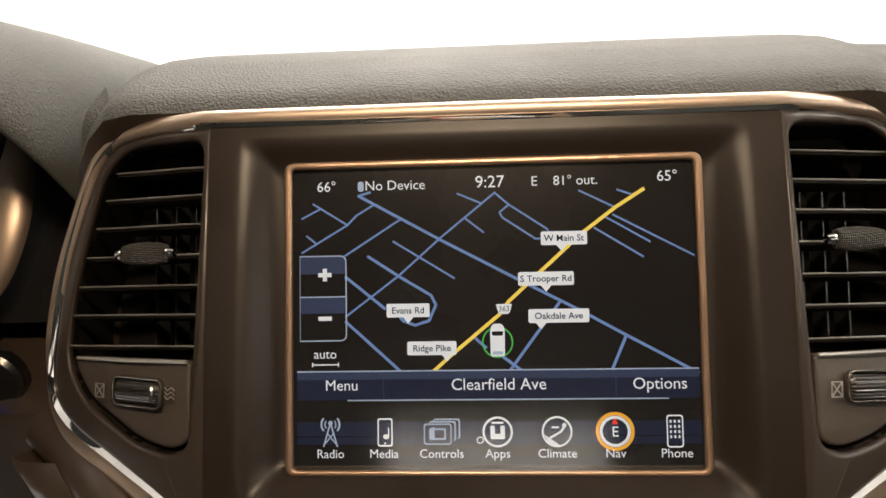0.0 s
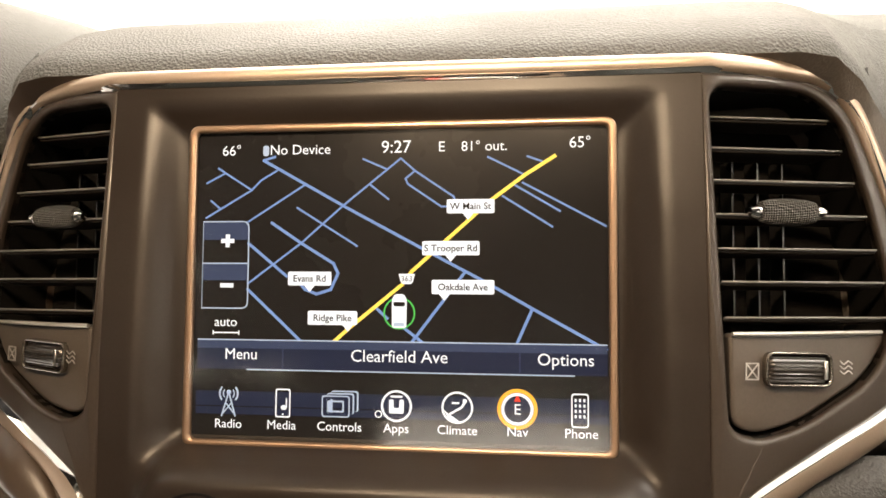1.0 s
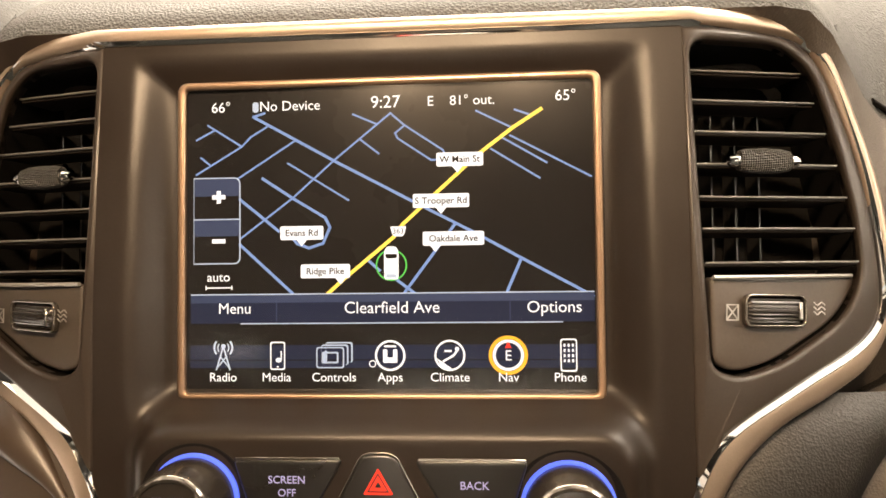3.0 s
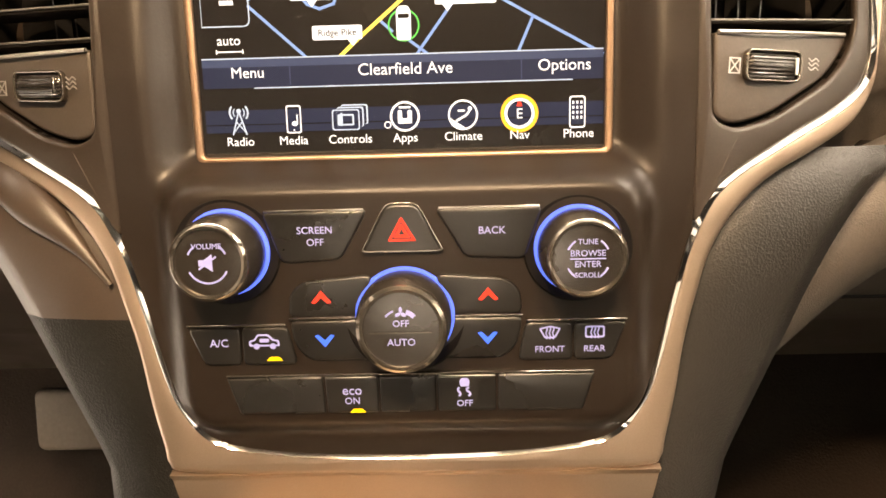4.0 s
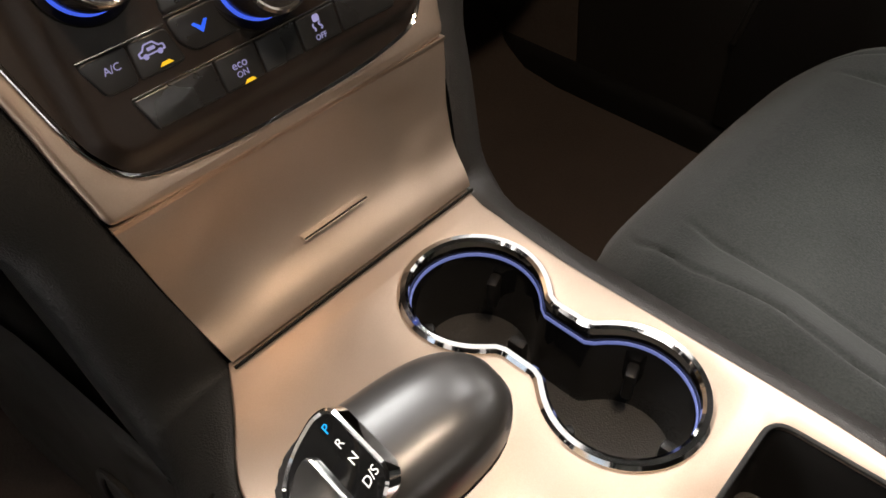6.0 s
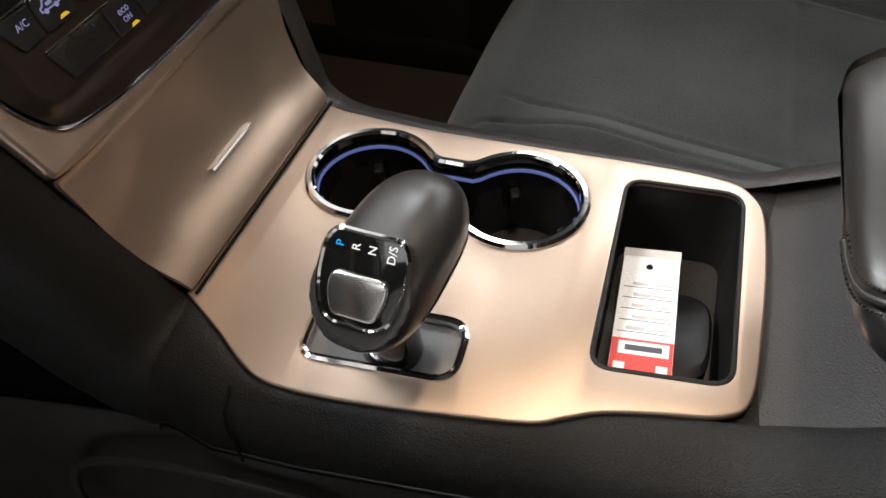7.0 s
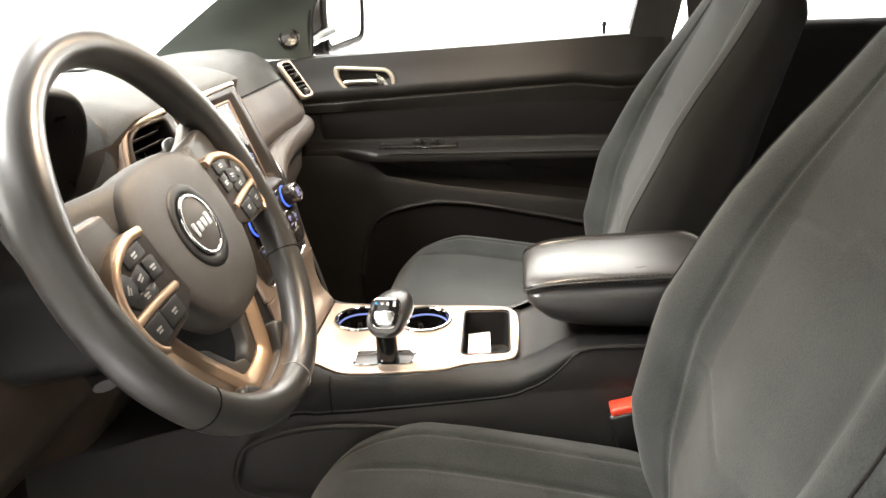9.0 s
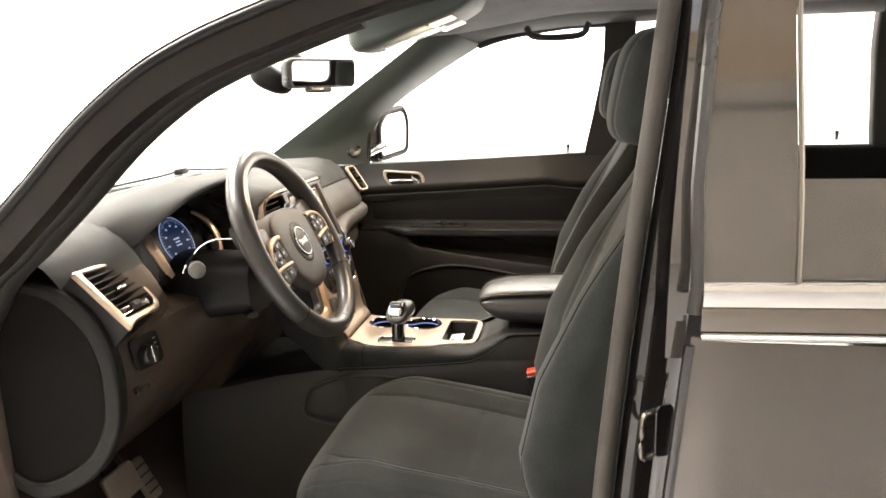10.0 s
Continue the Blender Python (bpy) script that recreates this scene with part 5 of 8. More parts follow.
def hood():
    hd = thing("instrument_binnacle", "hooded instrument cluster with blue-lit gauges", "instrument cluster", (-0.385, 0.1, 1.04))
    cx = -0.400

    def arch(y, hw, z0, top, p=2.7, n=40):
        out = []
        for i in range(n + 1):
            t = math.pi * i / n
            c, s = math.cos(t), math.sin(t)
            out.append((cx + hw * math.copysign(abs(c) ** (2 / p), c), y, z0 + (top - z0) * abs(s) ** (2 / p)))
        return out

    spec = [(0.150, 0.165, 1.050, 1.190), (0.085, 0.182, 1.055, 1.213), (0.040, 0.192, 1.050, 1.230), (0.020, 0.196, 1.048, 1.240), (0.014, 0.200, 1.046, 1.246), (0.022, 0.206, 1.046, 1.252),
            (0.050, 0.212, 1.060, 1.2535), (0.10, 0.216, 1.090, 1.250), (0.17, 0.222, 1.12, 1.238), (0.25, 0.224, 1.14, 1.219), (0.34, 0.222, 1.145, 1.196), (0.44, 0.21, 1.14, 1.170)]
    spec = spline([(y, hw * 0.925, z0, top) for y, hw, z0, top in spec], 4)
    rings = []
    for y, hw, z0, top in spec:
        a = arch(y, hw, z0, top)
        # the lip leans back towards its foot
        rings.append([(x, yy + (0.62 + 0.46 * sstep(0.0, 0.10, cx - x)) * (top - z) * sstep(0.22, 0.02, y) + 0.006, z) for x, yy, z in a])
    part("inner_wall", loft(rings[:14], False, False), M_BLACK, hd, "dark inner wall", sharp=60)
    part("hood", loft(rings[13:], False, False), M_DASH, hd, sharp=60)
    # tilted instrument face
    m = Matrix.Translation((cx, 0.152, 1.120)) @ Matrix.Rotation(radians(90 - 24), 4, "X")
    shape = rounded([(-0.150, -0.075), (0.150, -0.075), (0.154, 0.02), (0.112, 0.075), (-0.112, 0.075), (-0.154, 0.02)], [0.03, 0.03, 0.04, 0.04, 0.04, 0.04], 6)
    part("face", plate([shape], 0.006, 0, m), M_SCREEN, hd, "black instrument face")
    part("lower_trim", tube(spline([(-0.506, 0.074, 1.080), (-0.494, 0.071, 1.097), (-0.468, 0.072, 1.109), (-0.430, 0.078, 1.116), (-0.37, 0.080, 1.117), (-0.30, 0.072, 1.105)], 8), 0.0026), M_CHROME, hd, "thin chrome lower trim")
    for sx in (-1, 1):
        arc = spline([(0.086 if sx < 0 else 0.1, 0.060 if sx < 0 else 0.046, 0.008), (0.104 if sx < 0 else 0.108, 0.037 if sx < 0 else 0.030, 0.018), (0.1125, 0.010, 0.026), (0.1135, -0.018, 0.030), (0.108, -0.045, 0.030), (0.098, -0.064, 0.028)], 6)
        n_ = len(arc) - 1
        taper = [0.55 + 0.45 * math.sin(math.pi * i / n_) for i in range(n_ + 1)]
        part("bronze_arc", sweep([m @ Vector((sx * u, v, n)) for u, v, n in arc], ring_section(0.0115, 0.0055, 10), m.to_3x3() @ Vector((0.25 * sx, 0, 0.95)), False, taper), M_BRONZE, hd, "bronze gauge surround")
    # central dial
    d = m @ Matrix.Translation((0.003, -0.003, 0.0065))
    dial = part("dial", plate([disc(0, 0, 0.052, 48)], 0.0006, 0, d), G_GAUGE, hd, "glowing blue round speed dial")
    part("ring", plate([disc(0, 0, 0.0535, 48), disc(0, 0, 0.0520, 48)], 0.0010, 0, d), G_TICK, dial)
    for i in range(33):
        a = radians(-40 + 260 * i / 32)
        L = 0.008 if i % 4 == 0 else 0.004
        part("tick", plate([rect(0.049 - L / 2, 0, L, 0.0008)], 0.0008, 0, d @ Matrix.Rotation(a, 4, "Z")), G_TICK, dial)
    for i in range(9):
        a = radians(-40 + 260 * i / 8)
        part("bar", plate([rect(0.035 * math.cos(a), 0.035 * math.sin(a), 0.007, 0.0035)], 0.0008, 0, d), G_TICK, dial)
    for w_, y in ((0.022, 0.006), (0.016, -0.001), (0.020, -0.008)):
        part("bar", plate([rect(0.0, y, w_, 0.003)], 0.0008, 0, d), G_TICK, dial)
    part("bar", plate([rect(0.004, -0.064, 0.028, 0.004)], 0.0008, 0, d), G_TICK, dial)
    part("warning_lamp", plate([disc(-0.085, -0.050, 0.003, 12)], 0.0008, 0, d), G_AMBER, hd)


hood()


def end_vent(sx):
    """Slatted vent at the dash end with a bronze frame."""
    driver = sx < 0
    vt = thing("end_vent", "slatted dash-end air vent in a champagne bronze frame", "air vent", (sx * 0.65, 0.1, 1.09), "dash end vents")
    # frame of the face: runs across x, up the slanted dash face
    c = Vector((sx * (0.676 if driver else 0.622), 0.0935 if driver else 0.077, 1.091 if driver else 1.118))
    up = Vector((0, 0.77 if driver else 0.56, 0.77)).normalized()
    ac = Vector((1, (0.0 if driver else -0.22), 0.0)).normalized()
    nn = ac.cross(up).normalized()
    if nn.y > 0:
        nn = -nn
    up = nn.cross(ac).normalized()
    if up.z < 0:
        up = -up
    F = Matrix.Translation(c) @ Matrix((ac, up, nn)).transposed().to_4x4()
    if driver:
        outer = rounded([(-0.054, -0.070), (-0.030, -0.060), (0.046, -0.058), (0.057, -0.042), (0.057, 0.035), (0.040, 0.056), (0.0, 0.063), (-0.058, 0.064)], [0.006, 0.01, 0.012, 0.012, 0.020, 0.020, 0.02, 0.008], 6)
        inner = rounded([(-0.040, -0.047), (0.038, -0.047), (0.0485, -0.036), (0.0485, 0.030), (0.034, 0.049), (-0.040, 0.054)], [0.004, 0.012, 0.008, 0.015, 0.015, 0.004], 6)
        part("shell", loft([[F @ Vector((x * k, y * k, z)) for x, y in outer] for z, k in ((0.0, 0.985), (-0.02, 0.985), (-0.07, 0.97))], True, False), M_PLASTIC, vt)
    else:
        outer = rounded([(-0.028, -0.050), (0.028, -0.050), (0.028, 0.050), (-0.028, 0.050)], 0.016, 6)
        inner = rounded([(-0.019, -0.042), (0.019, -0.042), (0.019, 0.042), (-0.019, 0.042)], 0.010, 6)
    part("frame", plate([outer, inner], 0.010, 0.004, F @ Matrix.Translation((0, 0, -0.003)), 3), M_BRONZE, vt, "champagne bronze frame")
    # black sheet paints the dark behind the slats
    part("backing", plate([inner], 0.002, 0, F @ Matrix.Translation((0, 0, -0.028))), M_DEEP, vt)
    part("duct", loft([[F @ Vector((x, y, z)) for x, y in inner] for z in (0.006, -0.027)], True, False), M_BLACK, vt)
    hw, mid = (0.0445, 0.004) if driver else (0.0185, 0.0)
    for i in range(6 if driver else 7):
        y = (0.040 - 0.0125 * i) if driver else (0.034 - 0.0110 * i)
        if y < (-0.028 if driver else -0.026):
            continue
        part("slat", box(mid - hw, mid + hw, -0.0016, 0.0016, -0.012, 0.007, 0.0006, 1, F @ Matrix.Translation((0, y, 0)) @ Matrix.Rotation(radians(-12), 4, "X")), M_SLAT, vt)
    part("knob", lathe([(0.0005, -0.012), (0.004, -0.011), (0.005, 0.0), (0.004, 0.011), (0.0005, 0.012)], 16, F @ Matrix.Translation((0.002, 0.004, 0.008)) @ Matrix.Rotation(radians(90), 4, "Y")), M_SATIN if driver else M_SLAT, vt)
    part("thumbwheel", lathe([(0.006, -0.010), (0.008, -0.009), (0.008, 0.009), (0.006, 0.010)], 28, F @ Matrix.Translation((0.006, -0.032, 0.001)) @ Matrix.Rotation(radians(90), 4, "Y")), mat_knurl, vt)
    part("wheel_plate", plate([rect(0.0, -0.034, 2 * hw - 0.006, 0.014, 0.005)], 0.003, 0.001, F @ Matrix.Translation((0, 0, -0.001))), M_SMOKE, vt)


end_vent(-1)
end_vent(1)


# ---- steering wheel ----
def steering_wheel():
    sw = thing("steering_wheel", "black leather steering wheel with bronze spokes and round badge", "steering wheel", (-0.385, -0.10, 1.12))
    WM = Matrix.Translation((-0.396, -0.1163, 1.122)) @ Matrix.Rotation(radians(3), 4, "Z") @ Matrix.Rotation(radians(90 - 25.7), 4, "X") @ Matrix.Rotation(radians(3.5), 4, "Z")
    N = WM.to_3x3() @ Vector((0, 0, 1))

    def P(u, v, n):
        return WM @ Vector((u, v, n))

    R = 0.1858
    rings = []
    for i in range(97):
        a = 2 * math.pi * i / 96
        c, s = math.cos(a), math.sin(a)
        # thicker grips at ten and two, slightly flat foot
        fat = 1.0 + 0.10 * (math.exp(-((math.degrees(a) % 360 - 35) / 16) ** 2) + math.exp(-((math.degrees(a) % 360 - 145) / 16) ** 2))
        ring = []
        for x, y in superellipse(20, 0.0178 * fat, 0.0192 * fat, 2.15):
            r = R + x
            ring.append(P(r * c - 0.003, r * s, y))
        rings.append(ring)
    bm = loft(rings, True, False)
    bmesh.ops.remove_doubles(bm, verts=bm.verts, dist=1e-6)
    part("rim", bm, M_WHEEL, sw)
    for deg in (-35, 215, 33, 147, 268):
        a = radians(deg)
        ring = [P((R + x * 1.02) * math.cos(a) - 0.003, (R + x * 1.02) * math.sin(a), y * 1.02) for x, y in superellipse(24, 0.0174, 0.0190, 2.15)]
        part("rim_seam", tube(ring + ring[:1], 0.0007, (0.1, 0.2, 1)), M_EDGE if deg == 268 else M_DEEP, sw)
    HM = WM @ Matrix.Translation((0, -0.004, 0.0105))
    # airbag cover: a shield, with a shoulder on either side that runs out over the keys
    half = [(0.0, 0.074), (0.040, 0.072), (0.075, 0.062), (0.096, 0.038), (0.100, 0.006), (0.096, -0.030), (0.084, -0.058), (0.062, -0.084), (0.036, -0.097)]
    shape = [(u, v - 0.08 * u * sstep(0.0, 0.06, v)) for u, v in spline(mirrored(half, -0.100), 4, True)]
    rings = []
    for k, n in ((0.95, -0.024), (0.99, -0.018), (1.0, -0.008), (0.99, 0.000), (0.965, 0.0050), (0.91, 0.0080), (0.80, 0.0095), (0.60, 0.0100), (0.34, 0.0105), (0.05, 0.0105)):
        rings.append([P(u * k, v * k - 0.004 * (1 - k), n) for u, v in shape])
    part("airbag_cover", loft(rings), M_AIRBAG, sw, sharp=60)
    dish = sweep([HM @ Vector((0.0375 * math.cos(a), 0.0375 * math.sin(a), 0.0)) for a in np.linspace(0, 2 * math.pi, 49)[:-1]], ring_section(0.0062, 0.0014, 10), N, True)
    part("badge_dish", dish, M_PLASTIC, sw)
    b = part("badge", lathe([(0.0305, -0.002), (0.0305, 0.0012), (0.028, 0.0022), (0.0, 0.0024)], 44, HM @ Matrix.Translation((0, 0, 0.0005))), M_AIRBAG, sw, "round dark badge")
    part("ring", sweep([HM @ Vector((0.0295 * math.cos(a), 0.0295 * math.sin(a), 0.0025)) for a in np.linspace(0, 2 * math.pi, 49)[:-1]], ring_section(0.0022, 0.0013, 10), N, True), M_CHROME, b, "chrome ring")
    for i, (w_, h_) in enumerate(((0.006, 0.015), (0.008, 0.010), (0.008, 0.010), (0.008, 0.013))):
        part("bar", plate([rect(-0.0165 + i * 0.0108, -0.0005, w_, h_, 0.002)], 0.0012, 0.0005, HM @ Matrix.Translation((0, 0, 0.0028))), M_SATIN, b)
    # upper spokes with button pods
    for sx in (-1, 1):
        rings = []
        for u, v0, v1, n in ((0.040, 0.020, 0.074, 0.0065), (0.070, 0.024, 0.075, 0.0045), (0.095, 0.030, 0.078, 0.0015), (0.115, 0.038, 0.081, -0.002), (0.140, 0.047, 0.086, -0.006), (0.168, 0.053, 0.092, -0.012)):
            if sx > 0:
                v0, v1 = v0 - 0.008 * sstep(0.07, 0.12, u), v1 - 0.016
            else:
                v0 -= 0.009 * sstep(0.08, 0.12, u)
            cv, hv = (v0 + v1) / 2, (v1 - v0) / 2
            rings.append([P(sx * u, cv + a, n - 0.011 + b_) for a, b_ in superellipse(24, hv, 0.011, 3.0)])
        part("shoulder", loft(rings), M_AIRBAG, sw, sharp=60)
        skin = rounded([(sx * u, v) for u, v in ((0.060, 0.060), (0.150, 0.066), (0.176, 0.036), (0.180, -0.030), (0.164, -0.050), (0.105, -0.046), (0.070, -0.030))], 0.012, 5)
        part("spoke", plate([skin], 0.016, 0.006, WM @ Matrix.Translation((0, 0, -0.016)), 3), M_WHEEL, sw)
        # bronze bow over the keys, a bar across them, black keys in between
        bow = spline([(0.0885, 0.0315), (0.112, 0.033), (0.144, 0.024), (0.163, 0.0065), (0.1695, -0.014), (0.1690, -0.032), (0.163, -0.0437), (0.1545, -0.051)], 5)
        sec = [(-0.0044, -0.014), (-0.0044, 0.0008), (-0.0030, 0.0024), (0.0, 0.0031), (0.0030, 0.0024), (0.0044, 0.0008), (0.0044, -0.014)]
        taper = [1.0 - 0.45 * sstep(0.65, 1.0, i / (len(bow) - 1)) for i in range(len(bow))]
        part("pod_frame", sweep([P(sx * u, v, 0.010) for u, v in bow], sec, N, False, taper), M_SPOKE, sw, "bronze button surround")
        bar = spline([(0.169, -0.018), (0.136, -0.0185), (0.111, -0.0200), (0.092, -0.0220)], 4)
        part("pod_bar", sweep([P(sx * u, v, 0.0095) for u, v in bar], [(x * 0.85, y) for x, y in sec], N, False), M_SPOKE, sw)
        floor_ = rounded([(sx * u, v) for u, v in ((0.084, 0.029), (0.111, 0.031), (0.142, 0.022), (0.160, 0.005), (0.167, -0.014), (0.167, -0.032), (0.154, -0.050), (0.108, -0.048), (0.078, -0.036))], 0.006, 4)
        part("pod_floor", plate([floor_], 0.009, 0, WM @ Matrix.Translation((0, 0, 0.0))), M_SLAT, sw)
        for cu, cv, w_, h_, tip in ((0.1165, 0.0205, 0.033, 0.0135, -2), (0.1500, 0.0040, 0.0265, 0.0210, -44), (0.1285, 0.0042, 0.0225, 0.0165, -14), (0.1050, 0.0030, 0.0200, 0.0190, 3), (0.1350, -0.0090, 0.036, 0.0100, 3), (0.1500, -0.0340, 0.0285, 0.0215, 3), (0.1185, -0.0345, 0.0320, 0.0190, 2)):
            km = WM @ Matrix.Translation((sx * cu, cv, 0.0062)) @ Matrix.Rotation(radians(tip * sx), 4, "Z")
            k = part("button", plate([rect(0, 0, w_, h_, 0.003)], 0.0045, 0.0010, km), M_PLASTIC, sw)
            part("mark", plate([rect(0, 0.0012, 0.0085, 0.0018, 0.0003), ], 0.0003, 0, km @ Matrix.Translation((0, 0, 0.0045))), M_EDGE, k)
            part("mark", plate([rect(0, -0.0016, 0.0065, 0.0014, 0.0003), ], 0.0003, 0, km @ Matrix.Translation((0, 0, 0.0045))), M_EDGE, k)
        # lower bronze spoke: a band round the cover that meets its mirror half at the foot
        line = [(0.100, -0.034), (0.096, -0.056), (0.087, -0.080), (0.072, -0.106), (0.058, -0.128), (0.0455, -0.147), (0.0385, -0.157), (0.030, -0.1635), (0.018, -0.1665), (0.0, -0.168)]
        path = [WM @ Vector((sx * u, v, -0.031)) for u, v in spline(line, 4)]
        section = [(-0.0115, -0.012), (-0.0118, 0.002), (-0.0100, 0.0045), (-0.001, 0.0062), (0.0005, 0.0060), (0.0102, 0.0020), (0.0118, 0.0), (0.0115, -0.012)]
        part("lower_spoke", sweep(path, section if sx > 0 else [(-a, b) for a, b in section], N, False), M_SPOKE, sw, "bronze lower spoke")
        back = rounded([(sx * u, v) for u, v in ((0.080, -0.085), (0.056, -0.125), (0.038, -0.160), (0.0, -0.166), (0.0, -0.146), (0.022, -0.138), (0.046, -0.104))], 0.008, 4)
        part("spoke_back", plate([back], 0.016, 0.003, WM @ Matrix.Translation((0, 0, -0.049))), M_AIRBAG, sw)
        pad = [(sx * 0.140 + sx * x, 0.058 + y) for x, y in superellipse(24, 0.019, 0.013, 2.4)]
        part("shift_paddle", plate([pad], 0.004, 0.0018, WM @ Matrix.Translation((0, 0, -0.038))), M_STALK, sw, "grey shift paddle")
    foot = rounded([(-0.050, -0.156), (-0.034, -0.172), (0.034, -0.172), (0.050, -0.156), (0.062, -0.146), (0.082, -0.160), (0.050, -0.184), (-0.050, -0.184), (-0.082, -0.160), (-0.062, -0.146)], 0.005, 4)
    part("foot_pad", plate([foot], 0.016, 0.004, WM @ Matrix.Translation((0, 0, -0.030)), 2), M_WHEEL, sw)
    # column shroud, stalks, tilt lever
    sc = thing("steering_column", "black plastic column shroud with stalk", "steering column", (-0.385, 0.0, 1.02))
    rings = []
    for f in np.linspace(0, 1, 10):
        y = -0.035 + 0.20 * f
        zc = 1.038 - 0.014 * f
        a, b = 0.064 + 0.018 * f, 0.058 + 0.018 * f
        rings.append([(-0.396 + x, y, zc + z) for x, z in superellipse(28, a, b, 3.0)])
    part("shroud", loft(rings), M_PLASTIC, sc)
    part("neck", lathe([(0.048, -0.09), (0.052, -0.05), (0.055, 0.0)], 28, WM), M_PLASTIC, sc)
    path = spline([(-0.440, 0.095, 1.080), (-0.480, 0.068, 1.092), (-0.530, 0.034, 1.101), (-0.568, 0.008, 1.105)], 6)
    part("stalk", sweep(path, ring_section(0.010, 0.008, 14), (0, 0, 1), False), M_BLACK, sc)
    part("stalk_cap", lathe([(0.0145, -0.012), (0.0155, -0.004), (0.0150, 0.004), (0.010, 0.008), (0.0, 0.009)], 24, Matrix.Translation((-0.568, 0.008, 1.105)) @ Matrix.Rotation(radians(34), 4, "Z") @ Matrix.Rotation(radians(-90), 4, "Y")), M_STALK, sc, "grey round stalk end")
    for i in range(4):
        part("mark", box(-0.0004, 0.0004, -0.006 + 0.003 * i, -0.0045 + 0.003 * i, -0.004, 0.004, 0, 1, Matrix.Translation((-0.538, 0.030, 1.1095))), M_EDGE, sc)
    path = spline([(-0.40, 0.05, 1.01), (-0.43, -0.01, 0.985), (-0.46, -0.04, 0.985)], 6)
    part("tilt_lever", sweep(path, ring_section(0.012, 0.006, 10), (0, 0, 1), False), M_BLACK, sc)


steering_wheel()


def driver_lower():
    kp = thing("knee_panel", "dark plastic lower dash panel with headlamp switch", "dash panel", (-0.6, 0.2, 0.8))
    hs = Matrix.Translation((-0.640, 0.083, 0.975)) @ Matrix.Rotation(radians(78), 4, "X") @ Matrix.Rotation(radians(-14), 4, "Y")
    sp = part("switch_plate", plate([rect(0, 0, 0.064, 0.060, 0.012)], 0.005, 0.0015, hs), M_PLASTIC, kp)
    part("knob", lathe([(0.018, 0.006), (0.017, 0.020), (0.014, 0.024), (0.0, 0.0245)], 28, hs @ Matrix.Translation((-0.006, -0.006, 0))), M_BLACK, sp, "round headlamp switch")
    part("knob_bar", box(-0.003, 0.003, -0.015, 0.015, 0.024, 0.028, 0.001, 1, hs @ Matrix.Translation((-0.006, -0.006, 0))), M_SATIN, sp)
    for i in range(3):
        part("mark", plate([rect(0.018, 0.016 - 0.009 * i, 0.006, 0.003)], 0.0003, 0, hs @ Matrix.Translation((0, 0, 0.0082))), M_EDGE, sp)
    part("release_lever", box(-0.02, 0.02, -0.008, 0.008, -0.004, 0.006, 0.003, 2, Matrix.Translation((-0.645, 0.098, 0.905)) @ Matrix.Rotation(radians(70), 4, "X")), M_SMOKE, kp, "small dark release")
    # end panel of the dash facing the door opening
    loop = spline([(0.34, 1.115), (0.20, 1.122), (0.13, 1.095), (0.088, 1.04), (0.070, 0.96), (0.085, 0.86), (0.15, 0.77), (0.27, 0.73), (0.38, 0.85)], 5, True)
    rim = spline([(0.305, 1.092), (0.20, 1.098), (0.145, 1.065), (0.112, 1.02), (0.100, 0.96), (0.112, 0.87), (0.165, 0.80), (0.27, 0.76), (0.35, 0.86)], 5, True)
    M = Matrix(((0, 0, -1, -0.715), (1, 0, 0, 0), (0, 1, 0, 0), (0, 0, 0, 1)))
    part("end_panel", plate([loop, rim], 0.030, 0.008, M, 3), M_PLASTIC, kp, "dark dash end panel")
    part("end_cap", plate([rim], 0.006, 0.0, M @ Matrix.Translation((0, 0, 0.014)), 2), M_DEEP, kp, "recessed black end cap")
    # start button beside the wheel
    sb = Matrix.Translation((-0.292, 0.0765, 1.030)) @ Matrix.Rotation(radians(14), 4, "Z") @ Matrix.Rotation(radians(84), 4, "X")
    b = part("start_button", lathe([(0.021, -0.010), (0.021, 0.002), (0.018, 0.004), (0.0165, 0.003), (0.0, 0.0035)], 32, sb), M_BLACK, kp, "round black start button")
    for w_, y in ((0.017, 0.0055), (0.015, 0.0), (0.012, -0.0055)):
        part("bar", plate([rect(0, y, w_, 0.0032, 0.0006)], 0.0004, 0, sb @ Matrix.Translation((0, 0, 0.0034))), G_BLUE, b)


driver_lower()


def pedals():
    def pad(name, label, c, w, h, tilt, turn=0):
        p = thing(name, label, "pedal", (c[0], c[1] + 0.02, 0.45))
        m = Matrix.Translation(c) @ Matrix.Rotation(radians(turn), 4, "Z") @ Matrix.Rotation(radians(tilt), 4, "X")
        b = part("pad", plate([rect(0, 0, w, h, 0.012)], 0.016, 0.006, m, 3), M_PEDAL, p, "worn rubber pad")
        for i in range(4 if w < 0.1 else 0):
            part("rib", box(-w * 0.4, w * 0.4, -0.002, 0.002, 0.0155, 0.0175, 0.0008, 1, m @ Matrix.Translation((0, -h * 0.3 + i * h * 0.2, 0))), M_RUBBER, b)
        part("arm", tube(spline([m @ Vector((0, 0, -0.002)), m @ Vector((0, 0.06, -0.03)), m @ Vector((0.0, 0.20, -0.03)), m @ Vector((0, 0.30, 0.0))], 5), 0.008, (1, 0, 0)), M_BLACK, p)

    pad("brake_pedal", "wide brown-grey rubber brake pedal", (-0.430, 0.335, 0.566), 0.100, 0.074, 66, 0)
    pad("accelerator_pedal", "narrow grey rubber accelerator pedal", (-0.288, 0.378, 0.492), 0.050, 0.112, 62, 0)


pedals()


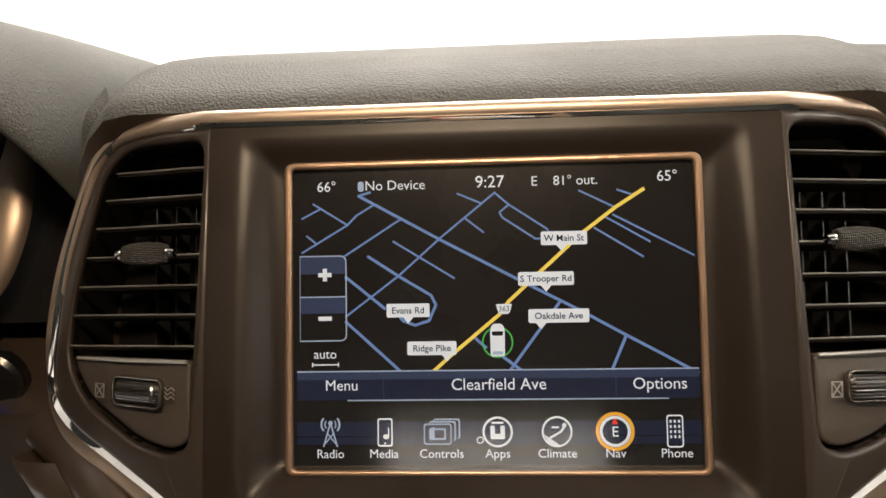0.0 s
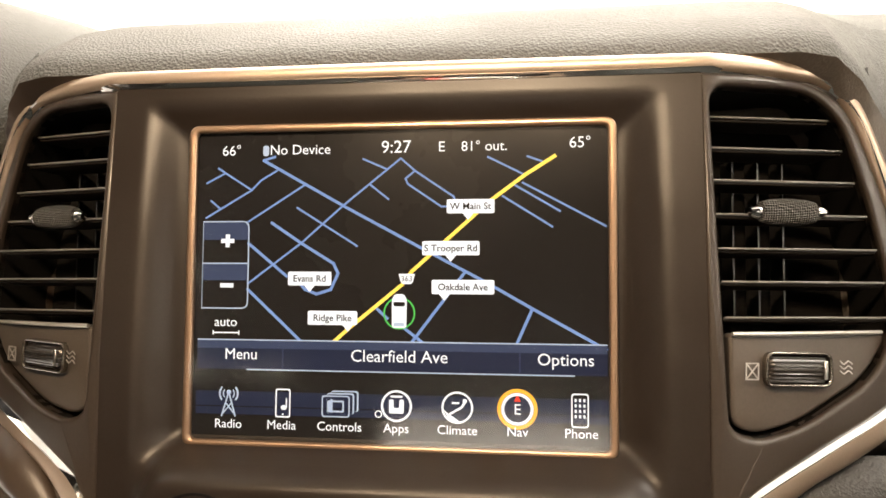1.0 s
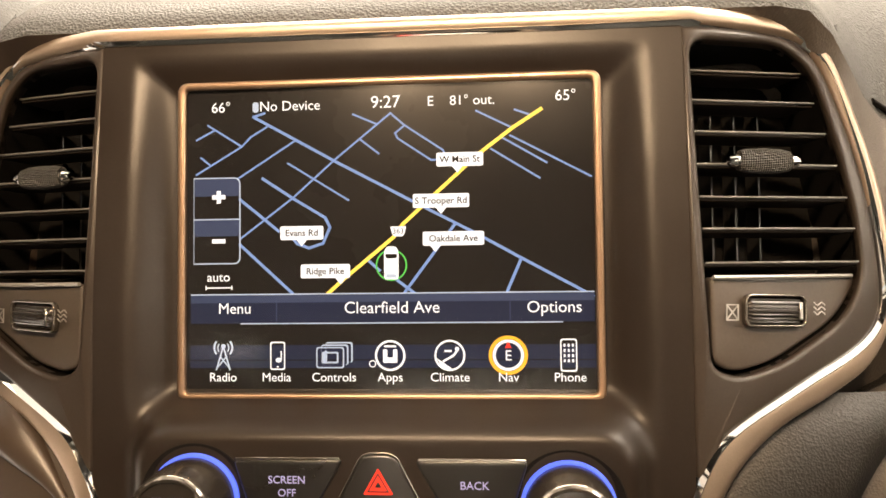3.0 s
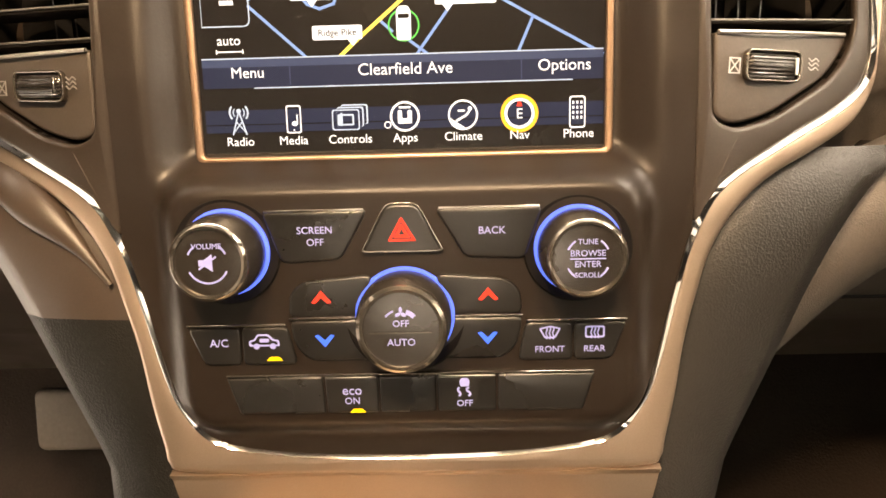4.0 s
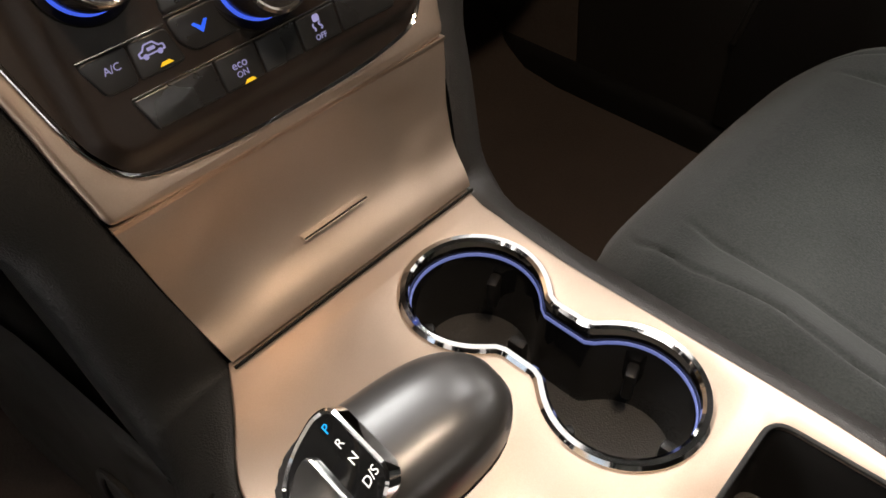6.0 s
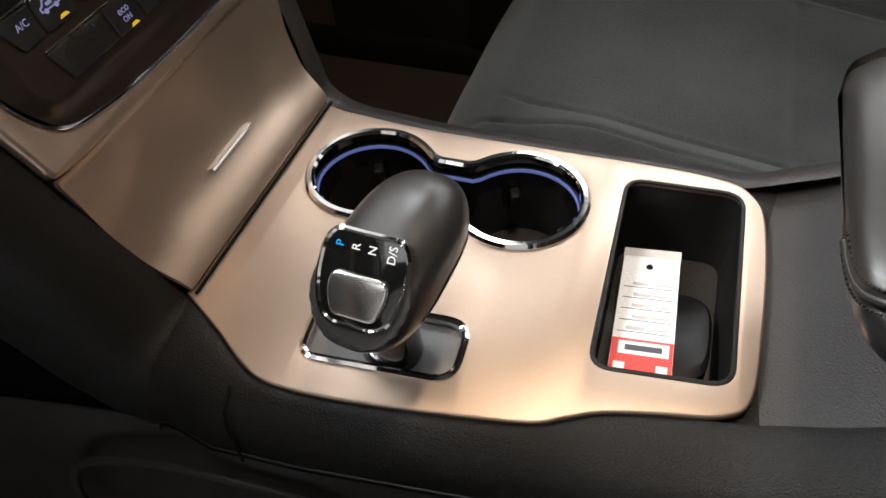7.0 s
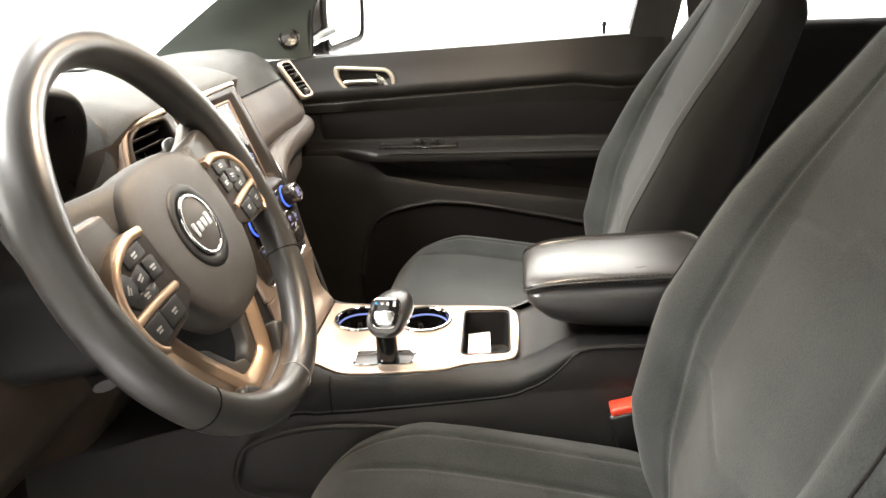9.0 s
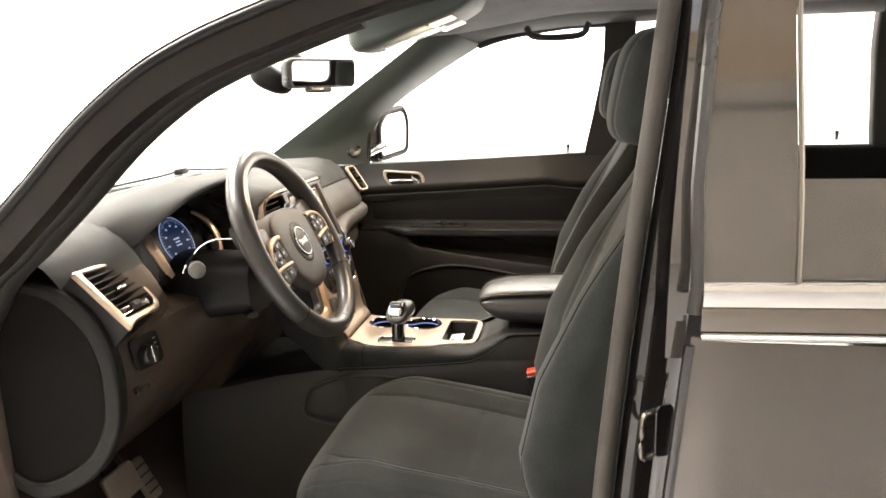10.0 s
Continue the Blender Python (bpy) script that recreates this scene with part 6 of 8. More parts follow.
# ---- glowing navigation picture on the touch screen ----
def touchscreen():
    ts = thing("touchscreen", "lit navigation touch screen showing a night street map", "touchscreen", SM @ Vector((0, 0, 0)))
    part("bezel", plate([rect(0, 0, 0.1785, 0.1350, 0.005, 6), rect(0, 0, 0.1715, 0.1285, 0.002, 4)], 0.0035, 0.0014, at_stack(0, 0, -0.0022), 3), M_COPPER, ts, "copper bronze bezel")
    panel = part("panel", plate([rect(0, 0, 0.173, 0.130)], 0.001, 0, at_stack(0, 0, -0.0030)), M_SCREEN, ts)
    part("cover_glass", grid(lambda a, b: SM @ Vector(((a - 0.5) * 0.1722, (b - 0.5) * 0.1292, -0.0004 + 0.0036 * (1 - b))), 1, 1), M_COVER, ts)
    W = -0.00195

    def line(pts, width, g, name="street", w=W):
        pts = [(u / 1000, v / 1000) for u, v in pts]
        bm = bmesh.new()
        for a, b in zip(pts, pts[1:]):
            d = Vector((b[0] - a[0], b[1] - a[1]))
            if d.length < 1e-6:
                continue
            n = Vector((-d.y, d.x)).normalized() * width / 2
            e = d.normalized() * width * 0.35
            q = [bm.verts.new(SM @ Vector((x, y, w))) for x, y in ((a[0] - e.x - n.x, a[1] - e.y - n.y), (b[0] + e.x - n.x, b[1] + e.y - n.y), (b[0] + e.x + n.x, b[1] + e.y + n.y), (a[0] - e.x + n.x, a[1] - e.y + n.y))]
            bm.faces.new(q)
        return part(name, bm, g, panel)

    streets = [[(-57, 52.5), (-21, 32.3), (11, 15.2), (23, 8.9), (37, 1.6), (56, -9.1), (85, -25)], [(-77, 49.4), (-62, 39.9)], [(-82, 43.1), (-74, 47.2)],
               [(-82, 28.2), (-62, 39.9), (-58, 44), (-51, 48.1)], [(-80, 35.5), (-76, 32.3)], [(-64, 26), (-39, 41.8)], [(-63, 0.3), (-40, 17.4), (-22, 33.2), (2, 52.5)]]
    streets += [[(-53, 26), (-40, 17.4), (-26, 8.9), (-24, 4.8), (-27, -1.9), (-33, -3.8), (-38, -1.9), (-40, 0.3)], [(-42, 32.3), (-16, 16.1)], [(-14, 52.5), (-4, 48.1)], [(-11, 41.8), (-3, 35.5)],
                [(2, 52.5), (8, 47.2), (24, 36.4), (25, 34.5)], [(8, 47.2), (4, 44), (5, 41.8), (19, 32.3), (21, 32.3)]]
    streets += [[(-63, 17.4), (-46, 3.5)], [(-63, -1.9), (-35, -27.5)], [(38, 52.5), (53, 44.9)], [(52, 41.8), (85, 24)], [(49, 40.8), (67, 30.1)], [(44, 36.4), (64, 23.8)], [(54, 52.5), (60, 50.3)],
                [(29, 5.7), (8, -22.1), (5, -26.2)], [(56, -9.1), (48, -27.2)], [(3, -16.7), (17, -27.2)], [(-8, -9.1), (-3, -13.6)]]
    for i, s in enumerate(streets):
        low = sum(p[1] for p in s) / len(s)
        line(s, 0.0008 if low > 20 else 0.0012, G_ROAD)
    line([(-57, 52.5), (-52, 54)], 0.001, G_ROAD)
    line([(65, 52.5), (53, 44.9), (39, 34.5), (21, 18.4), (7, 5.7), (3, 0.3), (-19, -17.7), (-30, -27.5)], 0.0015, G_YELLOW, "main_road", W + 0.0001)

    def sheet(loops, g, name, u, v, w=W, parent=None):
        return part(name, plate(loops, 0.0001, 0, at_stack(u / 1000, v / 1000, w)), g, parent or panel)

    def txt(s, size, u, v, g=G_WHITE, w=W + 0.00045, align="CENTER", parent=None):
        return part("text", words(s, size / 1000, at_stack(u / 1000, v / 1000, w), 0.00002, align), g, parent or panel)

    for s, u, v, w_, tip in (("W Main St", 31, 32.3, 19.5, -1), ("S Trooper Rd", 23, 15.2, 23.5, 0), ("Evans Rd", -36, 2.6, 18.5, 0), ("Oakdale Ave", 28, -0.6, 25.5, -7.5), ("Ridge Pike", -26, -13.6, 21, 6.5)):
        tag = rounded([(-w_ / 2000, -0.0029), (tip / 1000 - 0.0022, -0.0029), (tip / 1000, -0.0056), (tip / 1000 + 0.0022, -0.0029), (w_ / 2000, -0.0029), (w_ / 2000, 0.0029), (-w_ / 2000, 0.0029)],
                      [0.0008, 0.00002, 0.0002, 0.00002, 0.0008, 0.0008, 0.0008], 3)
        lab = sheet([tag], G_WHITE, "street_label", u, v, W + 0.0003)
        part("text", words(s, 0.0039, at_stack(u / 1000, (v - 0.1) / 1000, W + 0.0006), 0.00002, weight=0.012), M_SCREEN, lab)
    lab = sheet([rounded([(-0.0034, 0.0021), (0.0034, 0.0021), (0.0026, -0.0010), (0.0018, -0.0021), (-0.0018, -0.0021), (-0.0026, -0.0010)], 0.0004, 2)], G_WHITE, "route_shield", 5, 2.6, W + 0.0003)
    txt("363", 3.2, 5, 2.6, M_SCREEN, W + 0.0006, parent=lab)
    sheet([disc(0, 0, 0.0066, 40), disc(0, 0, 0.0060, 40)], G_GREEN, "position_ring", 2, -11.4, W + 0.0003)
    cr = sheet([rounded([(-0.0030, -0.0070), (0.0030, -0.0070), (0.0031, 0.0045), (0.0020, 0.0068), (-0.0020, 0.0068), (-0.0031, 0.0045)], 0.0012, 4)], G_WHITE, "position_car", 2, -10.4, W + 0.0004)
    sheet([rounded([(-0.0022, 0.0018), (0.0022, 0.0018), (0.0025, 0.0036), (-0.0025, 0.0036)], 0.0006, 3)], M_SCREEN, "screen_patch", 2, -10.4, W + 0.0006, cr)
    sheet([rounded([(-0.0023, -0.0062), (0.0023, -0.0062), (0.0020, -0.0048), (-0.0020, -0.0048)], 0.0005, 3)], G_ICON, "screen_patch", 2, -10.4, W + 0.0006, cr)
    # status line
    txt("66°", 6.2, -71, 56.6)
    sheet([rounded([(-0.0013, -0.0022), (0.0013, -0.0022), (0.0013, 0.0022), (-0.0013, 0.0022)], 0.0011, 4)], G_ICON, "link_mark", -56, 56.6)
    txt("No Device", 6.0, -41, 56.6)
    txt("9:27", 7.4, 0, 57)
    txt("E", 6.0, 19, 56.8)
    txt("81° out.", 5.8, 36.5, 56.8)
    txt("65°", 6.4, 75, 57.6)
    # zoom box
    sheet([rounded([(-0.0205, -0.0185), (0.0, -0.0185), (0.0, 0.0185), (-0.0205, 0.0185)], [0.0001, 0.003, 0.003, 0.0001], 4), rounded([(-0.0203, -0.0180), (-0.0005, -0.0180), (-0.0005, 0.0180), (-0.0203, 0.0180)], [0.0001, 0.0026, 0.0026, 0.0001], 4)],
          G_ICON, "zoom_box", -62.5, 8.3, W + 0.0003)
    sheet([rect(-0.0103, 0, 0.0205, 0.0005)], G_ICON, "zoom_line", -62.5, 8.9, W + 0.0003)
    for v in (22.6, 5.5):
        sheet([rect(-0.0103, 0, 0.020, 0.0075)], G_DIM, "zoom_shade", -62.5, v, W + 0.0001)
    sheet([rect(0, 0, 0.0058, 0.0018)], G_WHITE, "plus_mark", -72, 18.4, W + 0.0003)
    sheet([rect(0, 0, 0.0018, 0.0054)], G_WHITE, "plus_mark", -72, 18.4, W + 0.00032)
    sheet([rect(0, 0, 0.0058, 0.0018)], G_WHITE, "minus_mark", -72, -0.4, W + 0.0003)
    txt("auto", 5.6, -72, -15.8)
    sheet([rect(0, 0, 0.0112, 0.0005)], G_WHITE, "scale_bar", -72, -20.2)
    for e in (-5.6, 5.6):
        sheet([rect(0, 0, 0.0005, 0.0018)], G_WHITE, "scale_bar", -72 + e, -20.2)
    # menu bar
    sheet([rect(0, 0, 0.1695, 0.0122)], G_BAR, "menu_bar", 0.5, -29.2, W + 0.00015)
    sheet([rect(0, 0, 0.1695, 0.0035)], G_DIM, "menu_shade", 0.5, -24.9, W + 0.0002)
    sheet([rect(0, 0, 0.1695, 0.0005)], G_ICON, "menu_line", 0.5, -23.1, W + 0.00025)
    sheet([rect(0, 0, 0.135, 0.0005)], G_ICON, "menu_line", 5, -35.4, W + 0.00025)
    for u in (-47, 51):
        sheet([rect(0, 0, 0.0004, 0.0112)], G_DIM, "menu_split", u, -29, W + 0.00025)
    txt("Menu", 6.4, -65, -29.2)
    txt("Clearfield Ave", 7.0, 2, -29.2)
    txt("Options", 6.8, 69, -29.4)
    # icon row
    sheet([rect(0, 0, 0.170, 0.0030)], G_BAR, "icon_shade", 0.5, -52.5, W + 0.0001)
    sheet([rect(0, 0, 0.170, 0.0060)], G_BAR, "icon_shade", 0.5, -47.5, W + 0.00005)
    for s, u in (("Radio", -70), ("Media", -47), ("Controls", -22.5), ("Apps", 1.2), ("Climate", 26), ("Nav", 50), ("Phone", 75)):
        txt(s, 5.2, u, -58.0)
    V = -48.9

    def icon(name, u, loops_list, g=G_ICON):
        bm = plate(loops_list[0], 0.0001)
        for l in loops_list[1:]:
            bm = merge(bm, plate(l, 0.0001))
        return part(name, xf(bm, at_stack(u / 1000, V / 1000, W + 0.0003)), g, panel)

    def stroke(a, b, t):
        d = Vector((b[0] - a[0], b[1] - a[1])).normalized() * t / 2
        return [[(a[0] + d.y, a[1] - d.x), (b[0] + d.y, b[1] - d.x), (b[0] - d.y, b[1] + d.x), (a[0] - d.y, a[1] + d.x)]]

    k = 0.001
    mast = [stroke((-3 * k, -6 * k), (0, 4 * k), 0.0006), stroke((3 * k, -6 * k), (0, 4 * k), 0.0006), stroke((-2.6 * k, -5 * k), (1.2 * k, -0.5 * k), 0.0005), stroke((2.6 * k, -5 * k), (-1.2 * k, -0.5 * k), 0.0005), [disc(0, 4 * k, 0.001, 12)]]
    for r in (2.6, 4.3):
        for e in (0, 180):
            a = [(r * k * math.cos(radians(e + d)), 3.4 * k + r * k * math.sin(radians(e + d))) for d in range(-42, 43, 12)]
            b = [(x * 0.82, 3.4 * k + (y - 3.4 * k) * 0.86) for x, y in a[::-1]]
            mast.append([a + b])
    icon("radio_icon", -70, mast)
    icon("media_icon", -46.5, [[rect(0, 0, 0.0064, 0.0118, 0.001), rect(0, 0, 0.0054, 0.0106, 0.0008)], [disc(0.0004, -0.0018, 0.0013, 14, 0.0010)], stroke((0.0015, -0.0018), (0.0015, 0.002), 0.0005), [disc(0, -0.0046, 0.0004, 10)]], G_WHITE)
    icon("controls_icon", -22.5, [[rect(0.0022, 0.0014, 0.0115, 0.0085, 0.0012), rect(0.0019, 0.0011, 0.0108, 0.0079, 0.001)], [rect(0.0004, 0.0004, 0.0115, 0.0085, 0.0012), rect(0.0001, 0.0001, 0.0108, 0.0079, 0.001)],
                                    [rect(-0.0016, -0.0008, 0.0118, 0.0088, 0.0012), rect(-0.0016, -0.0008, 0.0108, 0.0078, 0.001)], [rect(-0.0016, -0.0008, 0.007, 0.0048, 0.0006), rect(-0.0010, -0.0008, 0.0044, 0.0034, 0.0004)], [rect(-0.0034, -0.0006, 0.001, 0.0054)]])
    icon("apps_icon", 1.2, [[disc(0, 0, 0.0064, 36), disc(0, 0, 0.0055, 36)], [rounded([(-0.0030, -0.0030), (0.0030, -0.0030), (0.0030, 0.0026), (0.0012, 0.0026), (0.0012, -0.0008), (-0.0012, -0.0008), (-0.0012, 0.0026), (-0.0030, 0.0026)], 0.0005, 2)],
                            [rect(0, 0.0038, 0.005, 0.0008, 0.0003)], [disc(-0.0074, -0.0034, 0.0015, 16), disc(-0.0074, -0.0034, 0.0011, 16)]], G_WHITE)
    icon("climate_icon", 26, [[disc(0, 0, 0.0064, 36), disc(0, 0, 0.0056, 36)], stroke((-0.003, -0.0026), (0.0016, 0.0), 0.0009), stroke((0.0016, 0.0), (0.003, 0.002), 0.0009), [disc(0.0030, 0.0026, 0.0009, 12)], stroke((-0.0022, 0.0018), (0.0008, 0.0018), 0.0008),
                              [rounded([(-0.0055, -0.001), (-0.003, -0.0055), (0.001, -0.0055), (-0.003, -0.0028)], 0.0004, 2)]], G_WHITE)
    icon("nav_glow", 50, [[disc(0, 0, 0.0080, 40), disc(0, 0, 0.0066, 40)]], G_ORANGE)
    icon("nav_ring", 50, [[disc(0, 0, 0.0064, 40), disc(0, 0, 0.0052, 40)]], G_WHITE)
    txt("E", 6.0, 50, V - 0.3)
    icon("north_mark", 50, [[[(-0.0013, 0.0030), (0.0013, 0.0030), (0.0, 0.0058)]]], G_RED)
    keys = [[rect(0, 0, 0.0068, 0.0134, 0.0013), rect(0, 0, 0.0058, 0.0122, 0.001)]]
    for i in range(3):
        for j in range(4):
            keys.append([rect(-0.0017 + 0.0017 * i, 0.0040 - 0.0021 * j, 0.0008, 0.0012)])
    icon("phone_icon", 74.5, keys, G_WHITE)


touchscreen()


# ---- seats ----
def groove(d, width=0.004):
    return math.exp(-(d / width) ** 2)


def even_loop(n, a, b, p):
    """A superellipse with evenly spaced points."""
    d = np.array(superellipse(1200, a, b, p) + superellipse(1200, a, b, p)[:1])
    L = np.r_[0, np.cumsum(np.hypot(*np.diff(d, axis=0).T))]
    t = np.linspace(0, L[-1], n + 1)[:-1]
    return [(float(x), float(y)) for x, y in zip(np.interp(t, L, d[:, 0]), np.interp(t, L, d[:, 1]))]


def seat(cx):
    st = thing("front_seat", "charcoal cloth front seat with side bolsters and headrest", "seat", (cx, -0.5, 0.45), "front seats")
    # cushion: rings across x and z, running from front to rear
    N = 420
    rings = []
    for f in np.linspace(0, 1, 110):
        y = -0.134 - 0.556 * f
        e = (1 - (1 - min(f / 0.16, 1)) ** 2.4) ** 0.5
        hw = lerp_table([(0, 0.150), (0.03, 0.195), (0.08, 0.228), (0.18, 0.252), (0.4, 0.262), (0.8, 0.258), (1, 0.23)], f)
        ztop = lerp_table([(0, 0.715), (0.12, 0.732), (0.3, 0.729), (0.6, 0.704), (1.0, 0.666)], f)
        zbot = 0.535
        half = (ztop - zbot) / 2 * max(e, 0.25)
        zc = (ztop + zbot) / 2 + 0.012 * (1 - e)
        ring = []
        for x, z in even_loop(N, hw * (0.93 + 0.07 * e), half, 4.2):
            r = abs(x) / hw
            if z > 0:
                z += 0.034 * sstep(0.52, 0.80, r) * sstep(0.05, 0.3, f) * sstep(1.15, 0.92, r) - 0.010 * sstep(0.6, 0.0, r) * sstep(0.1, 0.4, f)
                z -= 0.0042 * groove(r - 0.575, 0.014) * sstep(0.10, 0.18, f)
                z -= 0.0035 * groove(r - 0.745, 0.010) * sstep(0.04, 0.12, f)
                z -= 0.0030 * groove(r - 0.92, 0.008) * sstep(0.04, 0.12, f)
                z -= 0.0035 * groove(f - 0.60, 0.012) * sstep(0.58, 0.5, r)
            ring.append((cx + x, y, zc + z))
        rings.append(ring)
    part("cushion", loft(rings), M_CLOTH, st, sharp=70)
    # front apron below the roll
    rings = []
    for z, k, y in ((0.60, 0.98, -0.175), (0.55, 0.96, -0.185), (0.47, 0.92, -0.20), (0.44, 0.90, -0.23)):
        rings.append([(cx + x * k, y + 0.0 + (-0.25 + yy), z) for x, yy in superellipse(40, 0.245, 0.25, 5)])
    part("base", loft(rings), M_PLASTIC, st)
    # backrest: rings across x and y, running up a leaning line
    spine = [(0.0, (-0.665, 0.640)), (0.15, (-0.675, 0.74)), (0.4, (-0.712, 0.905)), (0.7, (-0.785, 1.115)), (0.9, (-0.842, 1.255)), (1.0, (-0.862, 1.315))]
    rings = []
    for f in np.linspace(0, 1, 120):
        yc, zc = lerp_table(spine, f)
        hw = lerp_table([(0, 0.225), (0.12, 0.255), (0.35, 0.272), (0.55, 0.262), (0.75, 0.235), (0.9, 0.205), (1, 0.165)], f)
        e = (1 - max((f - 0.90) / 0.10, 0) ** 2.2) ** 0.5
        th = lerp_table([(0, 0.055), (0.2, 0.062), (0.6, 0.056), (0.9, 0.044), (1, 0.030)], f) * max(e, 0.15)
        ring = []
        for x, d in even_loop(N, hw * max(0.55 + 0.45 * e, 0.4), th, 3.4):
            r = abs(x) / hw
            if d > 0:
                bol = sstep(0.45, 0.80, r) * sstep(1.12, 0.90, r)
                d += 0.062 * bol * lerp_table([(0, 0.3), (0.2, 0.95), (0.42, 1.0), (0.62, 0.75), (0.82, 0.30), (1, 0.0)], f) + 0.012 * sstep(0.5, 0.0, r) * groove(f - 0.28, 0.18)
                d -= 0.0034 * groove(r - (0.50 + 0.10 * math.sin(f * 3.0)), 0.013) * sstep(0.97, 0.9, f)
                d -= 0.0030 * groove(f - 0.66 + 0.05 * r, 0.007) * sstep(0.58, 0.52, r)
                d -= 0.0028 * groove(f - 0.30 - 0.10 * r, 0.007) * sstep(0.58, 0.52, r)
            ring.append((cx + x, yc + d * 0.965, zc + d * 0.26))
        rings.append(ring)
    i0, i1 = 22, N // 2 - 22
    part("backrest", loft([r[i0:i1 + 1] for r in rings], False, False), M_CLOTH, st, sharp=70)
    # passenger side cloth is blackened further to paint the shade on that face
    part("backrest_shell", loft([r[i1:] + r[:i0 + 1] for r in rings], False, False), M_SIDECLOTH if cx > 0 else M_CLOTH, st, "dark side and rear cloth with shade in its tone" if cx > 0 else "", sharp=70)
    for i in (i0, i1):
        part("seam", tube([r[i] for r in rings[4:-4:3]], 0.0014), M_DEEP, st)
    # headrest
    rings = []
    for f in np.linspace(-1, 1, 36):
        e = max(1 - abs(f) ** 3.4, 0.0) ** 0.5
        z = 1.408 + 0.098 * f
        yc = -0.800 - 0.018 * f
        ring = []
        for x, d in even_loop(110, (0.138 - 0.012 * f) * (0.55 + 0.45 * e), 0.068 * max(e, 0.05) ** 0.6, 3.0):
            if d > 0:
                d -= 0.004 * groove(abs(x) - 0.086, 0.004)
                d += 0.006 * (1 - (x / 0.14) ** 2)
            ring.append((cx + x, yc + d, z))
        rings.append(ring)
    part("headrest", loft(rings), M_CLOTH, st, sharp=70)
    for e in (-0.06, 0.06):
        p = part("headrest_post", tube([(cx + e, -0.842, 1.27), (cx + e, -0.824, 1.34)], 0.0065, (1, 0, 0)), M_CHROME, st)
        part("collar", lathe([(0.016, 0.0), (0.015, 0.010), (0.009, 0.014)], 18, Matrix.Translation((cx + e, -0.838, 1.300)) @ Matrix.Rotation(radians(-15), 4, "X")), M_BLACK, p)
    # recliner side shield and airbag tag
    for e in (-1, 1):
        part("side_shield", plate([rounded([(-0.20, 0.0), (0.18, 0.0), (0.22, 0.055), (0.12, 0.10), (-0.14, 0.085)], 0.03, 5)], 0.022, 0.008,
                                  Matrix(((0, 0, e, cx + e * 0.245), (1, 0, 0, -0.50), (0, 1, 0, 0.47), (0, 0, 0, 1)))), M_PLASTIC, st)
    if cx < 0:
        part("airbag_tag", box(-0.002, 0.002, -0.005, 0.005, -0.008, 0.008, 0.0015, 1, Matrix.Translation((-0.601, -0.770, 1.218)) @ Matrix.Rotation(radians(-12), 4, "X")), M_GREYPLATE, st, "small grey cloth tag")
    return st


seat(-0.385)
PASSENGER = seat(0.385)


def buckle(x, name_label):
    bk = thing("belt_buckle", name_label, "seat belt buckle", (x, -0.58, 0.66), "belt buckles")
    lean = Matrix.Translation((x, -0.574, 0.766)) @ Matrix.Rotation(radians(-16), 4, "X") @ Matrix.Rotation(radians(-6), 4, "Y")
    part("red_button", box(-0.012, 0.012, -0.021, 0.021, -0.012, 0.0, 0.003, 3, lean), M_RED, bk, "bright red release button")
    part("slot", box(-0.011, 0.011, -0.027, -0.0245, -0.008, 0.001, 0.001, 1, lean), M_GREYPLATE, bk)
    part("body", box(-0.014, 0.014, -0.027, 0.026, -0.095, -0.010, 0.005, 3, lean), M_BLACK, bk)
    part("stalk", box(-0.008, 0.008, -0.022, 0.018, -0.16, -0.09, 0.004, 2, lean), M_BLACK, bk)


buckle(-0.132, "black seat belt buckle with red release button")


# ---- cabin shell ----
def floor_pan():
    cf = tagged(part("carpet", grid(lambda a, b: (-0.76 + 1.52 * a, -2.2 + 2.9 * b, 0.40 + (0.30 * sstep(0.86, 1.0, b))), 20, 40), M_CARPET), "black carpet of the footwells", "carpet", kind="structure")
    part("firewall", grid(lambda a, b: (-0.76 + 1.52 * a, 0.62 - 0.10 * b, 0.50 + 0.65 * b), 8, 8), M_CARPET, cf)
    for sx in (-1, 1):
        part("kick_panel", box(min(sx * 0.735, sx * 0.76), max(sx * 0.735, sx * 0.76), 0.16 if sx > 0 else 0.30, 0.66, 0.36, 1.12, 0.008, 2), M_CARPET, cf, "black footwell side panel")
    part("cowl_side", box(0.755, 0.93, 0.20, 0.85, 0.36, 1.12, 0.02, 2), M_PAINT, cf, "gloss black wing")
    part("sill", box(-0.86, -0.72, -0.85, 0.45, 0.36, 0.455, 0.02, 3), M_PAINT, cf, "gloss black door sill")
    part("sill", box(0.72, 0.90, -2.2, 0.45, 0.36, 0.455, 0.02, 3), M_PLASTIC, cf)
    part("rear_wall", box(-0.9, 0.9, -2.3, -2.2, 0.36, 1.15, 0.02, 3), M_CARPET, cf)


floor_pan()

BELT = [(0.20, 1.150), (0.05, 1.157), (-0.35, 1.173), (-0.69, 1.189)]


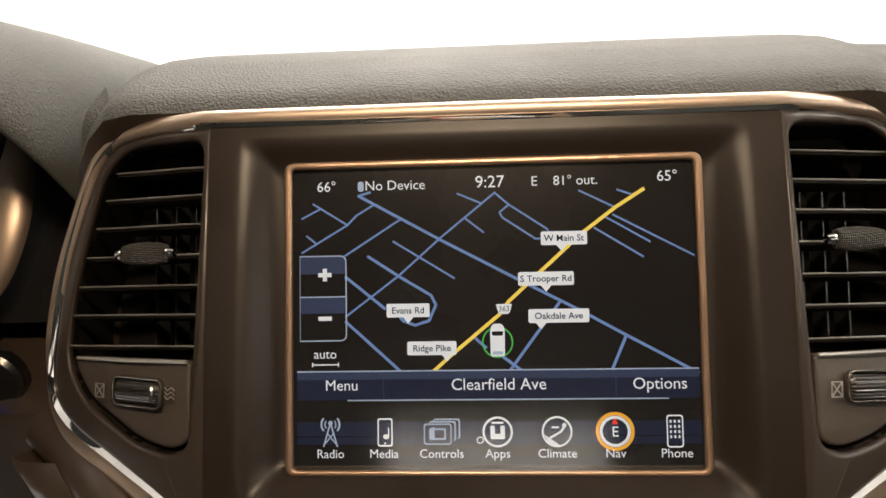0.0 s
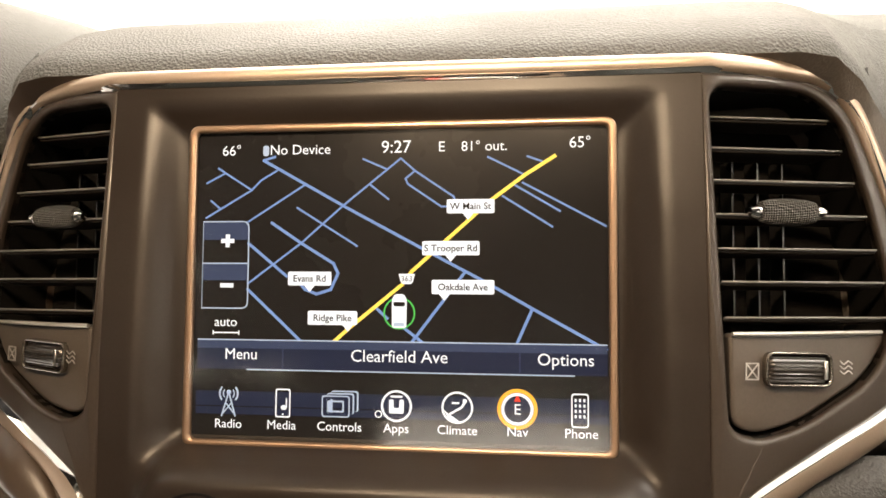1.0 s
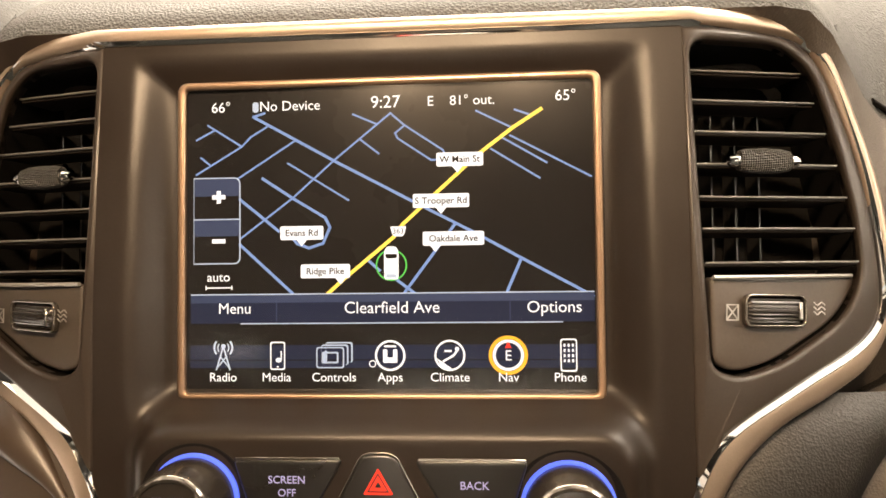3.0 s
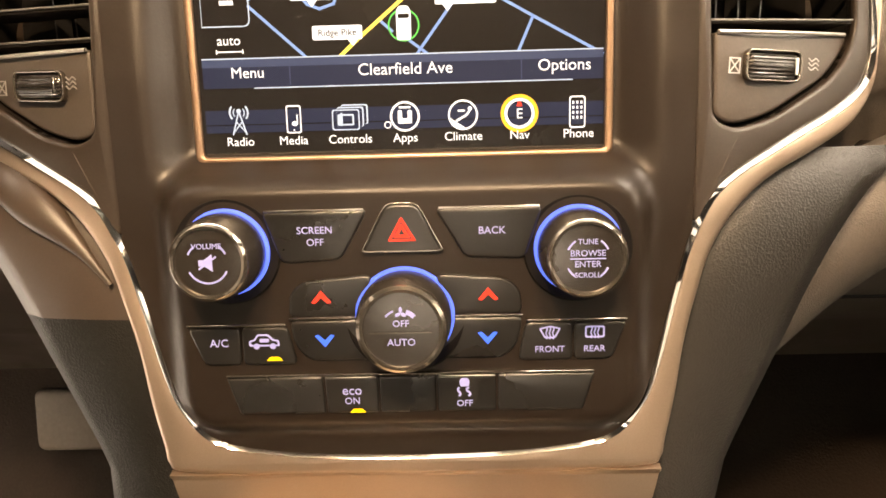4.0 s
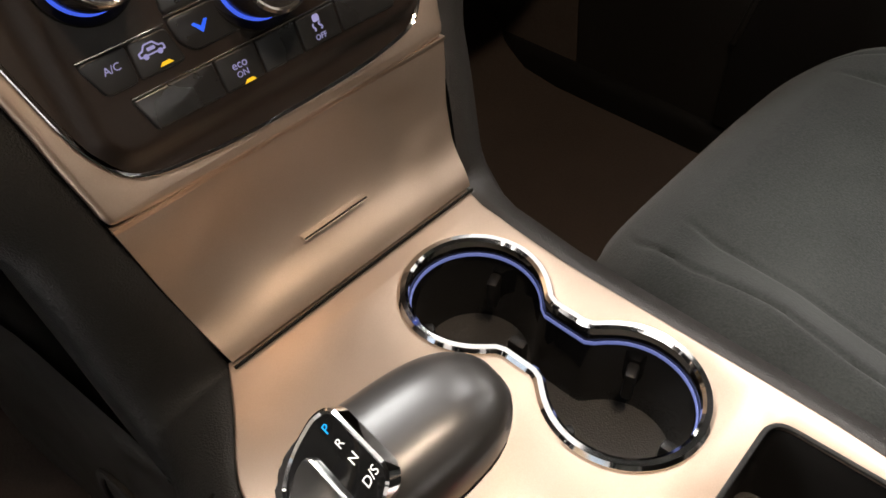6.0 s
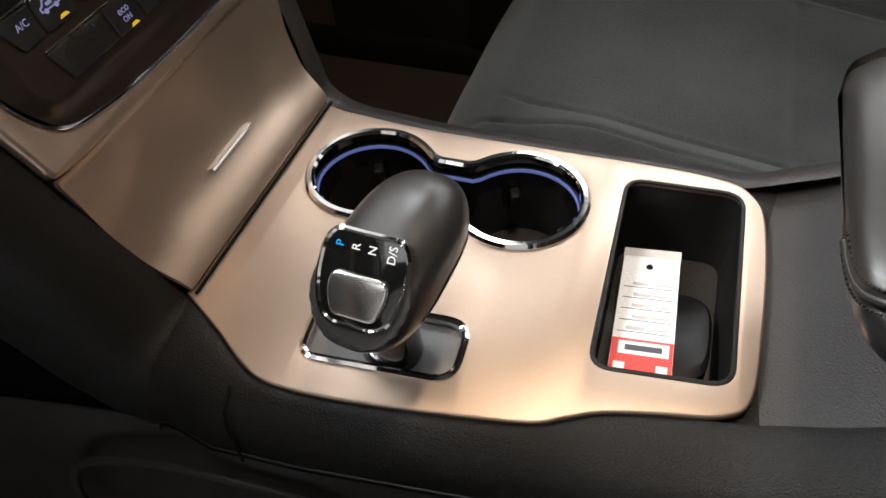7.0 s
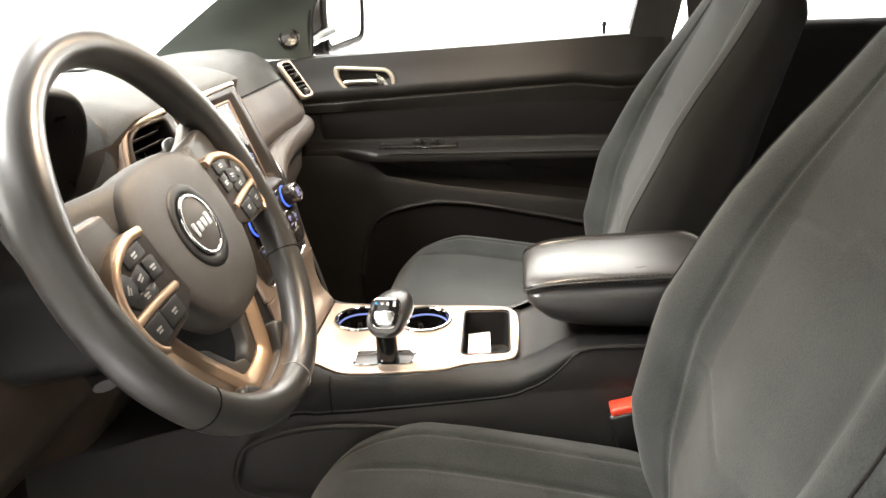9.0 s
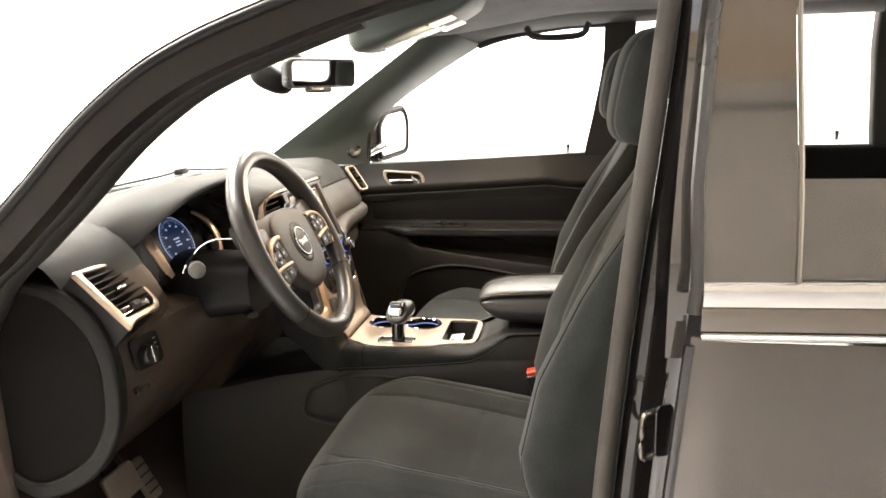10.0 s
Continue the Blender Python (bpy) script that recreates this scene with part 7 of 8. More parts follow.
def passenger_door():
    dr = thing("passenger_door", "dark passenger door trim with bronze-framed handle and armrest", "car door", (0.76, -0.3, 0.5))
    stations = list(np.linspace(0.24, -0.76, 60))
    rings = []
    for y in stations:
        zb = lerp_table(BELT[::-1], y)
        k = sstep(0.02, -0.10, y)
        za = 0.937
        low = lerp_table([(-0.76, 0.785), (-0.59, 0.803), (-0.25, 0.845), (-0.10, 0.872), (-0.05, 0.915), (0.02, 0.93), (0.25, 0.93)], y)
        arm = 0.055 * k
        zr = lerp_table([(-0.76, zb - 0.098), (-0.66, zb - 0.098), (-0.56, zb - 0.082), (0.25, zb - 0.092)], y)
        rings.append([(0.800, y, zb - 0.004), (0.775, y, zb), (0.752, y, zb - 0.004), (0.744, y, zb - 0.030), (0.738, y, zr + 0.024), (0.729, y, zr + 0.010), (0.727, y, zr), (0.731, y, zr - 0.012), (0.738, y, zr - 0.018),
                      (0.741, y, zr - 0.021), (0.737, y, zr - 0.026), (0.742, y, zr - 0.045), (0.752, y, 1.02), (0.756, y, 0.965), (0.752, y, za + 0.008), (0.738 - arm * 0.4, y, za + 0.002), (0.728 - arm, y, za), (0.720 - arm, y, za - 0.005),
                      (0.718 - arm, y, za - 0.014), (0.722 - arm, y, za - 0.024), (0.740, y, (za + low) / 2), (0.757, y, low + 0.012), (0.745, y, low), (0.722, y, low - 0.008), (0.716, y, low - 0.022), (0.722, y, low - 0.08), (0.725, y, 0.60), (0.735, y, 0.44), (0.80, y, 0.42)])
    part("trim", loft(rings, False, False), M_DOOR, dr, sharp=45)
    # dark cloth insert above the armrest
    lines("insert", [(0.7535, 0.06, 1.045), (0.7535, -0.3, 1.058), (0.7535, -0.74, 1.072)], [(0.7545, 0.06, 0.955), (0.7545, -0.3, 0.955), (0.7545, -0.74, 0.955)], M_DOORDARK, dr, Vector((-0.004, 0, 0)), label="dark cloth insert", thick=0.003)
    # bright edge of the armrest
    part("armrest_edge", tube([(0.6635, y, 0.9335) for y in np.linspace(-0.12, -0.70, 20)], 0.0022, (0, 0, 1)), M_PLASTIC, dr)
    # outer skin closes the door
    part("outer_skin", grid(lambda a, b: (0.90 + 0.04 * math.sin(math.pi * b), 0.30 - 1.10 * a, 0.40 + 0.74 * b), 6, 8), M_PAINT, dr, "gloss black outer skin")
    # handle
    # local x runs rearwards along the door, y up, z into the cabin
    D = Matrix(((0, 0, -1, 0.738), (-1, 0, 0, -0.062), (0, 1, 0, 1.104), (0, 0, 0, 1)))
    o = rounded([(-0.076, 0.030), (0.058, 0.022), (0.076, -0.004), (0.070, -0.034), (-0.052, -0.030), (-0.076, 0.004)], [0.016, 0.018, 0.016, 0.014, 0.018, 0.018], 6)
    i_ = rounded([(-0.064, 0.021), (0.053, 0.013), (0.064, -0.006), (0.061, -0.024), (-0.046, -0.021), (-0.064, 0.002)], [0.011, 0.013, 0.011, 0.009, 0.012, 0.012], 6)
    hb = part("handle_frame", plate([o, i_], 0.012, 0.004, D @ Matrix.Translation((0, 0, -0.004)), 3), mat_pale, dr, "pale bronze handle frame")
    # flat black plate stands for the shade in the handle recess
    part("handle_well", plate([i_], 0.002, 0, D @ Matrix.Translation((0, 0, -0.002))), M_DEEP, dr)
    lever = [D @ Vector((x, -0.012 + 0.004 * math.sin((x + 0.06) * 26), 0.006 + 0.006 * math.sin((x + 0.06) * 26))) for x in np.linspace(-0.050, 0.030, 12)]
    part("lever", sweep(lever, ring_section(0.0075, 0.0050, 12), D.to_3x3() @ Vector((0, 0, 1)), False), M_CHROME, hb, "chrome pull lever")
    part("lock_button", plate([rounded([(0.026, 0.012), (0.050, -0.004), (0.058, -0.020), (0.030, -0.020)], 0.005, 4)], 0.010, 0.003, D @ Matrix.Translation((0, 0, -0.001))), M_CHROME, hb)
    # window switches on the armrest front
    sw = part("switch_panel", box(0.690, 0.735, -0.28, -0.09, 0.938, 0.946, 0.003, 2), M_BLACK, dr)
    for y in (-0.185, -0.222):
        part("switch", box(0.700, 0.722, y - 0.012, y + 0.012, 0.945, 0.955, 0.003, 2), M_PLASTIC, sw)
        part("mark", box(0.7065, 0.7105, y - 0.004, y + 0.004, 0.955, 0.9556), M_EDGE, sw)
    # lock pin
    part("lock_pin", lathe([(0.0045, 0), (0.0045, 0.016), (0.0065, 0.020), (0.005, 0.028), (0.0, 0.029)], 14, Matrix.Translation((0.775, -0.627, 1.184))), M_BLACK, dr)
    # lower map pocket opening
    lip = spline([(0.714, -0.02, 0.60), (0.713, -0.06, 0.74), (0.712, -0.16, 0.788), (0.712, -0.30, 0.795), (0.713, -0.60, 0.740)], 6)
    part("pocket_lip", tube(lip, 0.006, (1, 0, 0)), M_DOOR, dr)
    rings = [[(x + 0.001, y, z - 0.002), (x + 0.0085, y, z - 0.10), (x + 0.008, y, 0.46)] for x, y, z in lip]
    # black sheet over the trim paints the shade of the open pocket
    part("pocket_shade", loft([[(0.7155, y, z - 0.004 - (z - 0.47) * j / 4) for j in range(5)] for x, y, z in lip], False, False), M_DEEP, dr)
    return dr


mat_pale = mat("pale_bronze", (0.55, 0.50, 0.42), 0.32, metal=0.6, var=0.05)
passenger_door()


def glass_sheet(name, corners, label, material, nu=10, nv=8, bow=Vector((0, 0, 0))):
    a, b, c, d = (Vector(p) for p in corners)

    def fn(s, t):
        p = a.lerp(b, s).lerp(d.lerp(c, s), t)
        return p + bow * (1 - (2 * s - 1) ** 2)

    ob = part(name, grid(fn, nu, nv), material)
    ob.visible_shadow = False
    return tagged(ob, label, "glass", kind="structure")


glass_sheet("windscreen", [(-0.72, 0.47, 1.125), (0.72, 0.47, 1.125), (0.60, -0.16, 1.575), (-0.60, -0.16, 1.575)], "clear raked windscreen glass", M_PANE, 12, 8, Vector((0, 0.20, 0.02)))
glass_sheet("window_1", [(0.80, 0.18, 1.15), (0.80, -0.72, 1.18), (0.74, -0.76, 1.60), (0.745, -0.42, 1.575)], "clear passenger side window glass", M_PANE)
glass_sheet("window_2", [(0.80, -0.86, 1.19), (0.80, -1.55, 1.21), (0.785, -1.53, 1.325), (0.785, -0.87, 1.305)], "half-lowered tinted rear side window", M_TINT)


def shell():
    sh = thing("body_shell", "black car body frame with dark pillar trims and roof", "car body", (0, -0.8, 0.4))
    # passenger A-pillar trim
    inner = [(0.665, 0.43, 1.172), (0.663, 0.373, 1.214), (0.655, 0.117, 1.384), (0.64, -0.114, 1.539), (0.625, -0.20, 1.595)]
    outer = [(0.772, 0.075, 1.150), (0.773, 0.060, 1.270), (0.768, -0.012, 1.348), (0.755, -0.18, 1.458), (0.742, -0.34, 1.548)]
    lines("a_pillar_trim", inner, outer, M_PILLAR, sh, Vector((-0.022, -0.010, 0.0)), 12, "dark grey-green pillar trim")
    lines("a_pillar_frame", [(0.800, 0.10, 1.15), (0.80, 0.072, 1.275), (0.79, -0.005, 1.357), (0.775, -0.18, 1.468), (0.76, -0.34, 1.555)], outer, M_RUBBER, sh, Vector((0, 0, 0.004)), 4)
    # sail panel with tweeter
    part("sail_panel", plate([rounded([(0.24, 1.16), (0.075, 1.158), (0.072, 1.20), (0.062, 1.270), (0.10, 1.30), (0.28, 1.21)], 0.01, 4)], 0.012, 0.004, Matrix(((0, 0, -1, 0.775), (1, 0, 0, 0), (0, 1, 0, 0), (0, 0, 0, 1)))), M_PLASTIC, sh)
    part("tweeter", lathe([(0.026, 0.0), (0.026, 0.008), (0.021, 0.012), (0.018, 0.008), (0.0, 0.010)], 28, Matrix.Translation((0.745, 0.118, 1.200)) @ Matrix.Rotation(radians(-70), 4, "Y") @ Matrix.Rotation(radians(20), 4, "X")), M_BLACK, sh, "round black tweeter")
    # window top rail and B-pillar of the passenger side
    rail = [(0.742, -0.33, 1.545), (0.735, -0.43, 1.572), (0.730, -0.615, 1.596), (0.728, -0.74, 1.598)]
    part("window_rail", sweep(spline(rail, 6), ring_section(0.014, 0.016, 10), (0, 0, 1), False), M_RUBBER, sh)
    roof_edge = [(0.62, -0.20, 1.600), (0.61, -0.43, 1.622), (0.60, -0.8, 1.636), (0.60, -1.5, 1.630)]
    lines("roof_rail_trim", [(0.742, -0.30, 1.540), (0.733, -0.43, 1.575), (0.728, -0.8, 1.600), (0.73, -1.55, 1.60)], roof_edge, M_HEADLINER, sh, Vector((-0.012, 0, -0.006)), 8)
    bp = [(0.735, -0.792, 1.600), (0.745, -0.785, 1.45), (0.765, -0.748, 1.25), (0.770, -0.725, 1.10), (0.765, -0.715, 0.80)]
    part("b_pillar_trim", sweep(spline(bp, 6), [(0.052, 0.02), (0.05, -0.014), (0.02, -0.022), (-0.03, -0.020), (-0.045, -0.010), (-0.045, 0.02)], (-1, 0, 0), False), M_HEADLINER, sh)
    part("window_seal", tube(spline([(0.765, -0.760, 1.585), (0.77, -0.752, 1.50), (0.775, -0.722, 1.33), (0.785, -0.692, 1.19)], 6), 0.010, (1, 0, 0)), M_BLACK, sh)
    part("belt_height_adjuster", box(-0.006, 0.006, -0.010, 0.010, -0.018, 0.018, 0.003, 2, Matrix.Translation((0.735, -0.795, 1.345)) @ Matrix.Rotation(radians(15), 4, "X")), M_GREYPLATE, sh, "grey plastic belt guide")
    belt = spline([(0.738, -0.80, 1.36), (0.725, -0.83, 1.20), (0.715, -0.84, 0.95), (0.715, -0.84, 0.60)], 6)
    part("seat_belt", sweep(belt, [(0.023, 0.0007), (-0.023, 0.0007), (-0.023, -0.0007), (0.023, -0.0007)], (-1, 0, 0), False), M_RUBBER, sh, "black seat belt webbing")
    # rear of the passenger side: door trim below the window, pillar and roof edge
    part("rear_side_trim", box(0.74, 0.80, -2.2, -0.86, 0.40, 1.20, 0.02, 3), M_DOORDARK, sh)
    part("rear_lock_pin", lathe([(0.0045, 0), (0.0045, 0.016), (0.0065, 0.020), (0.005, 0.028), (0.0, 0.029)], 12, Matrix.Translation((0.76, -1.46, 1.215))), M_BLACK, sh)
    part("c_pillar_trim", plate([rounded([(-1.56, 1.19), (-2.2, 1.19), (-2.2, 1.66), (-1.545, 1.66), (-1.54, 1.50)], 0.02, 3)], 0.05, 0.01, Matrix(((0, 0, -1, 0.79), (1, 0, 0, 0), (0, 1, 0, 0), (0, 0, 0, 1)))), M_HEADLINER, sh)
    # headliner and roof
    def lin(a, b):
        x, y = -0.62 + 1.24 * a, -0.17 - 2.05 * b
        return (x, y, 1.585 + 0.052 * sstep(0, 0.25, b) - 0.016 * (2 * a - 1) ** 2 + 0.012 * (1 - (2 * a - 1) ** 2))
    part("headliner", grid(lin, 16, 30), M_HEADLINER, sh, "dark cloth headliner")
    def roof(a, b):
        x, y = -0.70 + 1.40 * a, -0.14 - 2.15 * b
        return (x, y, 1.640 + 0.055 * sstep(0, 0.3, b) - 0.05 * (2 * a - 1) ** 2)
    part("roof_skin", grid(roof, 14, 24), M_PAINT, sh, "gloss black roof")
    part("tailgate_frame", plate([rect(0, 0, 1.5, 0.55), rect(0, -0.02, 1.20, 0.36, 0.05)], 0.04, 0.0, Matrix(((1, 0, 0, 0), (0, 0, -1, -2.2), (0, 1, 0, 1.42), (0, 0, 0, 1)))), M_HEADLINER, sh)
    # windscreen header and cowl seal with a cable along the glass
    hdr = [(-0.60, -0.175, 1.590), (-0.3, -0.145, 1.606), (0, -0.135, 1.610), (0.3, -0.145, 1.606), (0.60, -0.175, 1.590)]
    part("header_trim", sweep(spline(hdr, 6), [(0.04, 0.012), (0.04, -0.012), (-0.04, -0.016), (-0.05, 0.0), (-0.04, 0.014)], (0, 0, 1), False), M_HEADLINER, sh)
    cw = [(-0.70, 0.50, 1.128), (-0.35, 0.62, 1.140), (0, 0.665, 1.145), (0.35, 0.62, 1.140), (0.70, 0.50, 1.128)]
    part("cowl_seal", tube(spline(cw, 8), 0.010, (0, 0, 1)), M_BLACK, sh)
    # driver's door opening: pillar body, two rubber ridges and the inner trim
    low = [(-0.80, 0.30, 0.45), (-0.80, 0.345, 0.70), (-0.80, 0.315, 0.95), (-0.80, 0.225, 1.110), (-0.80, 0.145, 1.180), (-0.80, 0.048, 1.264), (-0.80, -0.035, 1.338), (-0.797, -0.122, 1.400), (-0.793, -0.203, 1.440), (-0.788, -0.300, 1.474), (-0.780, -0.400, 1.506), (-0.768, -0.52, 1.535), (-0.757, -0.70, 1.566), (-0.757, -0.80, 1.575)]

    def off(path, dx, dn):
        out = []
        for i, p in enumerate(path):
            a, b = Vector(path[max(i - 1, 0)]), Vector(path[min(i + 1, len(path) - 1)])
            t = (b - a).normalized()
            n = t.cross(Vector((1, 0, 0))).normalized()
            if n.z < -0.2 or (abs(n.z) <= 0.2 and n.y < 0):
                n = -n
            out.append(tuple(Vector(p) + n * dn + Vector((dx, 0, 0))))
        return out

    lp = spline(low, 6)
    part("door_seal", sweep(off(lp, -0.01, 0.012), ring_section(0.014, 0.016, 12), (1, 0, 0), False), M_RUBBER, sh, "ribbed rubber door seal")
    part("door_seal", sweep(off(lp, -0.045, 0.028), ring_section(0.010, 0.013, 12), (1, 0, 0), False), M_RUBBER, sh)
    part("a_pillar_body", sweep(off(lp, -0.03, 0.033), [(0.027, -0.03), (0.027, 0.016), (0.018, 0.026), (0.0, 0.033), (-0.022, 0.028), (-0.030, 0.0), (-0.027, -0.03)], (1, 0, 0), False), M_FRAME, sh, "black pillar body")
    part("drip_channel", sweep(off(lp, -0.06, 0.050), ring_section(0.007, 0.006, 10), (1, 0, 0), False), M_PLASTIC, sh)
    part("a_pillar_inner", sweep(off(lp[12:60], 0.04, 0.026), ring_section(0.028, 0.030, 12), (1, 0, 0), False), M_RUBBER, sh)
    # B-pillar of the driver's side
    bt = [(-0.745, -0.775, 1.620), (-0.77, -0.762, 1.50), (-0.795, -0.745, 1.36), (-0.812, -0.725, 1.20), (-0.818, -0.705, 1.00), (-0.815, -0.690, 0.80), (-0.80, -0.68, 0.45)]
    bt = [(x, y - 0.018, z) for x, y, z in spline(bt, 6)]
    part("b_pillar_seal", sweep([(x - 0.010, y + 0.002, z) for x, y, z in bt], ring_section(0.013, 0.015, 14), (-1, 0, 0), False), M_SEAL, sh, "grey rubber door seal")
    part("b_pillar_seal", sweep([(x + 0.028, y - 0.012, z) for x, y, z in bt], ring_section(0.020, 0.018, 14), (-1, 0, 0), False), M_PILLAR, sh)
    part("b_pillar_body", sweep([(x - 0.030, y - 0.062, z) for x, y, z in bt], [(0.052, 0.05), (0.052, 0.012), (0.046, -0.004), (0.036, -0.012), (0.026, -0.008), (0.018, 0.006), (0.008, 0.020), (-0.004, 0.024), (-0.018, 0.020), (-0.030, 0.010), (-0.040, 0.010), (-0.048, 0.022), (-0.05, 0.05)], (1, 0, 0), False), M_PAINT, sh, "gloss black pillar body")
    face = [(-0.858, -0.806, 1.62), (-0.875, -0.803, 1.50), (-0.888, -0.797, 1.40), (-0.897, -0.790, 1.28), (-0.900, -0.787, 1.18), (-0.898, -0.786, 1.10)]
    part("pillar_face", sweep(spline(face, 5), [(0.0, -0.012), (0.0015, -0.009), (0.002, 0.0), (0.0015, 0.008), (0.0, 0.010), (-0.006, 0.010), (-0.006, -0.012)], (0, 1, 0), False), M_COVER_FILM, sh, "gloss black pillar face")
    # striker
    s = part("striker_plate", plate([rect(0, 0, 0.026, 0.070, 0.010)], 0.004, 0.002, Matrix.Translation((-0.878, -0.780, 0.995)) @ Matrix.Rotation(radians(-60), 4, "Z") @ Matrix.Rotation(radians(90), 4, "X")), M_GLOSS, sh)
    loop_ = [(-0.880, -0.772, 1.022), (-0.900, -0.755, 1.022), (-0.904, -0.752, 0.99), (-0.900, -0.755, 0.965), (-0.880, -0.772, 0.965)]
    part("striker_loop", tube(spline(loop_, 4), 0.0035, (0, 0, 1)), M_SMOKE, s, "steel striker loop")
    return sh


shell()


def rear_door():
    rd = thing("rear_door", "gloss black rear car door with chrome belt trim", "car door", (-0.94, -1.2, 0.45))
    T = lambda z: -0.95 + 0.05 * sstep(1.15, 1.6, z) + (-0.012) * math.sin(math.pi * min(max((z - 0.4) / 0.8, 0), 1))

    def front(z):
        return lerp_table([(0.4, -0.755), (0.70, -0.765), (0.95, -0.782), (1.12, -0.797), (1.20, -0.806), (1.31, -0.803), (1.50, -0.816), (1.70, -0.845)], z)

    # lower skin
    def skin(a, b):
        z = 0.45 + 0.690 * b
        return (T(z) + 0.012 * (1 - sstep(0.0, 0.03, a)), front(z) - 1.05 * a, z)
    part("skin", solid(grid(skin, 60, 24), 0.012), M_METALLIC, rd, "dark metallic door skin")
    # belt: thin chrome, grey strip, wide chrome
    for z0, z1, out, m, lab in ((1.141, 1.1485, 0.006, M_CHROME, "thin chrome line"), (1.1490, 1.1780, 0.001, M_SMOKE, "smoky belt strip"), (1.1785, 1.2055, 0.009, M_CHROME, "wide chrome belt trim")):
        rings = []
        for a in np.linspace(0, 1, 20):
            y0 = -0.807 - 1.04 * a
            zz = 0.020 * a
            x = T((z0 + z1) / 2) - out
            rings.append([(x + 0.012, y0, z0 + zz), (x + 0.002, y0, z0 + zz), (x, y0, z0 + 0.0015 + zz), (x - 0.001, y0, (z0 + z1) / 2 + zz), (x, y0, z1 - 0.0015 + zz), (x + 0.002, y0, z1 + zz), (x + 0.012, y0, z1 + zz)])
        part("belt_trim", loft(rings), m, rd, lab)
    # pillar applique beside the window
    def app(a, b):
        z = 1.206 + 0.492 * b
        y0 = front(z)
        y1 = lerp_table([(1.19, -0.899), (1.31, -0.898), (1.50, -0.890), (1.70, -0.885)], z)
        return (T(z) - 0.004, y0 + (y1 - y0) * a, z)
    part("pillar_cover", solid(grid(app, 8, 20), 0.010), M_COVER_FILM, rd, "gloss black pillar cover")
    edge = [(T(z) - 0.006, lerp_table([(1.19, -0.902), (1.31, -0.901), (1.50, -0.893), (1.70, -0.888)], z), z) for z in np.linspace(1.198, 1.69, 16)]
    part("window_channel", tube(edge, 0.0030, (1, 0, 0)), M_SMOKE, rd)
    part("front_seal", tube([(T(z) - 0.001, front(z) + 0.004, z) for z in np.linspace(1.17, 1.69, 16)], 0.0075, (1, 0, 0)), M_BLACK, rd)
    part("front_edge", tube([(T(z) + 0.012, front(z) + 0.001, z) for z in np.linspace(0.46, 1.13, 16)], 0.006, (1, 0, 0)), M_PAINT, rd)
    # half-lowered glass
    gl = part("glass", grid(lambda a, b: (T(1.206 + 0.108 * b) + 0.004, -0.897 - 0.9 * a, 1.206 + 0.108 * b), 6, 3), M_COVER_FILM, rd, "half-lowered reflecting glass")
    gl.visible_shadow = False
    part("top_frame", sweep([(T(1.69) + 0.0, -0.85 - 0.95 * a, 1.665) for a in np.linspace(0, 1, 10)], ring_section(0.03, 0.03, 10), (0, 0, 1), False), M_GLOSS, rd)
    part("rear_frame", box(-0.94, -0.86, -1.86, -1.80, 1.19, 1.68, 0.01, 2), M_GLOSS, rd)


rear_door()


def door_mirror():
    mr = thing("door_mirror", "black door mirror housing with bright mirror glass", "door mirror", (0.98, 0.05, 1.15))
    loop = rounded([(-0.10, -0.094), (0.115, -0.080), (0.130, 0.035), (0.100, 0.092), (-0.055, 0.080), (-0.105, 0.03)], [0.02, 0.03, 0.04, 0.03, 0.04, 0.03], 6)
    F = Matrix.Translation((1.005, 0.045, 1.245)) @ Matrix.Rotation(radians(-14), 4, "Z") @ Matrix.Rotation(radians(90), 4, "X")
    rings = []
    for k, z in ((1.0, 0.0), (1.12, -0.004), (1.14, -0.03), (1.0, -0.07), (0.75, -0.10), (0.4, -0.115)):
        rings.append([F @ Vector((x * k, y * k, z)) for x, y in loop])
    part("housing", loft(rings), M_FRAME, mr)
    part("mirror", plate([[(x * 0.86, y * 0.86) for x, y in loop]], 0.002, 0.0, F @ Matrix.Translation((0, 0, 0.001))), M_MIRROR, mr, "bright mirror glass")
    part("lip", sweep([F @ Vector((x, y, 0.002)) for x, y in loop], ring_section(0.006, 0.006, 8), F.to_3x3() @ Vector((0, 0, 1)), True), M_FRAME, mr)
    part("foot", sweep(spline([(0.80, 0.12, 1.185), (0.86, 0.11, 1.19), (0.93, 0.09, 1.20)], 5), ring_section(0.05, 0.022, 14), (0, 0, 1), False), M_GLOSS, mr)


door_mirror()


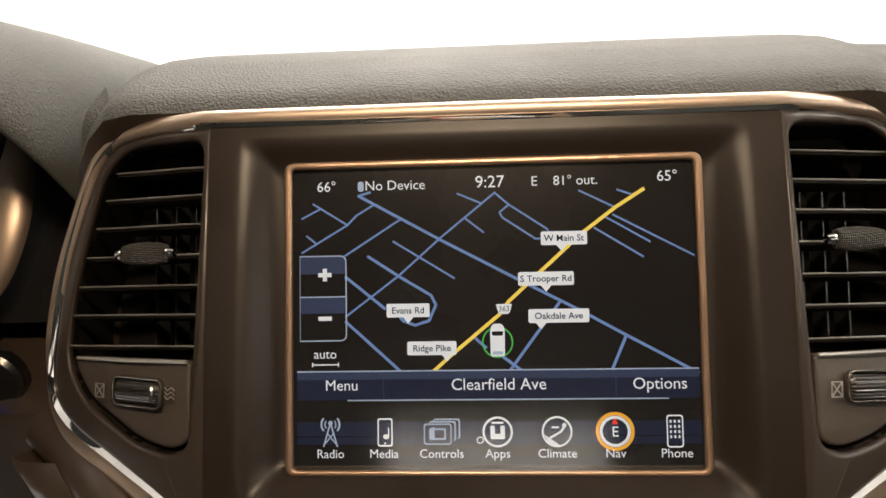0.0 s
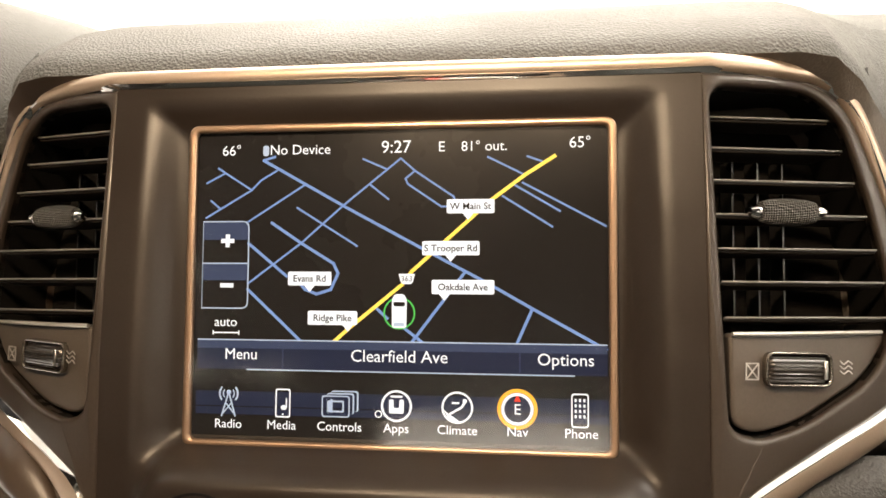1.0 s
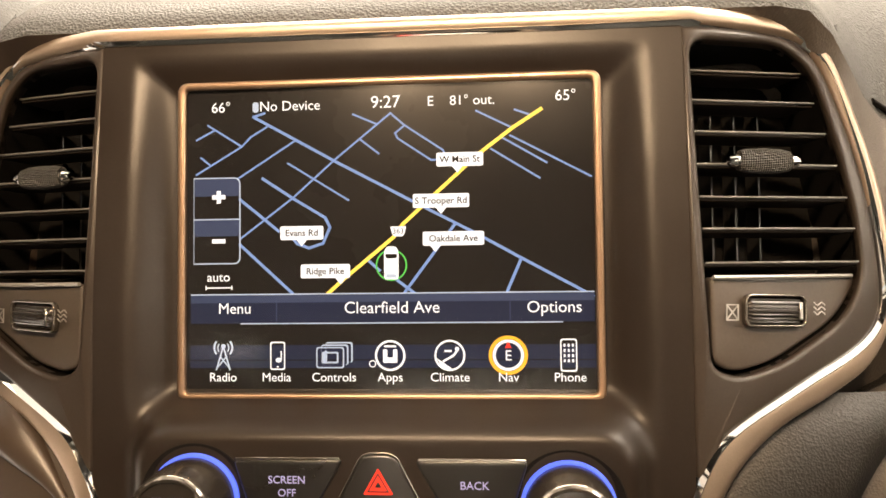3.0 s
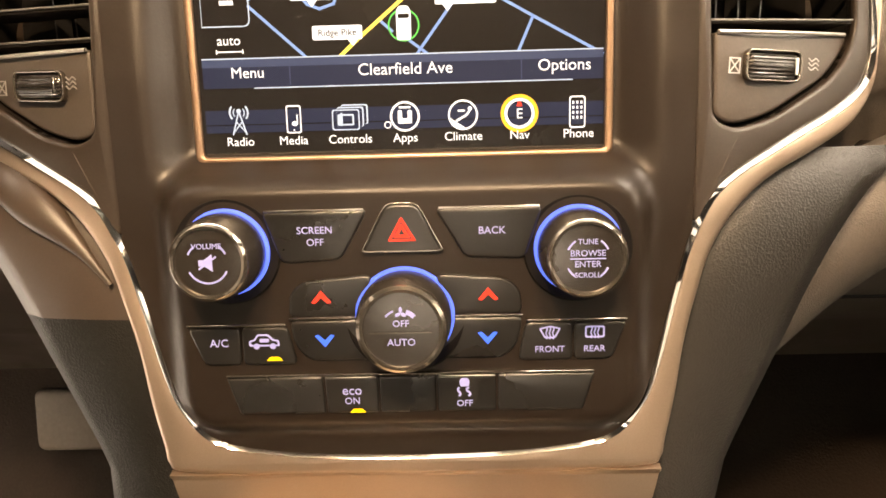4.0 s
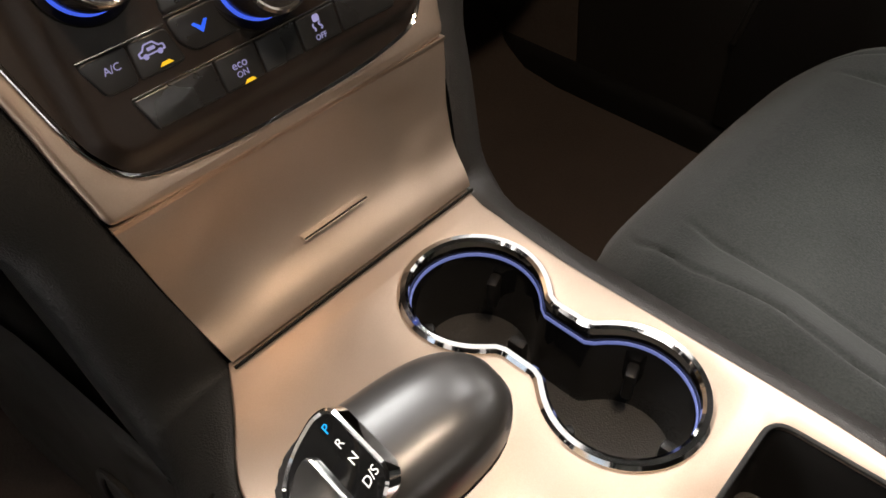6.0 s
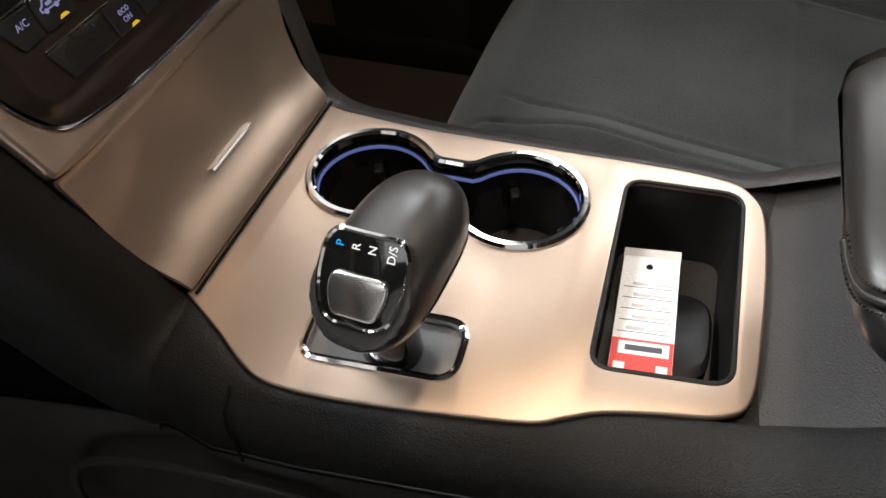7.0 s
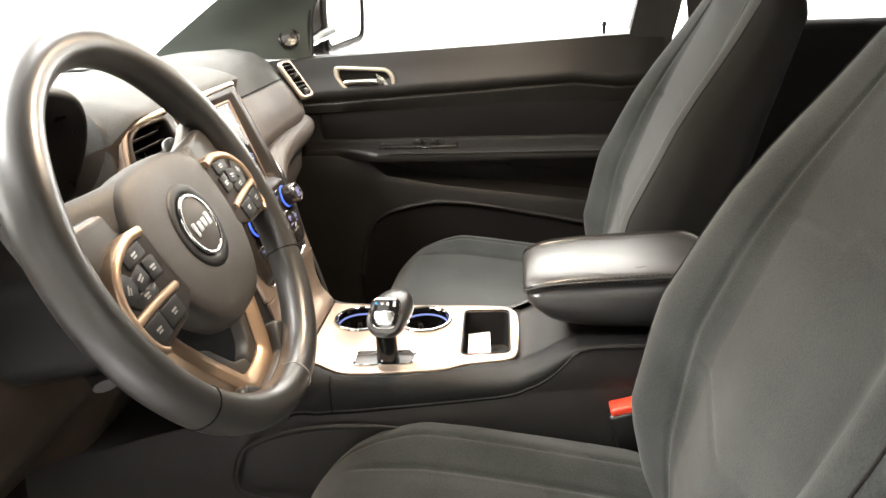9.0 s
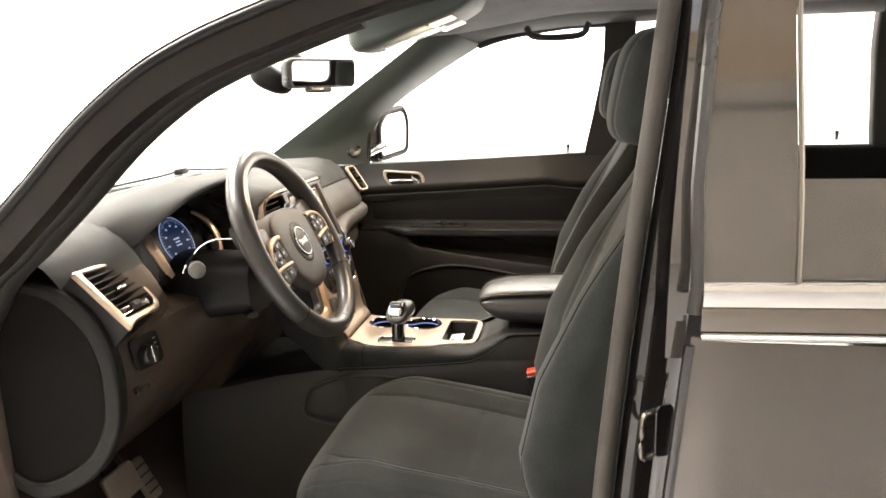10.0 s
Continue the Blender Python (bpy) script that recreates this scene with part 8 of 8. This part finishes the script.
def rear_view_mirror():
    rm = thing("rear_view_mirror", "black rear-view mirror with sensor housing at the windscreen", "rear-view mirror", (0, -0.04, 1.45))
    F = Matrix.Translation((0.006, -0.045, 1.455)) @ Matrix.Rotation(radians(-28), 4, "Z") @ Matrix.Rotation(radians(90 + 4), 4, "X")
    loop = rounded([(-0.102, -0.034), (0.114, -0.034), (0.116, 0.036), (-0.104, 0.036)], 0.016, 6)
    rings = [[F @ Vector((x * k, y * k, z)) for x, y in loop] for k, z in ((0.97, 0.004), (1.0, 0.0), (1.02, -0.012), (0.96, -0.030), (0.75, -0.040))]
    part("housing", loft(rings), M_BLACK, rm)
    part("mirror", plate([[(x * 0.92, y * 0.82) for x, y in loop]], 0.0015, 0.0, F @ Matrix.Translation((0, 0, 0.0035))), M_MIRROR, rm, "mirror glass")
    part("chin", box(-0.035, 0.035, -0.046, -0.032, -0.025, 0.002, 0.005, 2, F), M_BLACK, rm)
    rings = []
    for f in np.linspace(-1, 1, 14):
        e = max(1 - abs(f) ** 3, 0.0) ** 0.5
        rings.append([(0.0 + x, 0.085 + 0.050 * f, 1.452 + 0.02 * f + z) for x, z in superellipse(24, 0.050 * max(e, 0.3), 0.036 * max(e, 0.3), 2.8)])
    part("camera_box", loft(rings), M_PLASTIC, rm)
    part("arm", tube([(0.004, -0.01, 1.47), (0.0, 0.02, 1.50)], 0.012, (1, 0, 0)), M_BLACK, rm)


rear_view_mirror()


def overhead_console():
    oc = thing("overhead_console", "dark overhead console with map lamps in the roof", "overhead console", (0, -0.28, 1.58))
    rings = []
    for f in np.linspace(0, 1, 24):
        y = -0.140 - 0.305 * f
        e = (1 - abs(2 * f - 1) ** 5) ** 0.5
        zb = 1.487 + 0.33 * (-0.150 - y) + 0.030 * (1 - e)
        hw = (0.085 + 0.032 * sstep(0.0, 0.5, f)) * (0.75 + 0.25 * e)
        rings.append([(x, y, (zb + 1.64) / 2 + z) for x, z in superellipse(44, hw, (1.64 - zb) / 2, 6)])
    part("housing", loft(rings), M_PILLAR, oc, sharp=50)
    tilt = math.degrees(math.atan(0.33))

    def under(x, y, drop):
        return Matrix.Translation((x, y, 1.487 + 0.33 * (-0.150 - y) - drop)) @ Matrix.Rotation(radians(180 - tilt), 4, "X")

    for sx in (-1, 1):
        part("map_lamp", plate([rect(0, 0, 0.062, 0.056, 0.006)], 0.004, 0.001, under(sx * 0.070, -0.365, -0.002)), G_LAMP, oc, "lit frosted map lamp lens")
    part("trim_frame", plate([rect(0, 0, 0.062, 0.150, 0.014), rect(0, 0, 0.050, 0.136, 0.010)], 0.006, 0.002, under(0, -0.285, -0.002)), M_CHROME, oc, "bright trim frame")
    # glow painted in for the white that the chrome tray reflects
    part("lens", plate([rect(0, 0, 0.051, 0.137, 0.010)], 0.003, 0.0, under(0, -0.285, -0.001)), G_TRAY, oc, "white tray insert, its reflection made as glow")
    part("handle", sweep(spline([(0.615, -0.50, 1.585), (0.60, -0.53, 1.555), (0.60, -0.66, 1.555), (0.615, -0.69, 1.590)], 6), ring_section(0.010, 0.008, 10), (1, 0, 0), False), M_HEADLINER, thing("grab_handle", "dark folding grab handle under the roof rail", "grab handle", (0.61, -0.6, 1.59)))


overhead_console()


def wire():
    w = thing("antenna_cable", "thin black cable lying along the windscreen base", "cable", (0.2, 0.6, 1.15))
    part("cable", tube(spline([(-0.30, 0.60, 1.158), (0.0, 0.60, 1.170), (0.25, 0.56, 1.178), (0.33, 0.55, 1.186), (0.38, 0.54, 1.180), (0.60, 0.47, 1.158)], 8), 0.004, (0, 0, 1)), M_BLACK, w)
    part("clip", box(0.30, 0.36, 0.54, 0.56, 1.172, 1.190, 0.004, 2), M_BLACK, w)


wire()
